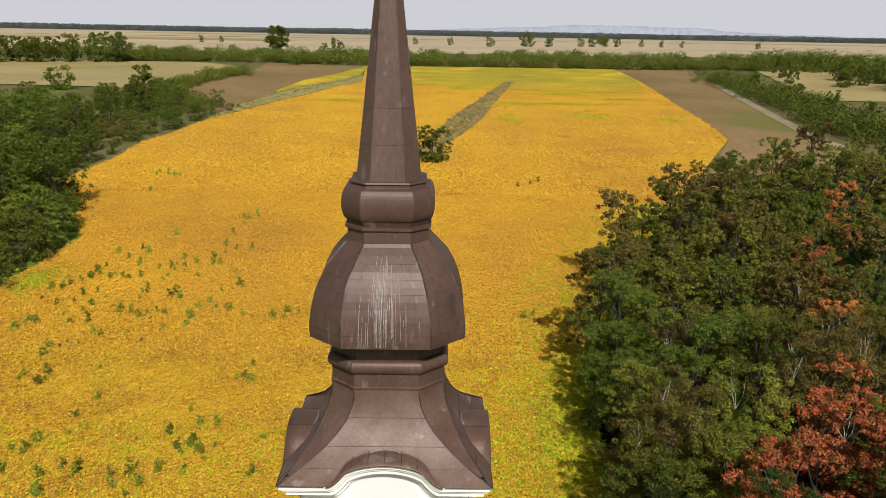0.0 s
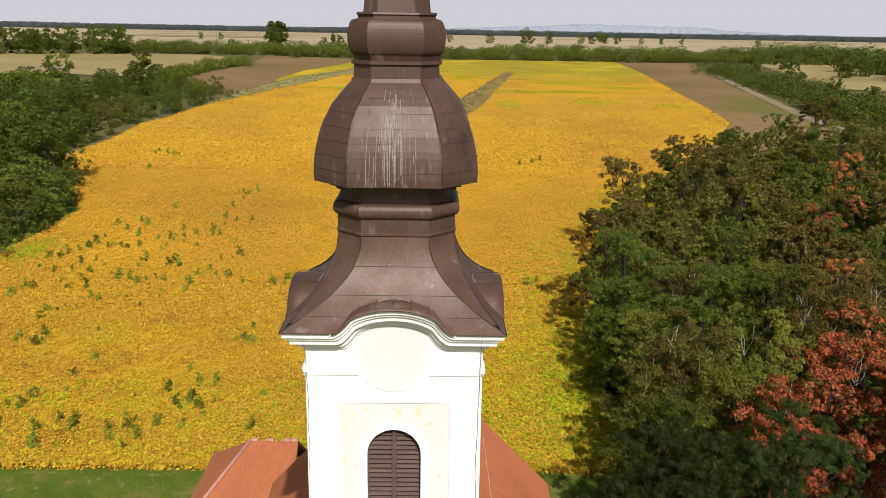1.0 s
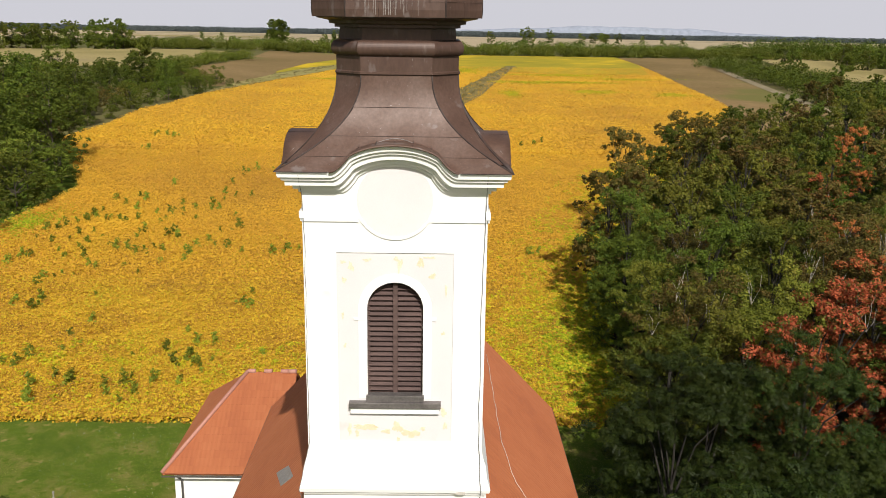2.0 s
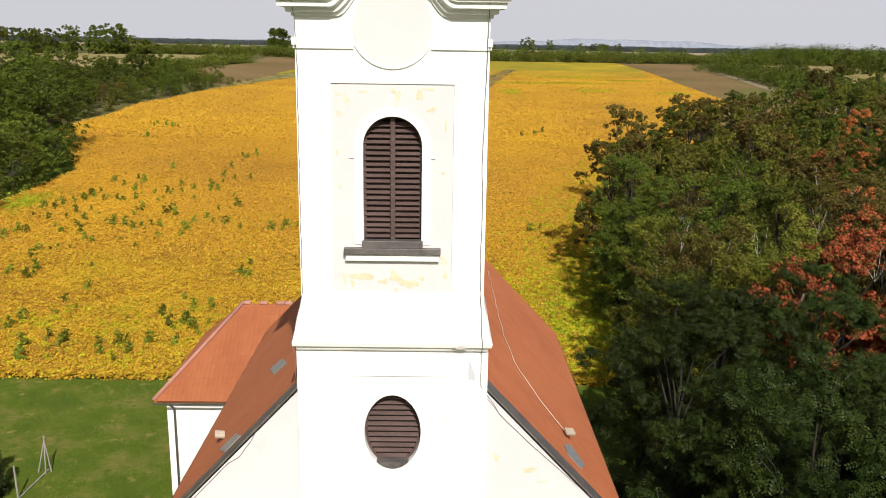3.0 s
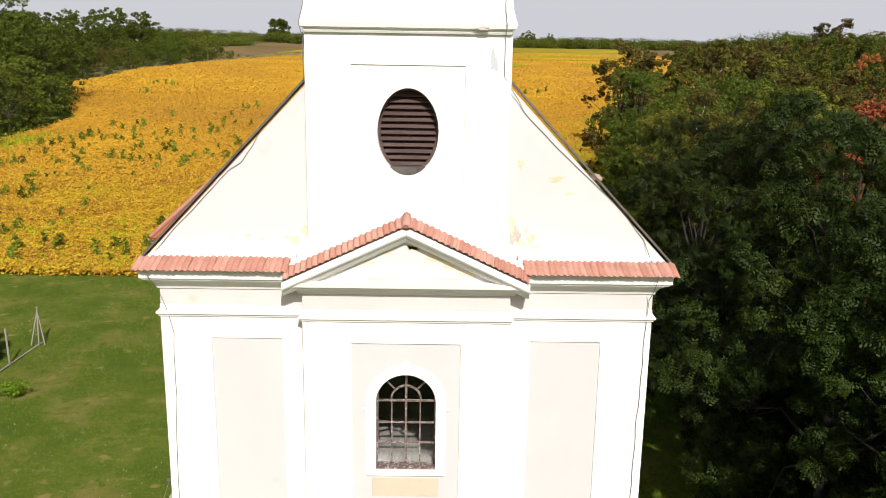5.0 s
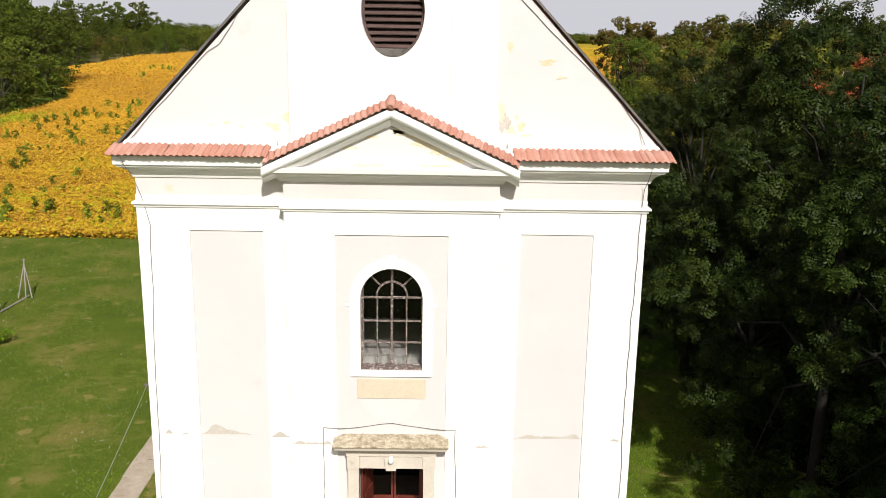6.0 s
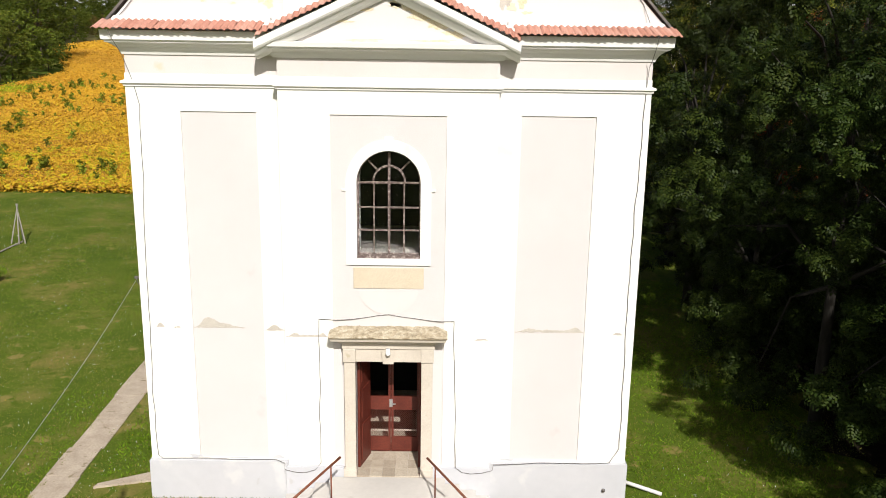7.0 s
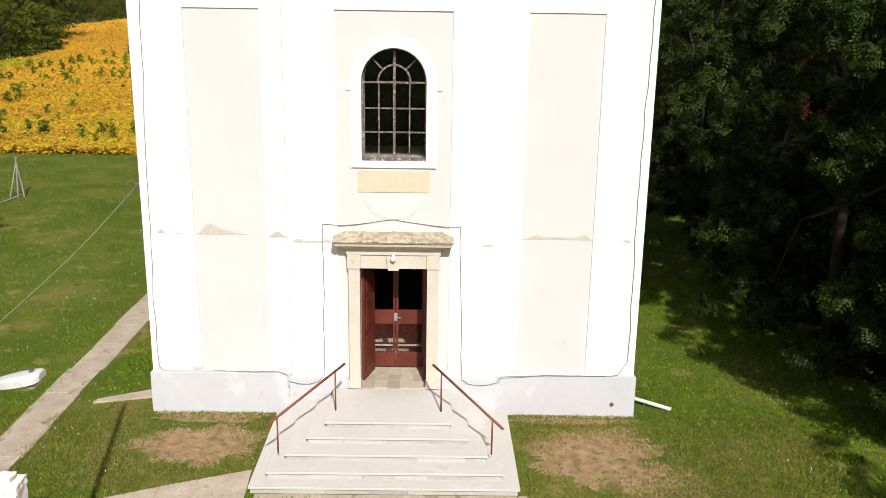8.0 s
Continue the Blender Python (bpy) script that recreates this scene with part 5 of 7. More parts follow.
# grove of locusts beside and behind the church
GROVE_EDGE = [(-30, 16.0), (-16, 14.4), (-8, 13.9), (-3, 13.0), (5, 11.7), (12, 11.2), (22, 13.0), (34, 15.8), (45, 15.1), (57, 16.8), (79, 23.1), (89, 28.8), (105, 39.1), (126, 52.7)]
spots = []
y = -27.0
while y < 124:
    e = row_edge(GROVE_EDGE, y)
    depth = 0.0
    while depth < 46 and e + depth < max(0.53 * (y + 18) + 9, e + 9 if y < 6 else 0):
        spots.append((e + depth + rg.uniform(-0.9, 0.9), y + rg.uniform(-1.2, 1.2), rg.choice((0.80, 0.9, 0.98, 1.06, 1.14)) * rg.uniform(0.95, 1.05) * (1 - 0.0013 * max(0, y)), rg.uniform(0, 6.28), depth))
        depth += 4.5 + 0.012 * max(0, y)
    y += 4.5 + 0.012 * max(0, y)
kinds = {"near": [], "locust_far": [], "dark_far": [], "brown_far": [], "locust": [], "dark": [], "brown": [], "red": []}
RED = [(24.6, 30.7, 1.08, 0.4), (19.8, 24.0, 0.97, 2.2), (28.4, 34.6, 0.98, 4.0), (35.3, 53.6, 0.86, 1.0), (52.8, 91.7, 0.82, 3.0), (41.7, 73.2, 0.75, 5.0)]
for s in spots:
    x, y, sc, turn, depth = s
    u = rg.random()
    if min(math.hypot(x - rx, y - ry + 1.2) for rx, ry, _, _ in RED) < 4.2:
        continue
    if math.hypot(x - 20.5, y - 20.0) < 3.2:
        continue
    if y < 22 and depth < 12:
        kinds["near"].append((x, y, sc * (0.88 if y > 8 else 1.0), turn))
    elif u < 0.37:
        kinds["locust" if y < 52 else "locust_far"].append(s[:4])
    elif u < 0.69:
        kinds["dark" if y < 52 else "dark_far"].append(s[:4])
    else:
        kinds["brown" if y < 52 else "brown_far"].append(s[:4])
G = "trees of the grove beside the church"


def spread_over(makers, spots, group):
    for i, mk in enumerate(makers):
        sub = spots[i::len(makers)]
        if sub:
            plant(mk(i), sub, group)


# trees by the lawn: their shade is put into leaf and bark colour
spread_over([lambda i, k=k: make_tree("locust_tree", "locust tree with feathery leaves beside the lawn, coloured as if in shade", 11 + k, 12.6, 3.9, M_NEARLEAF, 15000, 0.235, shape="frond", low=0.10, clumps=60, per=6, bark=M_NEARBARK) for k in range(2)], kinds["near"], G)
LIGHT = "green locust tree with an airy uneven crown"
DARK = "dark green locust tree with an uneven crown"
BROWN = "locust tree with leaves turning brown"
spread_over([lambda i, k=k: make_tree("locust_tree", LIGHT, 21 + k, 13.0, 3.6, M_LOCUST, 26000, 0.15, low=0.14, clumps=52, per=8, twigs=1, bark=M_NEARBARK) for k in range(2)], kinds["locust"], G)
spread_over([lambda i, k=k: make_tree("locust_tree", DARK, 31 + k, 12.4, 3.5, M_DARKLEAF, 26000, 0.15, low=0.14, clumps=52, per=8, bark=M_NEARBARK) for k in range(2)], kinds["dark"], G)
spread_over([lambda i, k=k: make_tree("locust_tree", BROWN, 41 + k, 12.8, 3.4, M_BROWNLEAF, 22000, 0.145, low=0.16, clumps=46, per=8, twigs=3, bark=M_NEARBARK) for k in range(1)], kinds["brown"], G)
spread_over([lambda i, k=k: make_tree("locust_tree", LIGHT, 24 + k, 13.0, 3.6, M_LOCUST, 9500, 0.25, low=0.2, clumps=46, per=6, bark=M_NEARBARK) for k in range(2)], kinds["locust_far"], G)
spread_over([lambda i, k=k: make_tree("locust_tree", DARK, 34 + k, 12.4, 3.5, M_DARKLEAF, 9500, 0.25, low=0.2, clumps=46, per=6, bark=M_NEARBARK) for k in range(2)], kinds["dark_far"], G)
spread_over([lambda i, k=k: make_tree("locust_tree", BROWN, 44 + k, 12.8, 3.4, M_BROWNLEAF, 8500, 0.25, low=0.2, clumps=42, per=6, twigs=1, bark=M_NEARBARK) for k in range(1)], kinds["brown_far"], G)
spread_over([lambda i: make_tree("creeper_covered_tree", "tree overgrown with creeper in red autumn leaf", 51, 12.6, 3.5, M_REDLEAF, 22000, 0.19, low=0.22, clumps=48, per=7, twigs=1, bark=M_NEARBARK)], RED, G)

# wood along the field's left side
spots = []
y = 58.0
while y < 238:
    e = row_edge(CROP_LEFT, y)
    depth = 3.0
    far = smooth(100, 225, y)
    while depth < 70 - 25 * far:
        spots.append((e - depth - rg.uniform(-1.5, 1.5), y + rg.uniform(-2, 2), (0.93 - 0.50 * float(far)) * rg.choice((0.5, 0.65, 0.8, 0.95, 1.1, 1.25)) * (0.72 if depth < 8 and y > 100 else 0.92), rg.uniform(0, 6.28)))
        depth += 6.0
    y += 6.0 + 0.012 * y
rg.shuffle(spots)
GL = "trees of the wood along the field"
spread_over([lambda i, k=k: make_tree("broadleaf_tree", "dark green broadleaf tree in the wood by the field", 61 + k, 13.5, 5.4, M_DARKLEAF, 8500, 0.38, low=0.05, clumps=44) for k in range(2)], spots[: len(spots) * 5 // 10], GL)
spread_over([lambda i, k=k: make_tree("broadleaf_tree", "green broadleaf tree in the wood by the field", 71 + k, 11.0, 5.2, M_BUSHLEAF, 7500, 0.36, low=0.05, clumps=40) for k in range(2)], spots[len(spots) * 5 // 10: len(spots) * 87 // 100], GL)
spread_over([lambda i: make_tree("broadleaf_tree", "broadleaf tree with leaves turning reddish brown", 77, 8.5, 4.6, M_BROWNLEAF, 6000, 0.34, low=0.05, clumps=34)], spots[len(spots) * 87 // 100:], GL)


def bush_bank(name, label, pts, n, h, size, mat, seed, width, low=0.4, high=1.15, blades=60):
    """A hedge far off, of uncounted bushes along a line of (x, y) points."""
    rng = np.random.default_rng(seed)
    pts = np.array(pts, float)
    cl = []
    for i in range(n):
        t = rng.uniform(0, len(pts) - 1.001)
        k = int(t)
        p = pts[k] + (pts[k + 1] - pts[k]) * (t - k)
        hh = h * rng.uniform(low, high)
        x, y = p[0] + rng.normal() * width, p[1] + rng.normal() * width
        cl.append((x, y, height1(x, y) + hh * 0.5, hh * 0.6))
    v, f = leaf_cloud(cl, n * blades, size, rng)
    ob = link_mesh(name, cloud_mesh(name, v, f, mat), mat)
    tagged(ob, label, "hedge", "", "stuff")


def ridge(name, label, y, x0, x1, h, step, seed, rows):
    """A forest far off: close-set rows of crowns that merge into one uneven ridge."""
    rng = np.random.default_rng(seed)
    v, f = [], []
    for r in range(rows):
        xs = np.arange(x0, x1, step)
        hh = h * (0.80 + 0.10 * np.sin(xs * 0.004 + r) + 0.07 * np.sin(xs * 0.013 + 2 * r) + rng.uniform(-0.09, 0.09, len(xs)))
        for x, e in zip(xs, hh):
            g = height1(x, y + r * 45)
            k = len(v)
            w = step * rng.uniform(0.8, 1.4)
            yy = y + r * 45 + rng.uniform(-8, 8)
            v += [(x - w, yy, g), (x + w, yy, g), (x + w, yy + 3, g + e * 0.7), (x + w * 0.4, yy + 6, g + e), (x - w * 0.4, yy + 6, g + e), (x - w, yy + 3, g + e * 0.7)]
            f.append((k, k + 1, k + 2, k + 3, k + 4, k + 5))
    tagged(link_mesh(name, cloud_mesh(name, np.array(v), np.array(f), M_FARWOOD), M_FARWOOD), label, "forest", "", "stuff")


bush_bank("field_hedge", "scrubby green hedge beyond the soybean field", [(-160, 432), (-132, 438), (-78, 456), (-23, 460), (38, 455), (96, 452), (150, 456), (240, 440)], 560, 5.6, 0.75, M_BUSHLEAF, 81, 4.5, blades=130)
bush_bank("scrub_belt", "belt of green scrub behind the hedge", [(-330, 470), (-139, 505), (60, 510), (250, 490), (400, 470)], 520, 6.0, 0.9, M_BUSHLEAF, 91, 11, blades=110)
bush_bank("scrub_belt", "belt of darker scrub before the harvested fields", [(-420, 560), (0, 575), (420, 560)], 420, 6.5, 1.1, M_DARKLEAF, 92, 14, blades=90)
bush_bank("brown_field_hedge", "hedge of bushes beside the brown field", [(121, 374), (116, 309), (114, 277), (110, 242), (103, 205), (101, 184)], 230, 6.2, 0.6, M_DARKLEAF, 82, 4.5, blades=140)
bush_bank("right_hedge", "thick hedge with trees beyond the meadow", [(160, 470), (205, 478), (218, 466), (205, 410), (197, 352), (190, 318), (215, 300)], 260, 11, 0.95, M_DARKLEAF, 83, 7, blades=140)
bush_bank("left_hedge", "hedge across the rise", [(-66, 232), (-85, 268), (-86, 302), (-83, 340), (-80, 364)], 120, 4.4, 0.6, M_BUSHLEAF, 84, 2.4, blades=120)
COPSE = [(-228 + 9.5 * (i % 9) + rg.uniform(-2, 2), 394 + 11 * (i // 9) + 2.2 * (i % 9) + rg.uniform(-2, 2), rg.uniform(0.70, 0.95), rg.uniform(0, 6.28)) for i in range(18)]
spread_over([lambda i, k=k: make_tree("copse_tree", "dark green tree in the copse on the rise", 86 + k, 14.0, 6.2, (M_DARKLEAF, M_BUSHLEAF)[k], 7000, 0.6, low=0.03, clumps=40) for k in range(2)], COPSE, "trees of the copse on the rise")
tr = make_tree("broadleaf_tree", "round dark green tree standing out of the wood", 89, 9.5, 5.0, M_DARKLEAF, 10000, 0.34, low=0.04, clumps=46)
plant(tr, [(-73, 211, 1.0, 1.0)])
tr = make_tree("broadleaf_tree", "yellowish green bushy tree beside the wood", 90, 8.0, 4.4, M_BUSHLEAF, 8000, 0.34, low=0.04, clumps=40)
plant(tr, [(-116, 262, 1.0, 1.0)])
bush_bank("track_weeds", "rank dry weeds along the grassy track", [(0, 160), (7, 208), (15, 258), (30, 342)], 260, 1.0, 0.26, M_DRYWEED, 93, 1.6, blades=60)
bush_bank("strip_weeds", "dry weeds on the strip beside the soybeans", [(-55.5, 212), (-53, 240), (-49, 272), (-43, 310), (-35, 345), (-31.5, 376)], 260, 0.8, 0.26, M_DRYWEED, 95, 1.5, blades=60)
# added bushes in dark thuja leaf, to deepen the shade under the trees
bush_bank("undergrowth", "dark bushes added to deepen the shade beneath the grove", [(17.5, -14), (16.2, -4), (15.2, 4), (14.6, 14), (15.6, 26), (17.5, 36)], 70, 3.0, 0.20, M_THUJA, 94, 0.9, blades=420)
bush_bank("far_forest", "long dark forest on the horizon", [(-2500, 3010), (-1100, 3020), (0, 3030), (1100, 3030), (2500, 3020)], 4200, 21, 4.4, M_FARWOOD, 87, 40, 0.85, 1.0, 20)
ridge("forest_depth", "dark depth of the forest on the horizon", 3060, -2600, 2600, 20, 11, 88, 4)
tr = make_tree("field_tree", "round green tree at the start of the track in the field", 91, 7.2, 3.6, M_BUSHLEAF, 9000, 0.30, low=0.08, clumps=40)
plant(tr, [(0.6, 148.5, 1.0, 0)])
tr = make_tree("hedge_tree", "tall dark tree standing alone behind the far hedge", 92, 20.0, 8.6, M_DARKLEAF, 20000, 0.95, low=0.08, clumps=100)
plant(tr, [(-131, 737, 1.0, 0.5)])
tr = make_tree("hedge_tree", "broad light green tree out on the plain", 93, 14.0, 7.5, M_BUSHLEAF, 7000, 0.8, low=0.2, clumps=50)
plant(tr, [(213, 1146, 1.0, 0.5)])

GT = "trees along the far hedges"
spread_over([lambda i, k=k: make_tree("hedge_tree", "tree standing in the hedges beyond the fields", 95 + k, 12.0, 4.6, (M_DARKLEAF, M_BUSHLEAF)[k], 4200, 0.6, low=0.06, clumps=34) for k in range(2)],
            [(-65.2, 584.4, 1.0, 4), (-74.1, 583.4, 0.76, 1), (-352.7, 993.6, 0.76, 2), (-252.5, 1055.1, 0.68, 0), (-276.9, 1056.0, 0.76, 3), (-202.3, 1065.0, 0.59, 1), (-126.1, 1095.6, 0.76, 2), (61.0, 1006.6, 1.14, 4), (102.9, 1033.8, 1.49, 1), (109.9, 1038.9, 1.23, 3), (131.0, 1043.8, 1.32, 2), (177.1, 1093.7, 1.04, 4), (191.9, 1097.4, 1.13, 0), (207.8, 1097.7, 0.96, 2), (223.2, 1101.9, 1.04, 1), (257.9, 1122.5, 0.78, 3), (284.2, 1124.5, 0.78, 5), (310.2, 1128.6, 0.69, 2), (17.1, 1069.1, 0.86, 1), (-25.5, 1102.5, 0.77, 4), (397.0, 1099.1, 0.8, 0), (-129.2, 235.8, 0.62, 2), (-69.3, 440.5, 0.41, 5), (-80.1, 228.8, 0.9, 1), (-74.2, 233.5, 0.65, 3), (121.3, 324.9, 0.63, 1), (123.0, 328.0, 0.51, 4), (117.1, 270.7, 0.59, 2), (110.6, 227.9, 0.65, 5), (109.1, 202.9, 0.58, 3), (150.4, 360.7, 0.71, 1), (164.9, 342.7, 0.65, 0), (169.1, 349.5, 0.79, 2), (178.4, 353.7, 0.72, 4), (191.6, 366.7, 0.85, 3), (198.5, 372.8, 0.7, 1), (212.1, 364.6, 0.78, 5), (179.7, 380.7, 0.83, 2), (160.2, 396.7, 0.87, 4), (220.6, 382.8, 0.83, 0), (67.4, 445.6, 0.49, 2), (36.6, 446.7, 0.37, 1), (98.7, 445.6, 0.43, 4), (12.2, 446.4, 0.37, 3), (-11.8, 453.0, 0.36, 2)], GT)

# ---- crop leaves ----
def crop_leaves(name, y0, y1, count, size, mat, seed, label, side=None, thin=1.0, clump=0.24):
    """Leaves over the crop between two depths; side keeps to a strip along the right edge; thin thins them out with depth."""
    rng = np.random.default_rng(seed)
    Y = y0 + (y1 - y0) * rng.uniform(0, 1, count) ** thin
    ly, lx = zip(*CROP_LEFT)
    ry, rx = zip(*CROP_RIGHT)
    xr = np.interp(Y, ry, rx)
    xl = np.maximum(np.interp(Y, ly, lx), -0.54 * (Y + 18) - 3) if side is None else xr - side * rng.uniform(0.1, 1, count)
    X = xl + (xr - xl) * rng.uniform(0, 1, count)
    n = len(X)
    who = rng.integers(0, max(1, n // 26), n) if clump else np.arange(n)   # leaves gather on plants, with gaps of soil between
    off = rng.normal(size=(n, 2)) * max(clump, 0.3)
    X, Y = X[who] + off[:, 0], np.clip(Y[who] + off[:, 1], y0, y1)
    Z = height(X, Y) + 0.26 + rng.uniform(0.0, 0.10, n) + 0.34 * np.exp(-(off ** 2).sum(1) / (1.6 * max(clump, 0.3) ** 2)) * rng.uniform(0.6, 1.0, n)
    edge = Y < 35.4
    Z = np.where(edge, height(X, Y) + rng.uniform(0.02, 0.55, n), Z)
    pos = np.stack([X, Y, Z], 1)
    nrm = rng.normal(size=(n, 3)) * 0.5 + np.array([0, -0.3, 1.0])
    nrm /= np.linalg.norm(nrm, axis=1)[:, None]
    t = np.cross(nrm, rng.normal(size=(n, 3)))
    t /= np.linalg.norm(t, axis=1)[:, None]
    b = np.cross(nrm, t)
    s = (size * rng.uniform(0.6, 1.4, n))[:, None]
    v = np.stack([pos - t * s * 0.5, pos + b * s * 0.36, pos + t * s * 0.5, pos - b * s * 0.36], 1).reshape(-1, 3)
    f = np.arange(4 * n).reshape(n, 4)
    ob = link_mesh(name, cloud_mesh(name, v, f, mat), mat)
    tagged(ob, label, "crop", "", "stuff")


crop_leaves("soybean_leaves", 34.5, 62, 200000, 0.15, M_SOY, 101, "yellow soybean leaves crowding the field")
crop_leaves("soybean_leaves", 34.3, 35.3, 7000, 0.20, M_SOY, 105, "yellow soybean leaves at the lawn's edge")
crop_leaves("soybean_leaves", 58, 76, 60000, 0.18, M_SOY, 108, "yellow soybean leaves crowding the field", thin=1.4, clump=0.0)
crop_leaves("soybean_leaves", 60, 122, 210000, 0.21, M_SOYFAR, 102, "yellow soybean leaves crowding the field", clump=0.0)
crop_leaves("soybean_leaves", 122, 340, 190000, 0.32, M_SOYFAR, 103, "yellow soybean leaves crowding the field", thin=1.7, clump=0.0)
crop_leaves("green_soybean_leaves", 34.5, 118, 70000, 0.19, M_SOYGREEN, 104, "greener soybean leaves along the grove", side=14)
crop_leaves("green_soybean_leaves", 34.5, 47, 20000, 0.16, M_SOYGREEN, 106, "greener soybean leaves near the lawn")
crop_leaves("green_soybean_leaves", 34.5, 66, 34000, 0.19, M_LIME, 107, "lime green soybean leaves at the grove's edge", side=6)


def crop_patch(cx, cy, rx, ry, count, size, mat, seed):
    """A patch of greener plants with a ragged edge inside the field."""
    rng = np.random.default_rng(seed)
    a, q = rng.uniform(0, math.tau, count), np.abs(rng.normal(size=count)) * 0.55
    edge = 1 + 0.3 * np.sin(3 * a + seed) + 0.25 * np.sin(7 * a + 2 * seed)
    X, Y = cx + rx * q * edge * np.cos(a), cy + ry * q * edge * np.sin(a)
    pos = np.stack([X, Y, height(X, Y) + rng.uniform(0.45, 0.62, count)], 1)
    nrm = rng.normal(size=(count, 3)) * 0.45 + np.array([0, -0.3, 1.0])
    nrm /= np.linalg.norm(nrm, axis=1)[:, None]
    t = np.cross(nrm, rng.normal(size=(count, 3)))
    t /= np.linalg.norm(t, axis=1)[:, None]
    b = np.cross(nrm, t)
    s = (size * rng.uniform(0.6, 1.4, count))[:, None]
    v = np.stack([pos - t * s * 0.5, pos + b * s * 0.36, pos + t * s * 0.5, pos - b * s * 0.36], 1).reshape(-1, 3)
    ob = link_mesh("green_patch", cloud_mesh("green_patch", v, np.arange(4 * count).reshape(count, 4), mat), mat)
    tagged(ob, "patch of green soybeans among the yellow ones", "crop", "", "stuff")


for i, (cx, cy, rx, ry, n) in enumerate(((-29, 262, 8, 3.5, 2200), (20.3, 216, 3.0, 12, 1500), (29, 257, 11, 5, 2600), (43, 224, 7, 7, 1900), (44, 258, 12, 4, 2200), (63, 217, 6, 6, 1100), (11, 313, 6, 14, 2200), (45, 292, 20, 7, 3200), (62, 275, 11, 5, 1600))):
    crop_patch(cx, cy, rx, ry, n, 0.20 + cy * 0.0007, M_PATCH, 130 + i)
crop_patch(-45, 80, 3.5, 6, 2200, 0.20, M_LIME, 150)

# ---- volunteer sunflowers among the soybeans ----
def make_sunflower(seed):
    rng = np.random.default_rng(seed)
    ob = thing("sunflower_plant", "tall green self-sown sunflower among yellow soybeans", "plant")
    cl = [(rng.normal() * 0.16, rng.normal() * 0.16, z, 0.20) for z in np.linspace(0.35, 1.25, 7)]
    v, f = leaf_cloud(cl, 120, 0.24, rng)
    link_mesh("leaves", cloud_mesh("leaves", v, f, M_WEED), M_WEED, ob)
    bm = bmesh.new()
    tube(bm, [(0, 0, -0.1), (0.03, 0.02, 0.7), (0.0, 0.05, 1.3)], 0.016, 5, 0.008)
    part("stem", bm, M_WEED, ob)
    bm = bmesh.new()
    bmesh.ops.create_cone(bm, cap_ends=True, segments=10, radius1=0.02, radius2=0.075, depth=0.05, matrix=Matrix.Translation((0.0, 0.02, 1.32)) @ Matrix.Rotation(0.7, 4, "X"))
    part("flower_head", bm, M_SOY, ob)
    return ob


rw = random.Random(17)
spots = [(-20.8, 39.2), (-17.2, 44.1), (-16.9, 40.0), (-27.0, 44.9), (-24.4, 39.6), (-26.8, 38.8), (-29.6, 42.1), (-14.3, 71.3), (-15.7, 70.0), (-21.8, 78.0), (-36.4, 92.4), (-30.5, 85.4), (-25.7, 107.2), (-24.8, 108.5), (-24.7, 70.5), (-33.5, 56.2), (-33.2, 62.6), (-46.8, 134.6), (-43.8, 132.6), (-45.6, 122.1), (-35.1, 81.4), (-38.8, 81.1), (-40.9, 77.6), (-39.6, 67.9), (-15.7, 55.5), (-16.1, 47.0), (10.6, 70.5), (17.1, 130.1)]
extra = []
for x, y in spots:
    for _ in range(rw.choice((1, 2, 3, 4))):
        extra.append((x + rw.gauss(0, 0.9), y + rw.gauss(0, 1.1)))
for _ in range(30):
    y = rw.uniform(62, 100)
    extra.append((rw.uniform(-42, -22), y))
for _ in range(46):
    y = rw.uniform(64, 90)
    extra.append((rw.gauss(-31, 5.5), y))
for _ in range(26):
    y = rw.uniform(37, 60)
    extra.append((rw.uniform(-0.5 * (y + 18), -6), y))
for i in range(3):
    sub_spots = [(x, y, rw.uniform(0.55, 1.1), rw.uniform(0, 6.28)) for x, y in (spots + extra)[i::3]]
    plant(make_sunflower(200 + i), sub_spots, "sunflowers in the soybean field")

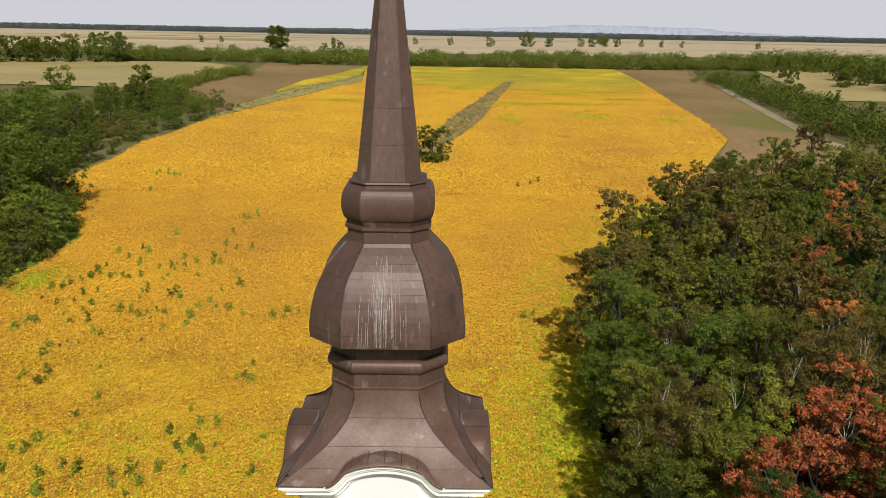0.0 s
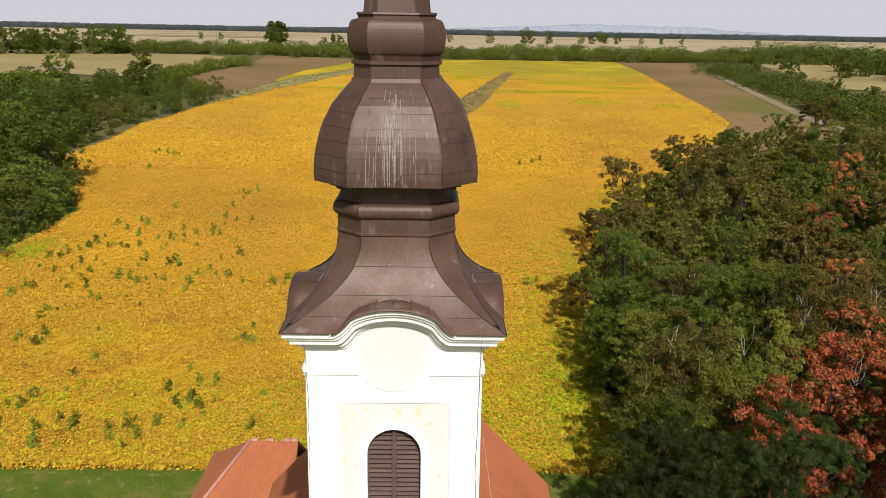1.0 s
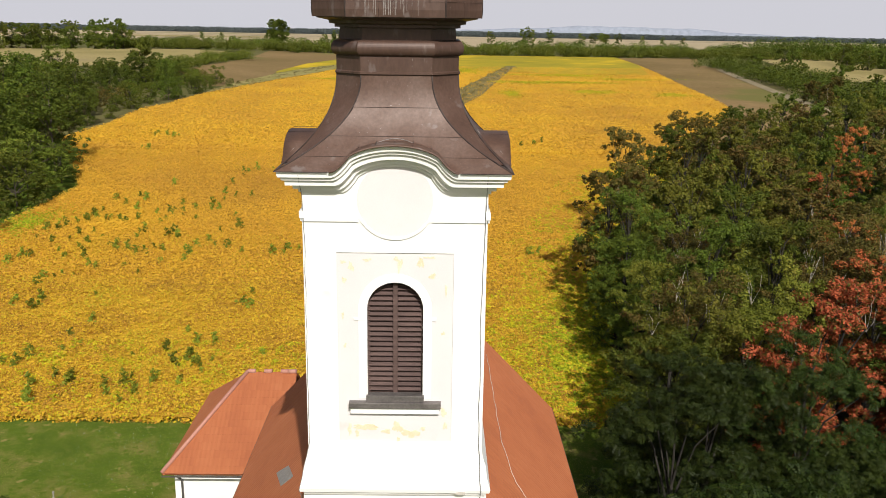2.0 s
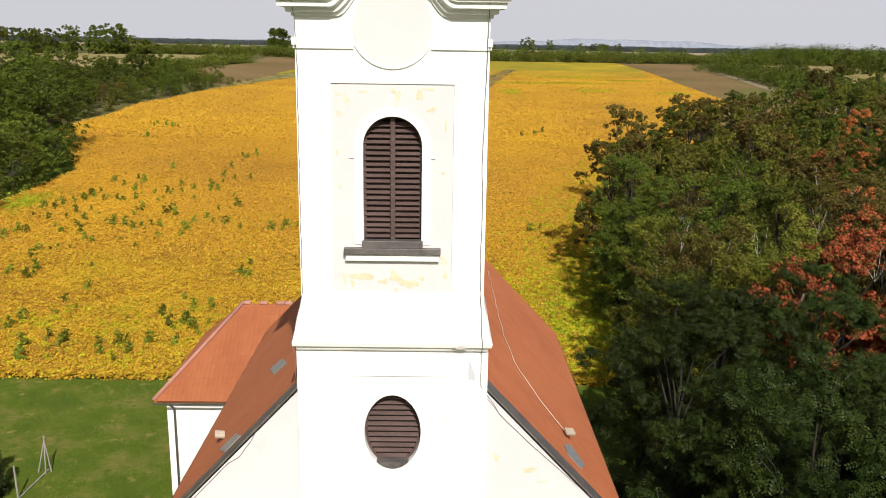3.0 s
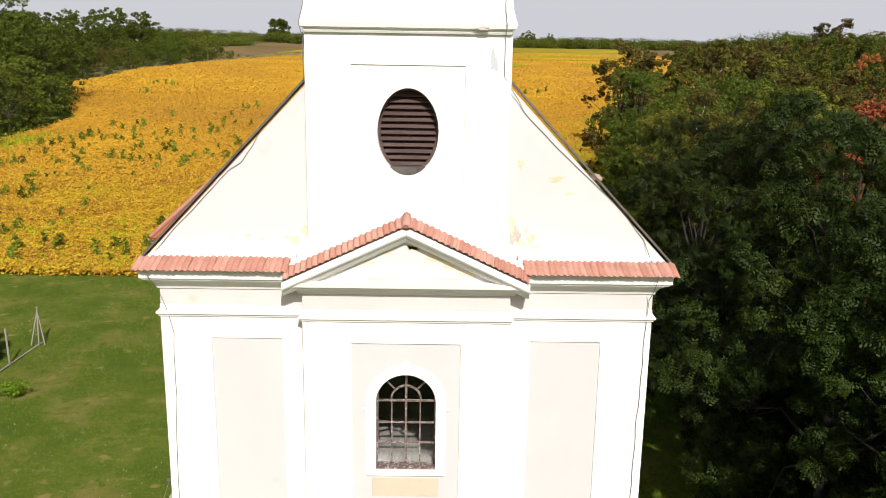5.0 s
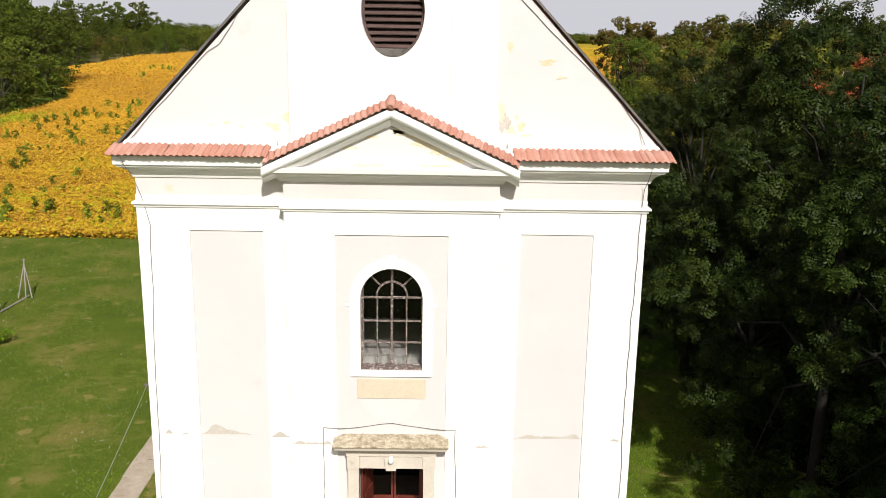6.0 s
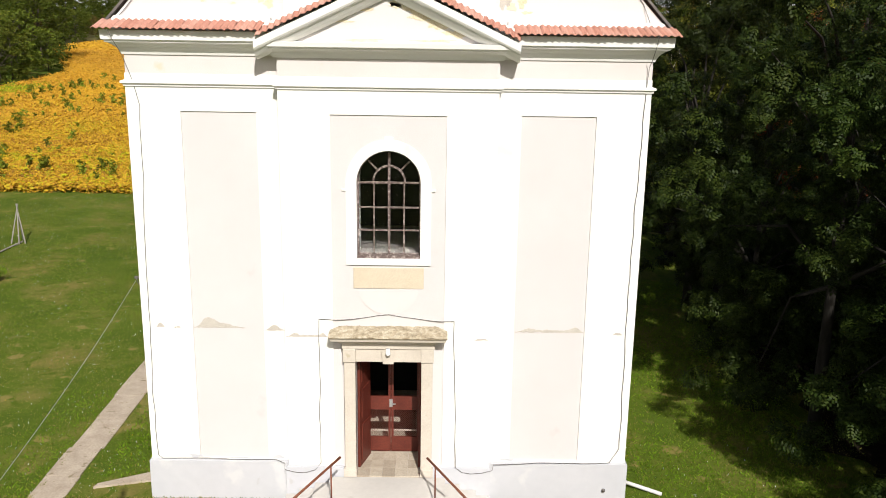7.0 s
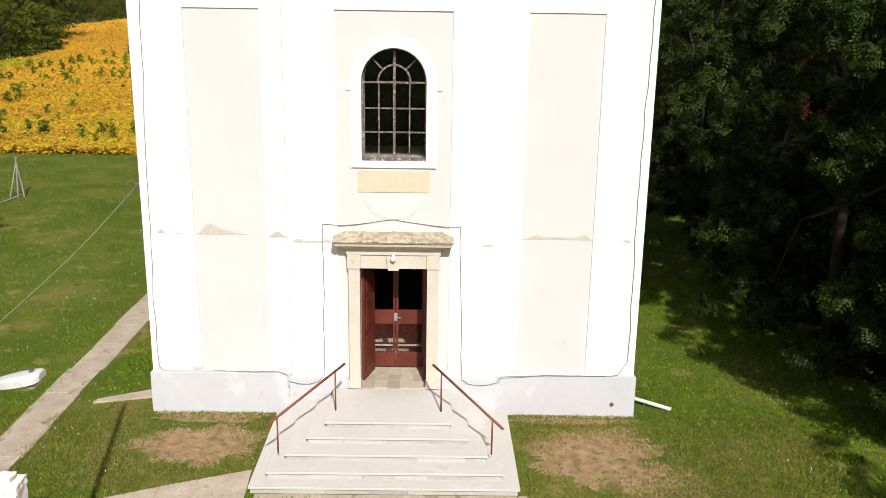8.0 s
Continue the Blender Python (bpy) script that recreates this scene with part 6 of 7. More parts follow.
# ---- grass ----
def tufts(name, regions, mat, size, seed, label, tall=1.0, bare=False):
    """Grass blades in patches of ground: regions of (x0, x1, y0, y1, count)."""
    rng = np.random.default_rng(seed)
    xs, ys = [], []
    for x0, x1, y0, y1, c in regions:
        xs.append(rng.uniform(x0, x1, c))
        ys.append(rng.uniform(y0, y1, c))
    X, Y = np.concatenate(xs), np.concatenate(ys)
    patchy = np.sin(X * 0.9 + 1.7 * np.sin(Y * 0.35)) * np.sin(Y * 0.7 + X * 0.2)
    ok = (patchy + rng.uniform(-1, 1.2, len(X)) > -0.4) & ~((abs(X) < 5.35) & (Y > 0.2) & (Y < 23)) & ~((abs(X) < 2.6) & (Y > -3.3) & (Y < 0.3)) & ~((X < -7.30 + 0.08 * np.sin(Y * 5)) & (X > -7.93 + 0.07 * np.sin(Y * 4.1)) & (Y > -2.5) & (Y < 15.5)) & (bare | (((X + 3.9) / 1.25) ** 2 + ((Y + 1.3) / 0.95) ** 2 > rng.uniform(0.1, 1.2, len(X)))) & (bare | (((X - 4.25) / 1.75) ** 2 + ((Y + 1.75) / 1.35) ** 2 > rng.uniform(0.1, 1.3, len(X)))) & ~((X < -5) & (X > -10.2) & (Y > 15.6) & (Y < 23.3)) & ~((X > -5.8) & (X < -2.5) & (Y < -2.42 + 0.45 * (X + 2.77)))
    X, Y = X[ok], Y[ok]
    n = len(X)
    base = np.stack([X, Y, height(X, Y) - 0.01], 1)
    a = rng.uniform(0, math.tau, n)
    t = np.stack([np.cos(a), np.sin(a), np.zeros(n)], 1)
    h = (size * rng.uniform(0.5, 1.5, n))[:, None]
    lean = np.stack([rng.normal(size=n) * 0.6, rng.normal(size=n) * 0.6, np.ones(n) * tall], 1)
    tip = base + lean * h
    mid = base + lean * h * 0.5
    w = t * h * 0.15
    v = np.stack([base - w * 0.6, mid - w + [0, 0, 0.003], tip, mid + w], 1).reshape(-1, 3)
    f = np.arange(4 * n).reshape(n, 4)
    tagged(link_mesh(name, cloud_mesh(name, v, f, mat), mat), label, "grass", "", "stuff")


tufts("lawn_grass", [(-24, -5.3, 0, 34.6, 160000), (-12, -2.5, -6, 0.2, 120000), (2.4, 9, -6, 0.2, 100000), (5.3, 12, 0, 34, 80000)], M_BLADE, 0.050, 301, "short mown lawn grass")
tufts("lush_weeds", [(5.4, 11, -1, 18, 34000), (4.5, 12, -6, 0, 12000), (-6.9, -5.3, 1, 7, 3500), (-9.5, -8.0, -3, 6, 2500), (-20, -9, 10, 34, 7000), (-2.6, -1.2, -3.85, -3.34, 260), (0.8, 2.7, -3.8, -3.34, 240), (2.45, 2.75, -3.3, -0.2, 260)], M_LUSH, 0.085, 302, "broad-leaved green weeds in the lawn", 0.6)
tufts("dead_grass", [(-6.0, -2.5, -3.0, -0.1, 46000), (2.5, 7.4, -5.0, 0.0, 80000), (-14, -8.5, 3, 19, 9000), (-20, -13, 8, 24, 3000), (-9, -5.6, -4, 9, 4000)], M_HAY, 0.042, 303, "dry straw-coloured grass", 0.45, bare=True)
tufts("clover_flowers", [(-12, -2.6, -4, 8, 1300), (2.6, 9, -5, 3, 380), (-22, -9, 8, 34, 2600)], M_LAMPWHITE, 0.034, 304, "tiny white clover flowers in the lawn", 1.5)


def ragged_patch(name, cx, cy, rx, ry, seed, mat, label, category, lift=0.006):
    rng = random.Random(seed)
    ph = [rng.uniform(0, 6.28) for _ in range(4)]
    bm = bmesh.new()
    vs = []
    for i in range(220):
        a = math.tau * i / 220
        r = 1 + 0.12 * math.sin(2 * a + ph[0]) + 0.10 * math.sin(3 * a + ph[1]) + 0.09 * math.sin(7 * a + ph[2]) + rng.uniform(-0.16, 0.13)
        x, y = cx + rx * r * math.cos(a), cy + ry * r * math.sin(a)
        vs.append(bm.verts.new((x, y, height1(x, y) + lift)))
    bm.faces.new(vs)
    tagged(part(name, bm, mat), label, category, "", "structure")


ragged_patch("dry_patch", -3.9, -1.3, 1.2, 0.92, 1, M_DRY, "bare dry patch of turf before the plinth", "ground")
ragged_patch("dry_patch", 4.1, -1.6, 1.35, 1.12, 2, M_DRY, "bare dry patch of turf before the plinth", "ground")
ragged_patch("dry_patch", 5.3, -2.7, 0.9, 0.75, 3, M_DRY, "bare dry patch of turf", "ground", 0.011)

ragged_patch("dry_strip", -3.9, -0.12, 1.35, 0.20, 6, M_DRY, "dry crumbly earth along the plinth", "ground", 0.016)
ragged_patch("dry_strip", 3.85, -0.10, 1.35, 0.17, 7, M_DRY, "dry crumbly earth along the plinth", "ground", 0.016)
tufts("dandelion_flowers", [(-12, -2.6, -4, 8, 420), (-22, -9, 8, 34, 500), (2.6, 8, -5, 3, 120)], M_SOY, 0.030, 305, "tiny yellow flowers in the lawn", 1.5)
# crumbs of fallen plaster along the plinth
rng = np.random.default_rng(77)
v, f = [], []
for i in range(420):
    x = rng.choice((-1, 1)) * rng.uniform(2.7, 5.3)
    yy = 0.20 - abs(rng.normal()) * 0.07 - 0.01
    r = rng.uniform(0.006, 0.020)
    k = len(v)
    v += [(x + r * rng.uniform(0.6, 1.3) * a, yy + r * rng.uniform(0.6, 1.3) * b_, 0.012 + r * c * rng.uniform(0.4, 1.0)) for a, b_, c in ((-1, -1, 0), (1, -1, 0), (1, 1, 0), (-1, 1, 0), (-0.6, -0.6, 1), (0.6, -0.6, 1), (0.6, 0.6, 1), (-0.6, 0.6, 1))]
    f += [(k + a, k + b_, k + c, k + d) for a, b_, c, d in ((0, 1, 5, 4), (1, 2, 6, 5), (2, 3, 7, 6), (3, 0, 4, 7), (4, 5, 6, 7))]
tagged(link_mesh("plaster_crumbs", cloud_mesh("plaster_crumbs", np.array(v), np.array(f), M_CONCRETE), M_CONCRETE), "crumbs of fallen plaster along the plinth", "rubble", "", "stuff")

# ---- paths ----
path = thing("garden_path", "narrow worn concrete path beside the church", "path")
rp = random.Random(4)
y = -3.4
while y < 15.0:
    ln = rp.uniform(1.35, 1.75)
    bm = bmesh.new()
    box(bm, -8.02 + rp.uniform(-0.05, 0.03), -7.24 + rp.uniform(-0.04, 0.05), y, y + ln - 0.015, -0.08, 0.022 + rp.uniform(0, 0.008), bevel=0.006)
    part("slab", bm, M_CONCRETE, path)
    y += ln
apron = thing("paved_forecourt", "worn pale concrete paving leading to the steps", "paving")
part("slab", slab([(-5.9, -3.80), (-4.2, -3.02), (-4.2, -7.5), (-6.6, -7.5)], [], -0.08, 0.02, axis="z"), M_CONCRETE, apron)
part("slab", slab([(-4.19, -3.01), (-2.62, -2.36), (-2.56, -3.3), (-2.4, -7.5), (-4.19, -7.5)], [], -0.08, 0.022, axis="z"), M_CONCRETE, apron)
part("slab", slab([(-2.39, -3.235), (2.6, -3.235), (2.6, -7.5), (-2.39, -7.5)], [], -0.08, 0.018, axis="z"), M_CONCRETE, apron)
gutter = thing("splash_slab", "grey concrete gutter slab at the church's corner", "paving")
part("slab", slab([(-6.75, 0.55), (-5.35, 0.95), (-5.35, 1.30), (-5.70, 1.25), (-6.70, 0.72)], [], -0.05, 0.05, axis="z"), M_CONCRETE, gutter)

# ---- eaves tiles over the cornice and the pediment ----
def tile_mesh(width, length):
    """A pantile: a wave across, thickness, running back along +y from its front edge at the origin."""
    bm = bmesh.new()
    n = 8
    top, low = [], []
    for j in (0, 1):
        rt, rl = [], []
        for i in range(n + 1):
            u = i / n
            z = 0.017 * math.sin(math.tau * u - 0.6)
            rt.append(bm.verts.new(((u - 0.5) * width * 1.04, j * length, z + 0.018)))
            rl.append(bm.verts.new(((u - 0.5) * width * 1.04, j * length, z)))
        top.append(rt)
        low.append(rl)
    for i in range(n):
        bm.faces.new((top[0][i], top[0][i + 1], top[1][i + 1], top[1][i]))
        bm.faces.new((low[0][i + 1], low[0][i], low[1][i], low[1][i + 1]))
        bm.faces.new((low[0][i], low[0][i + 1], top[0][i + 1], top[0][i]))
    me = bpy.data.meshes.new("tile")
    bmesh.ops.recalc_face_normals(bm, faces=bm.faces[:])
    bm.to_mesh(me)
    bm.free()
    me.materials.append(M_OLDTILE)
    me.polygons.foreach_set("use_smooth", [True] * len(me.polygons))
    return me


TILE = tile_mesh(0.128, 0.62)
SHORT_TILE = tile_mesh(0.128, 0.46)
rt = random.Random(3)


def tile_row(name, start, step, count, pitch, roll, label, mesh):
    row = thing(name, "", "")
    row.parent = church
    tagged(row, label)
    for i in range(count):
        p = Vector(start) + Vector(step) * i
        ob = link_mesh("tile", mesh, None, row)
        ob.matrix_basis = Matrix.Translation(p + Vector((0, rt.uniform(-0.012, 0.012), rt.uniform(-0.004, 0.004)))) @ Matrix.Rotation(roll, 4, "Y") @ Matrix.Rotation(radians(pitch) + rt.uniform(-0.012, 0.012), 4, "X") @ Matrix.Rotation(rt.uniform(-0.02, 0.02), 4, "Z")
    return row


tile_row("eaves_tiles", (-5.60, -0.22, 10.212), (0.128, 0, 0), 25, 14, 0, "row of faded terracotta pantiles over the cornice", TILE)
tile_row("eaves_tiles", (2.52, -0.22, 10.212), (0.128, 0, 0), 25, 14, 0, "row of faded terracotta pantiles over the cornice", TILE)
rise = (11.19 - 10.02) / 2.52
tile_row("pediment_tiles", (-2.46, -0.41, 10.125), (0.122, 0, 0.122 * rise), 21, 14, -math.atan(rise), "sloping row of faded pantiles on the pediment", SHORT_TILE)
tile_row("pediment_tiles", (2.46, -0.41, 10.125), (-0.122, 0, 0.122 * rise), 21, 14, math.atan(rise), "sloping row of faded pantiles on the pediment", SHORT_TILE)
bm = bmesh.new()
tube(bm, [(0, -0.40, 11.25), (0, 0.12, 11.38)], 0.09, 10)
part("ridge_tile", bm, M_OLDTILE, church, "half-round ridge tile on the pediment", True)
# mortar fillets behind the tiles
for s in (-1, 1):
    part("mortar_fillet", slab([(s * 5.55, 10.30), (s * 2.35, 10.30), (s * 2.35, 10.45), (s * 5.42, 10.45)], [], 0.38, 0.565), M_WHITE, church)
    part("mortar_fillet", slab([(s * 2.45, 10.16), (0, 11.32), (0, 11.47), (s * 2.45, 10.31)], [], 0.06, 0.422), M_WHITE, church)

# ridge tiles, vents and small metal on the roofs
bm = bmesh.new()
tube(bm, [(-7.5, ym, SRZ + 0.03), (ox0, oy0, SEZ + 0.03)], 0.085, 8)
part("hip_tiles", bm, M_OLDTILE, wing, smooth=True)
for i in range(6):
    if i in (1, 3):
        continue
    bm = bmesh.new()
    tube(bm, [(-7.5 + 0.37 * i, ym, SRZ + 0.03), (-7.5 + 0.37 * i + 0.35, ym, SRZ + 0.03)], 0.10, 8)
    part("ridge_tile", bm, M_OLDTILE, wing, smooth=True)
bm = bmesh.new()
sweep([(0.0, 0.0), (0.10, 0.0), (0.12, 0.07), (0.10, 0.07), (0.09, 0.02), (0.0, 0.02)], [(ox0, oy0 + 0.02), (-5.4, oy0 + 0.02)], bm=bm)
g = part("gutter", bm, M_LEAD, wing, "dark metal eaves gutter")
g.location.z = SEZ - 0.14
bm = bmesh.new()
tube(bm, [(SX0 + 0.25, oy0 - 0.03, SEZ - 0.12), (SX0 + 0.32, SY0 - 0.06, SEZ - 0.5), (SX0 + 0.32, SY0 - 0.06, 0.1)], 0.05, 8)
part("downpipe", bm, M_LEAD, wing, "dark metal downpipe", True)
part("small_window", boxed(-7.35, -6.75, SY0 - 0.02, SY0 + 0.05, 5.2, 6.1), M_FRAME, wing)
for x, y in ((4.46, 3.45), (-4.64, 3.48)):
    z = EZ + (EX - abs(x)) * (RZ - EZ) / EX
    vent = thing("roof_lamp", "", "")
    vent.parent = church
    tagged(vent, "small floodlight on a stalk on the roof slope")
    bm = bmesh.new()
    tube(bm, [(x, y, z - 0.05), (x, y, z + 0.2)], 0.022, 6)
    part("stalk", bm, M_RAIL, vent)
    bm = bmesh.new()
    box(bm, -0.13, 0.13, -0.11, 0.11, -0.045, 0.045, bevel=0.025)
    bmesh.ops.rotate(bm, verts=bm.verts[:], matrix=Euler((0.35, 0.2, 0.3)).to_matrix())
    bmesh.ops.translate(bm, verts=bm.verts[:], vec=(x, y - 0.03, z + 0.23))
    part("head", bm, M_CONCRETE, vent, "beige lamp head")


def on_roof(x, y, lift):
    return (x, y, EZ + (EX - abs(x)) * (RZ - EZ) / EX + lift)


for pts in (((4.19, 2.55), (4.44, 3.0), (4.74, 2.6), (4.54, 1.95), (4.20, 2.06)), ((-3.9, 6.6), (-3.45, 6.2), (-3.1, 4.9), (-3.5, 5.1)), ((-4.45, 2.6), (-4.0, 2.55), (-3.7, 1.75), (-4.1, 1.75))):
    bm = bmesh.new()
    lo = [bm.verts.new(on_roof(x, y, 0.01)) for x, y in pts]
    hi = [bm.verts.new(on_roof(x, y, 0.035)) for x, y in pts]
    bm.faces.new(hi)
    for i in range(len(lo)):
        bm.faces.new((lo[i], lo[(i + 1) % len(lo)], hi[(i + 1) % len(lo)], hi[i]))
    part("metal_patch", bm, M_STEEL, church, "grey metal sheet laid on the roof")
cable("roof_cable", [on_roof(2.85, 13.7, 0.03), on_roof(2.92, 9.5, 0.03), on_roof(2.94, 6.8, 0.03), on_roof(3.24, 4.9, 0.03), on_roof(3.85, 4.1, 0.03), on_roof(4.44, 3.5, 0.10)], 0.009, M_STONE, church)
for s in (-1, 1):
    bm = bmesh.new()
    tube(bm, [(s * (EX + 0.005), 1.05, EZ - 0.03), (s * (EX + 0.005), E1, EZ - 0.03)], 0.022, 6)
    part("eaves_edge", bm, M_SEAM, church, "dark metal drip edge along the eaves", True)

# ---- cables on the front ----
cable("cable", [(-5.53, -0.1, 10.22), (-5.35, -0.2, 10.17), (-5.30, -0.14, 10.0), (-5.25, 0.19, 9.7), (-5.12, 0.235, 9.3), (-4.98, 0.235, 8.7), (-5.02, 0.235, 7.0), (-5.08, 0.235, 5.4), (-5.10, 0.235, 3.5), (-5.13, 0.235, 1.7), (-5.10, 0.22, 1.05), (-5.0, 0.19, 0.98), (-4.0, 0.19, 1.0), (-3.0, 0.19, 0.97), (-2.50, 0.19, 0.98), (-2.30, 0.12, 0.93), (-2.27, -0.07, 0.87), (-2.0, -0.065, 0.80), (-1.8, -0.065, 0.80), (-1.60, -0.065, 0.87), (-1.48, -0.02, 1.02), (-1.47, -0.015, 2.6), (-1.46, -0.015, 4.34)], 0.0072, M_CABLE, church, "thin lightning cable run down the plaster")
cable("cable", [(-1.46, -0.015, 4.34), (-1.1, -0.005, 4.32), (-0.5, 0.02, 4.37), (0, 0.02, 4.44), (0.6, 0.02, 4.36), (1.1, -0.005, 4.31), (1.38, -0.015, 4.32)], 0.0072, M_CABLE, church)
cable("cable", [(1.38, -0.015, 4.32), (1.42, -0.015, 2.8), (1.45, -0.02, 1.7), (1.46, -0.06, 0.95), (1.6, -0.065, 0.85), (1.8, -0.065, 0.81), (2.05, -0.065, 0.83), (2.27, -0.07, 0.90), (2.30, 0.12, 0.94), (3.3, 0.19, 0.96), (4.3, 0.19, 0.95), (4.9, 0.20, 0.98), (5.10, 0.23, 1.3), (5.08, 0.235, 3.1), (5.06, 0.235, 5.5), (5.10, 0.235, 7.8), (5.13, 0.235, 9.0), (5.15, 0.19, 9.6), (5.18, -0.12, 9.95), (5.2, -0.22, 10.2), (5.18, 0.40, 10.42)], 0.0072, M_CABLE, church, "thin lightning cable run down the plaster")
cable("cable", [(-5.4, 0.52, 10.40), (-4.91, 0.545, 10.96), (-4.37, 0.545, 11.51), (-3.72, 0.545, 12.2), (-3.46, 0.545, 12.36), (-3.2, 0.545, 12.74), (-3.06, 0.545, 13.0), (-2.56, 0.545, 13.54), (-2.10, 0.36, 14.12), (-2.10, 0.35, 14.9), (-2.16, 0.22, 15.2), (-2.06, 0.34, 15.7), (-1.93, 0.445, 16.3), (-1.93, 0.445, 18.3), (-1.92, 0.445, 20.5), (-1.93, 0.41, 21.5), (-1.95, 0.40, 22.0), (-1.95, 0.02, 22.45)], 0.0072, M_CABLE, church)
cable("cable", [(5.18, 0.45, 10.42), (5.03, 0.545, 10.82), (4.48, 0.545, 11.5), (3.16, 0.545, 12.7), (2.38, 0.545, 13.48), (1.95, 0.41, 14.2), (1.93, 0.405, 14.9), (1.95, 0.22, 15.2), (1.92, 0.34, 15.7), (1.88, 0.445, 16.3), (1.88, 0.445, 18.4), (1.88, 0.445, 20.6), (1.90, 0.41, 21.5), (1.92, 0.40, 22.0), (1.92, 0.02, 22.45)], 0.0072, M_CABLE, church)

# ---- flaking and bared plaster ----
def fallen_plaster(x0, x1, z, humps, y, seed):
    """Where the skim coat has fallen off above a damp line: a straight foot, a ragged top with humps of (x, width, height)."""
    rng = random.Random(seed)
    n = max(8, int((x1 - x0) / 0.035))
    top = []
    for i in range(n + 1):
        x = x0 + (x1 - x0) * i / n
        e = min(1.0, 5.0 * i / n, 5.0 * (n - i) / n)
        h = 0.035 + sum(hh * math.exp(-((x - hx) / hw) ** 2) for hx, hw, hh in humps) + rng.uniform(-0.012, 0.016)
        top.append((x, z + max(0.006, h * e)))
    foot = [(x, z + rng.uniform(-0.010, 0.006)) for x, _ in top[::-1]]
    part("bare_plaster", slab(top + foot, [], y - 0.004, y + 0.01), M_BARE, church)


fallen_plaster(-4.17, -3.08, 4.02, [(-3.85, 0.20, 0.19), (-3.5, 0.15, 0.06)], 0.274, 400)
fallen_plaster(2.69, 4.17, 4.00, [(2.95, 0.2, 0.05), (4.05, 0.13, 0.20), (3.5, 0.3, 0.02)], 0.274, 401)
fallen_plaster(-2.66, -2.22, 3.98, [(-2.45, 0.1, 0.09)], 0.249, 402)
fallen_plaster(-4.96, -4.78, 4.03, [(-4.87, 0.05, 0.05)], 0.249, 403)
fallen_plaster(-4.58, -4.44, 4.02, [], 0.249, 404)
fallen_plaster(4.80, 5.0, 3.97, [], 0.249, 405)
fallen_plaster(-2.16, -1.28, 3.94, [(-2.0, 0.09, 0.06), (-1.35, 0.06, 0.16)], -0.001, 406)
for i, (x, z, w, h_) in enumerate([(-4.28, 1.02, 0.16, 0.035), (-2.45, 1.01, 0.15, 0.03), (-3.3, 0.985, 0.2, 0.02), (2.6, 1.0, 0.14, 0.025)]):
    blotch("damp_stain", x, z, w, h_, 0.249, M_PLINTH, church, 495 + i)
fallen_plaster(1.82, 2.10, 3.90, [], -0.001, 407)
for i, (x, z, w, h_) in enumerate([(-0.70, 16.66, 0.22, 0.07), (-0.52, 16.62, 0.12, 0.05), (0.05, 16.66, 0.09, 0.14), (0.07, 16.28, 0.04, 0.12), (0.35, 16.50, 0.18, 0.10), (1.08, 17.02, 0.06, 0.10), (-1.02, 16.6, 0.05, 0.12), (-0.95, 20.4, 0.05, 0.1), (-1.1, 20.1, 0.04, 0.07), (-1.12, 20.5, 0.05, 0.04), (-0.6, 20.55, 0.07, 0.04), (0.1, 20.45, 0.05, 0.14), (0.02, 20.58, 0.04, 0.06), (0.55, 20.5, 0.06, 0.12), (0.75, 20.62, 0.10, 0.03), (0.8, 20.2, 0.08, 0.05), (-1.14, 19.3, 0.03, 0.06), (1.1, 19.9, 0.03, 0.10), (1.05, 18.9, 0.04, 0.04), (-1.1, 18.6, 0.03, 0.05), (-0.2, 16.55, 0.08, 0.06), (0.62, 16.62, 0.07, 0.04), (-0.85, 16.5, 0.05, 0.07), (1.12, 16.7, 0.04, 0.09)]):
    blotch("ochre_flake", x, z, w, h_, 0.484 - 0.0012 * (i % 3), M_OCHRE, church, 440 + i)
for i, (x, z, w, h_, m) in enumerate([(-2.16, 10.92, 0.06, 0.14, M_OCHRE), (-2.40, 10.72, 0.11, 0.07, M_OCHRE), (2.22, 11.10, 0.06, 0.17, M_OCHRE), (2.29, 10.86, 0.10, 0.20, M_BARE), (2.42, 10.72, 0.07, 0.09, M_OCHRE), (2.72, 10.62, 0.09, 0.03, M_OCHRE), (2.52, 10.98, 0.03, 0.06, M_OCHRE), (-2.55, 10.78, 0.05, 0.05, M_OCHRE), (-3.1, 10.72, 0.05, 0.02, M_OCHRE), (-3.7, 10.75, 0.04, 0.02, M_OCHRE), (3.4, 11.8, 0.10, 0.03, M_OCHRE), (2.62, 10.80, 0.08, 0.10, M_OCHRE), (3.1, 12.1, 0.16, 0.06, M_OCHRE), (2.35, 12.4, 0.05, 0.1, M_OCHRE), (-3.4, 10.8, 0.06, 0.03, M_OCHRE)]):
    blotch("ochre_flake", x, z, w, h_, 0.559 - 0.0012 * (i % 3), m, church, 460 + i)
# ochre stains; the row along the right rake also paints the cornice's shadow
for i, (x, z, w, h_) in enumerate([(0.30, 10.70, 0.22, 0.07), (0.62, 10.53, 0.26, 0.09), (0.98, 10.36, 0.26, 0.08), (1.30, 10.20, 0.22, 0.06), (0.12, 10.74, 0.12, 0.05), (-0.45, 10.62, 0.16, 0.03), (-0.9, 10.40, 0.2, 0.025), (-0.5, 10.05, 0.4, 0.03), (0.9, 10.06, 0.35, 0.025)]):
    blotch("ochre_stain", x, z, w, h_, -0.061 - 0.0012 * (i % 2), M_OCHRE, church, 480 + i)
blotch("ochre_stain", 1.82, 9.45, 0.24, 0.10, 0.011, M_OCHRE, church, 490)
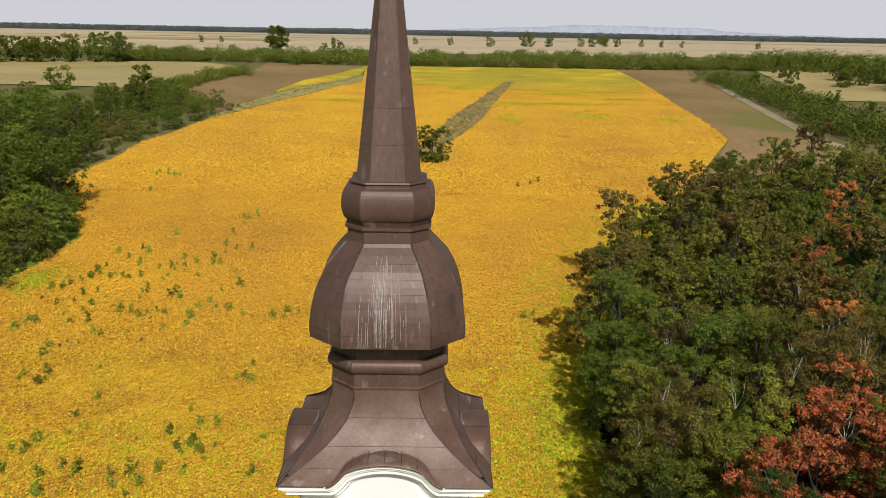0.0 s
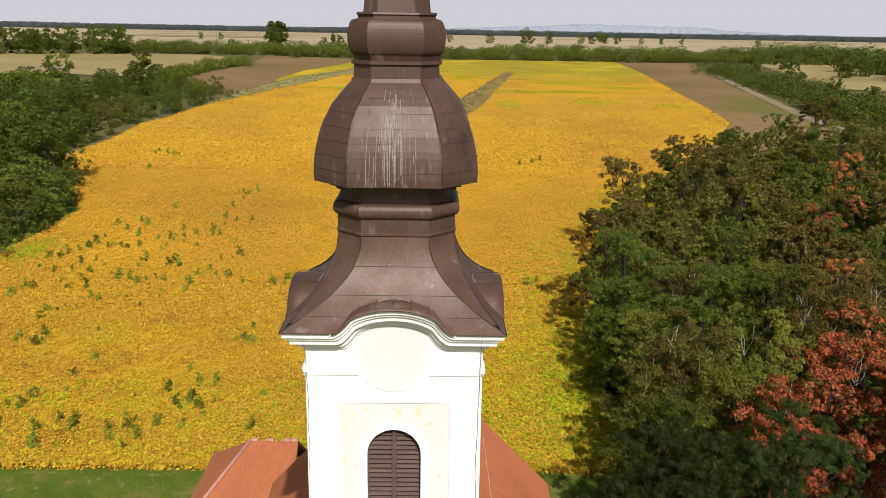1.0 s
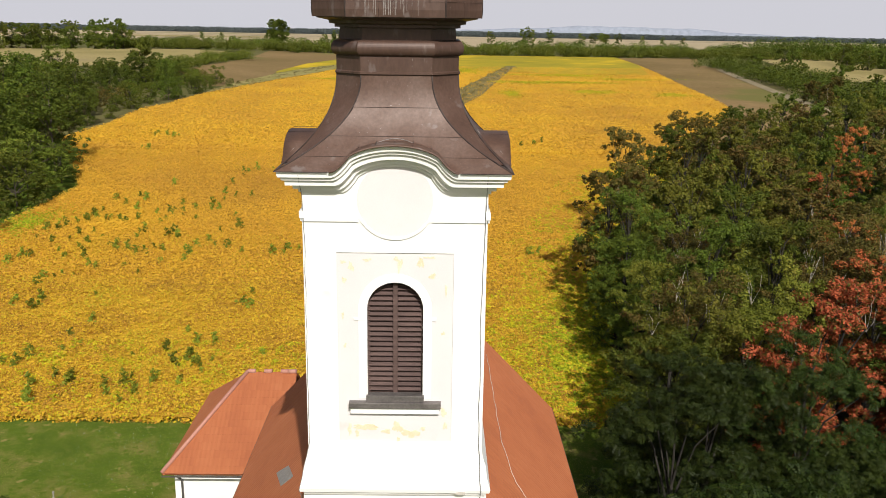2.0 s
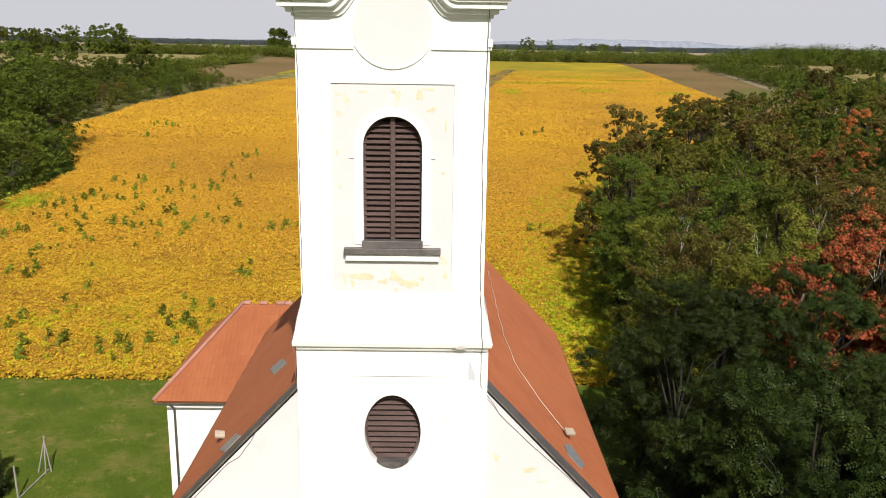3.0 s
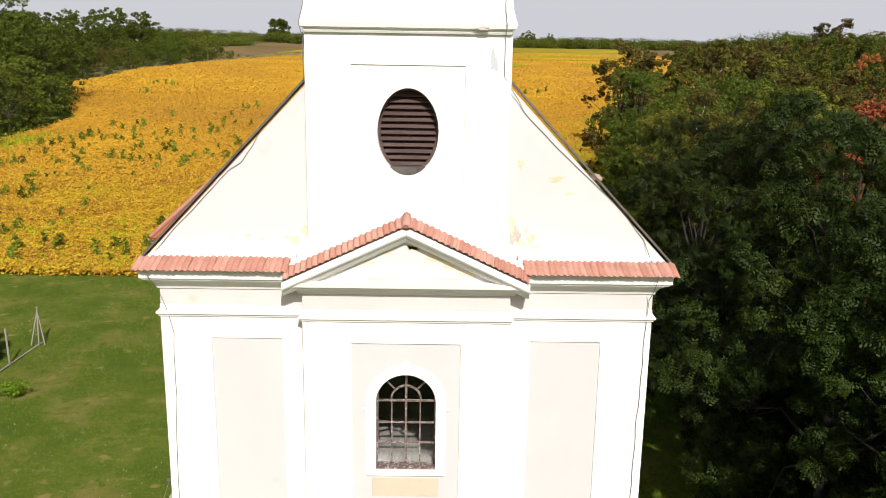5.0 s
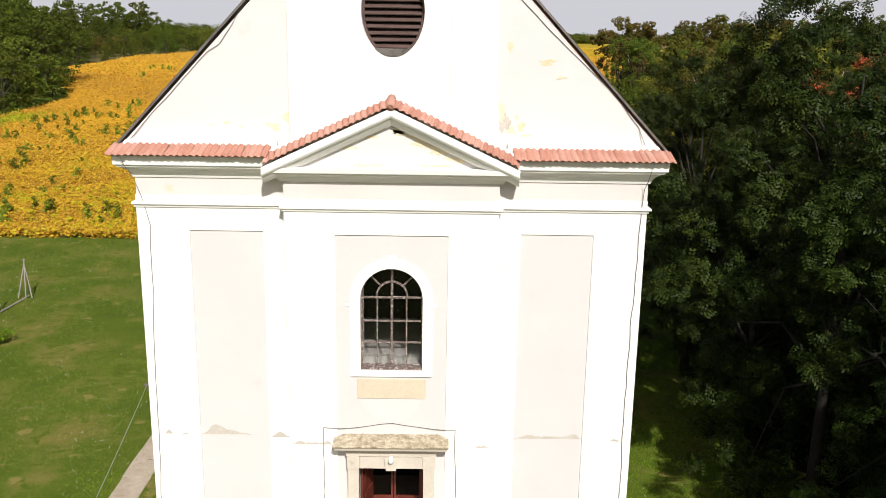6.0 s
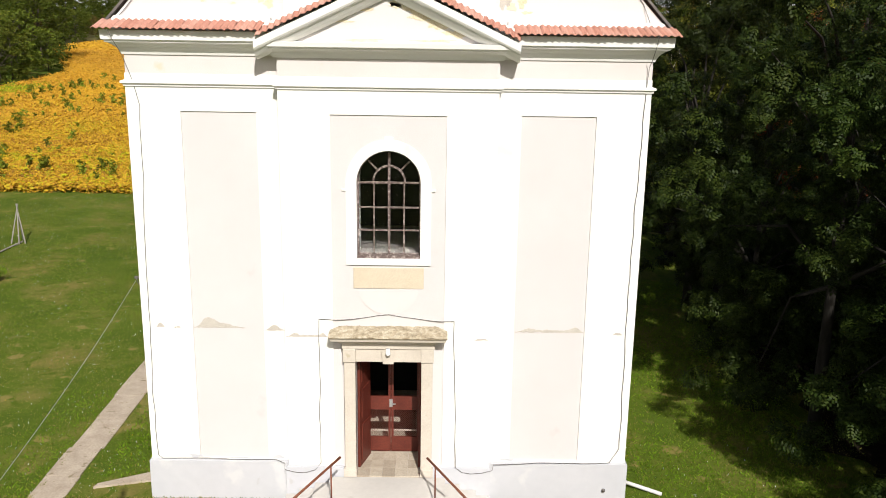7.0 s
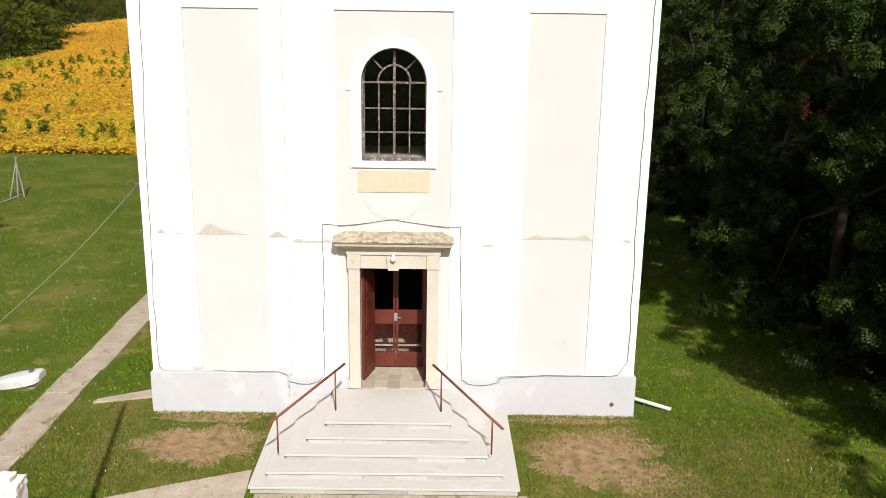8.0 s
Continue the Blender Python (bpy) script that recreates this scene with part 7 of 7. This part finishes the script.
blotch("bare_plaster", 1.72, 14.5, 0.07, 0.20, 0.419, M_PLINTH, church, 491)
blotch("bare_plaster", 1.48, 15.14, 0.14, 0.03, 0.245, M_BARE, church, 492)

# ---- utility pole with a lamp, gate pillar, wire ----
pole = thing("utility_pole", "grey utility pole with a white street lamp on its arm", "street lamp")
bm = bmesh.new()
tube(bm, [(-4.15, -9.2, -0.3), (-4.15, -9.2, 8.6)], 0.065, 10, 0.05)
part("post", bm, M_POST, pole, smooth=True)
bm = bmesh.new()
tube(bm, [(-4.15, -9.2, 4.50), (-3.9, -9.15, 4.64), (-3.66, -9.1, 4.70)], 0.025, 8)
part("arm", bm, M_STEEL, pole, smooth=True)
bm = bmesh.new()
rings = []
for x, w, up, dn in ((-3.80, 0.05, 0.03, 0.03), (-3.74, 0.085, 0.055, 0.045), (-3.58, 0.12, 0.065, 0.055), (-3.40, 0.135, 0.060, 0.055), (-3.31, 0.125, 0.050, 0.05), (-3.275, 0.09, 0.035, 0.04)):
    z = 4.73 + 0.22 * (x + 3.80)
    rings.append([bm.verts.new((x, -9.08 + w * c, z + e)) for c, e in ((-1, -dn), (-1, up * 0.3), (-0.7, up * 0.85), (0, up), (0.7, up * 0.85), (1, up * 0.3), (1, -dn))])
for a, b in zip(rings, rings[1:]):
    for k in range(7):
        bm.faces.new((a[k], a[(k + 1) % 7], b[(k + 1) % 7], b[k]))
bm.faces.new(rings[0])
bm.faces.new(rings[-1])
head = part("lamp_head", bm, M_PVC, pole, "pale grey enamelled lamp head")
part("lens", boxed(-3.62, -3.34, -9.17, -8.99, 4.715, 4.745), M_STEEL, head, "dull clear lamp cover")
part("sensor", boxed(-3.40, -3.36, -9.11, -9.06, 4.87, 4.90), M_LEAD, head)
wire = thing("overhead_wire", "thin overhead wire from pole to church wall", "cable")
bm = bmesh.new()
a, b = Vector((-4.15, -9.2, 5.0)), Vector((-5.42, 0.65, 5.0))
tube(bm, [a.lerp(b, t) - Vector((0, 0, 0.12 * math.sin(math.pi * t))) for t in np.linspace(0, 1, 16)], 0.0042, 5)
part("strand", bm, M_STEEL, wire)
brk = part("wire_bracket", boxed(-5.48, -5.24, 0.62, 0.68, 4.98, 5.03), M_LEAD, church, "small iron wall bracket")
cable("bracket_loop", [(-5.45, 0.65, 5.0), (-5.42, 0.68, 4.86), (-5.33, 0.70, 4.80), (-5.25, 0.70, 4.84)], 0.012, M_LEAD, brk)

pillar = thing("gate_pillar", "white-painted gate pillar with a chipped cap", "pillar")
def crumbled(name, x0, x1, y0, y1, z0, z1, rough):
    """A rendered block whose faces and edges have weathered unevenly."""
    bm = boxed(x0, x1, y0, y1, z0, z1)
    bmesh.ops.subdivide_edges(bm, edges=bm.edges[:], cuts=7, use_grid_fill=True)
    for v in bm.verts:
        v.co += noise.noise_vector(v.co * 6.0) * rough + noise.noise_vector(v.co * 17.0) * rough * 0.5
    return part(name, bm, M_WHITE, pillar)


crumbled("shaft", -6.06, -5.66, -5.35, -4.95, -0.2, 1.22, 0.022)
crumbled("cap", -6.08, -5.64, -5.37, -4.93, 1.205, 1.34, 0.03)
crumbled("crown", -5.98, -5.76, -5.28, -5.04, 1.32, 1.43, 0.035)

pipe = thing("drain_pipe", "grey plastic drain pipe lying on the grass", "pipe")
bm = bmesh.new()
tube(bm, [(5.25, 0.95, 0.16), (5.6, 0.78, 0.12), (6.2, 0.46, 0.06)], 0.045, 10)
part("tube", bm, M_PVC, pipe, smooth=True)
bm = bmesh.new()
tube(bm, [(4.80, 0.16, 0.30), (4.80, 0.21, 0.30)], 0.04, 10)
part("outlet", bm, M_LEAD, church, "small round pipe outlet in the plinth", True)

# ---- far corner of the lawn: tripod, fence, hedge ----
tri = thing("pole_tripod", "tripod of weathered wooden poles on the lawn", "tripod")
for i, (dx, dy) in enumerate(((-0.32, -0.25), (0.33, -0.2), (-0.05, 0.42), (0.12, -0.4))):
    bm = bmesh.new()
    tube(bm, [(-18.5 + dx, 22.9 + dy, height1(-18.5, 22.9) - 0.05), (-18.5 - dx * 0.12, 22.9 - dy * 0.12, 1.85)], 0.035, 6, 0.025)
    part("pole", bm, M_POST, tri)
fence = thing("wire_fence", "low garden fence with grey posts", "fence")
for x, y in ((-18.6, 20.0), (-18.75, 17.6)):
    bm = bmesh.new()
    tube(bm, [(x, y, -0.1), (x - 0.05, y, 1.75)], 0.045, 6)
    part("post", bm, M_POST, fence)
bm = bmesh.new()
tube(bm, [(-18.4, 22.9, 0.06), (-18.6, 20.0, 0.06), (-18.75, 17.6, 0.06)], 0.04, 6)
part("rail", bm, M_POST, fence)
for i, (x, y, h_) in enumerate(((-19.7, 20.6, 2.3), (-19.5, 18.9, 2.2), (-20.5, 21.6, 2.2), (-20.0, 17.2, 2.1))):
    rng = np.random.default_rng(500 + i)
    cl = [(x + rng.normal() * 0.12, y + rng.normal() * 0.12, z, 0.42 * (1.05 - 0.45 * z / h_)) for z in np.linspace(0.2, h_ - 0.15, 8)]
    v, f = leaf_cloud(cl, 2600, 0.10, rng)
    sh = thing("thuja", "dark green clipped thuja at the garden fence", "shrub", group="thujas at the fence")
    link_mesh("foliage", cloud_mesh("foliage", v, f, M_THUJA), M_THUJA, sh)
    bm = bmesh.new()
    tube(bm, [(x, y, -0.1), (x, y, h_ * 0.8)], 0.05, 6, 0.02)
    part("trunk", bm, M_BARK, sh)
for i, (x, y, r) in enumerate(((-16.8, 16.5, 0.5), (-17.6, 15.6, 0.45))):
    rng = np.random.default_rng(520 + i)
    cl = [(x + rng.normal() * 0.2, y + rng.normal() * 0.2, 0.15 + rng.uniform(0, 0.5), 0.28) for _ in range(9)]
    v, f = leaf_cloud(cl, 900, 0.10, rng)
    sh = thing("garden_shrub", "small round light green shrub on the lawn", "shrub")
    link_mesh("foliage", cloud_mesh("foliage", v, f, M_LUSH), M_LUSH, sh)
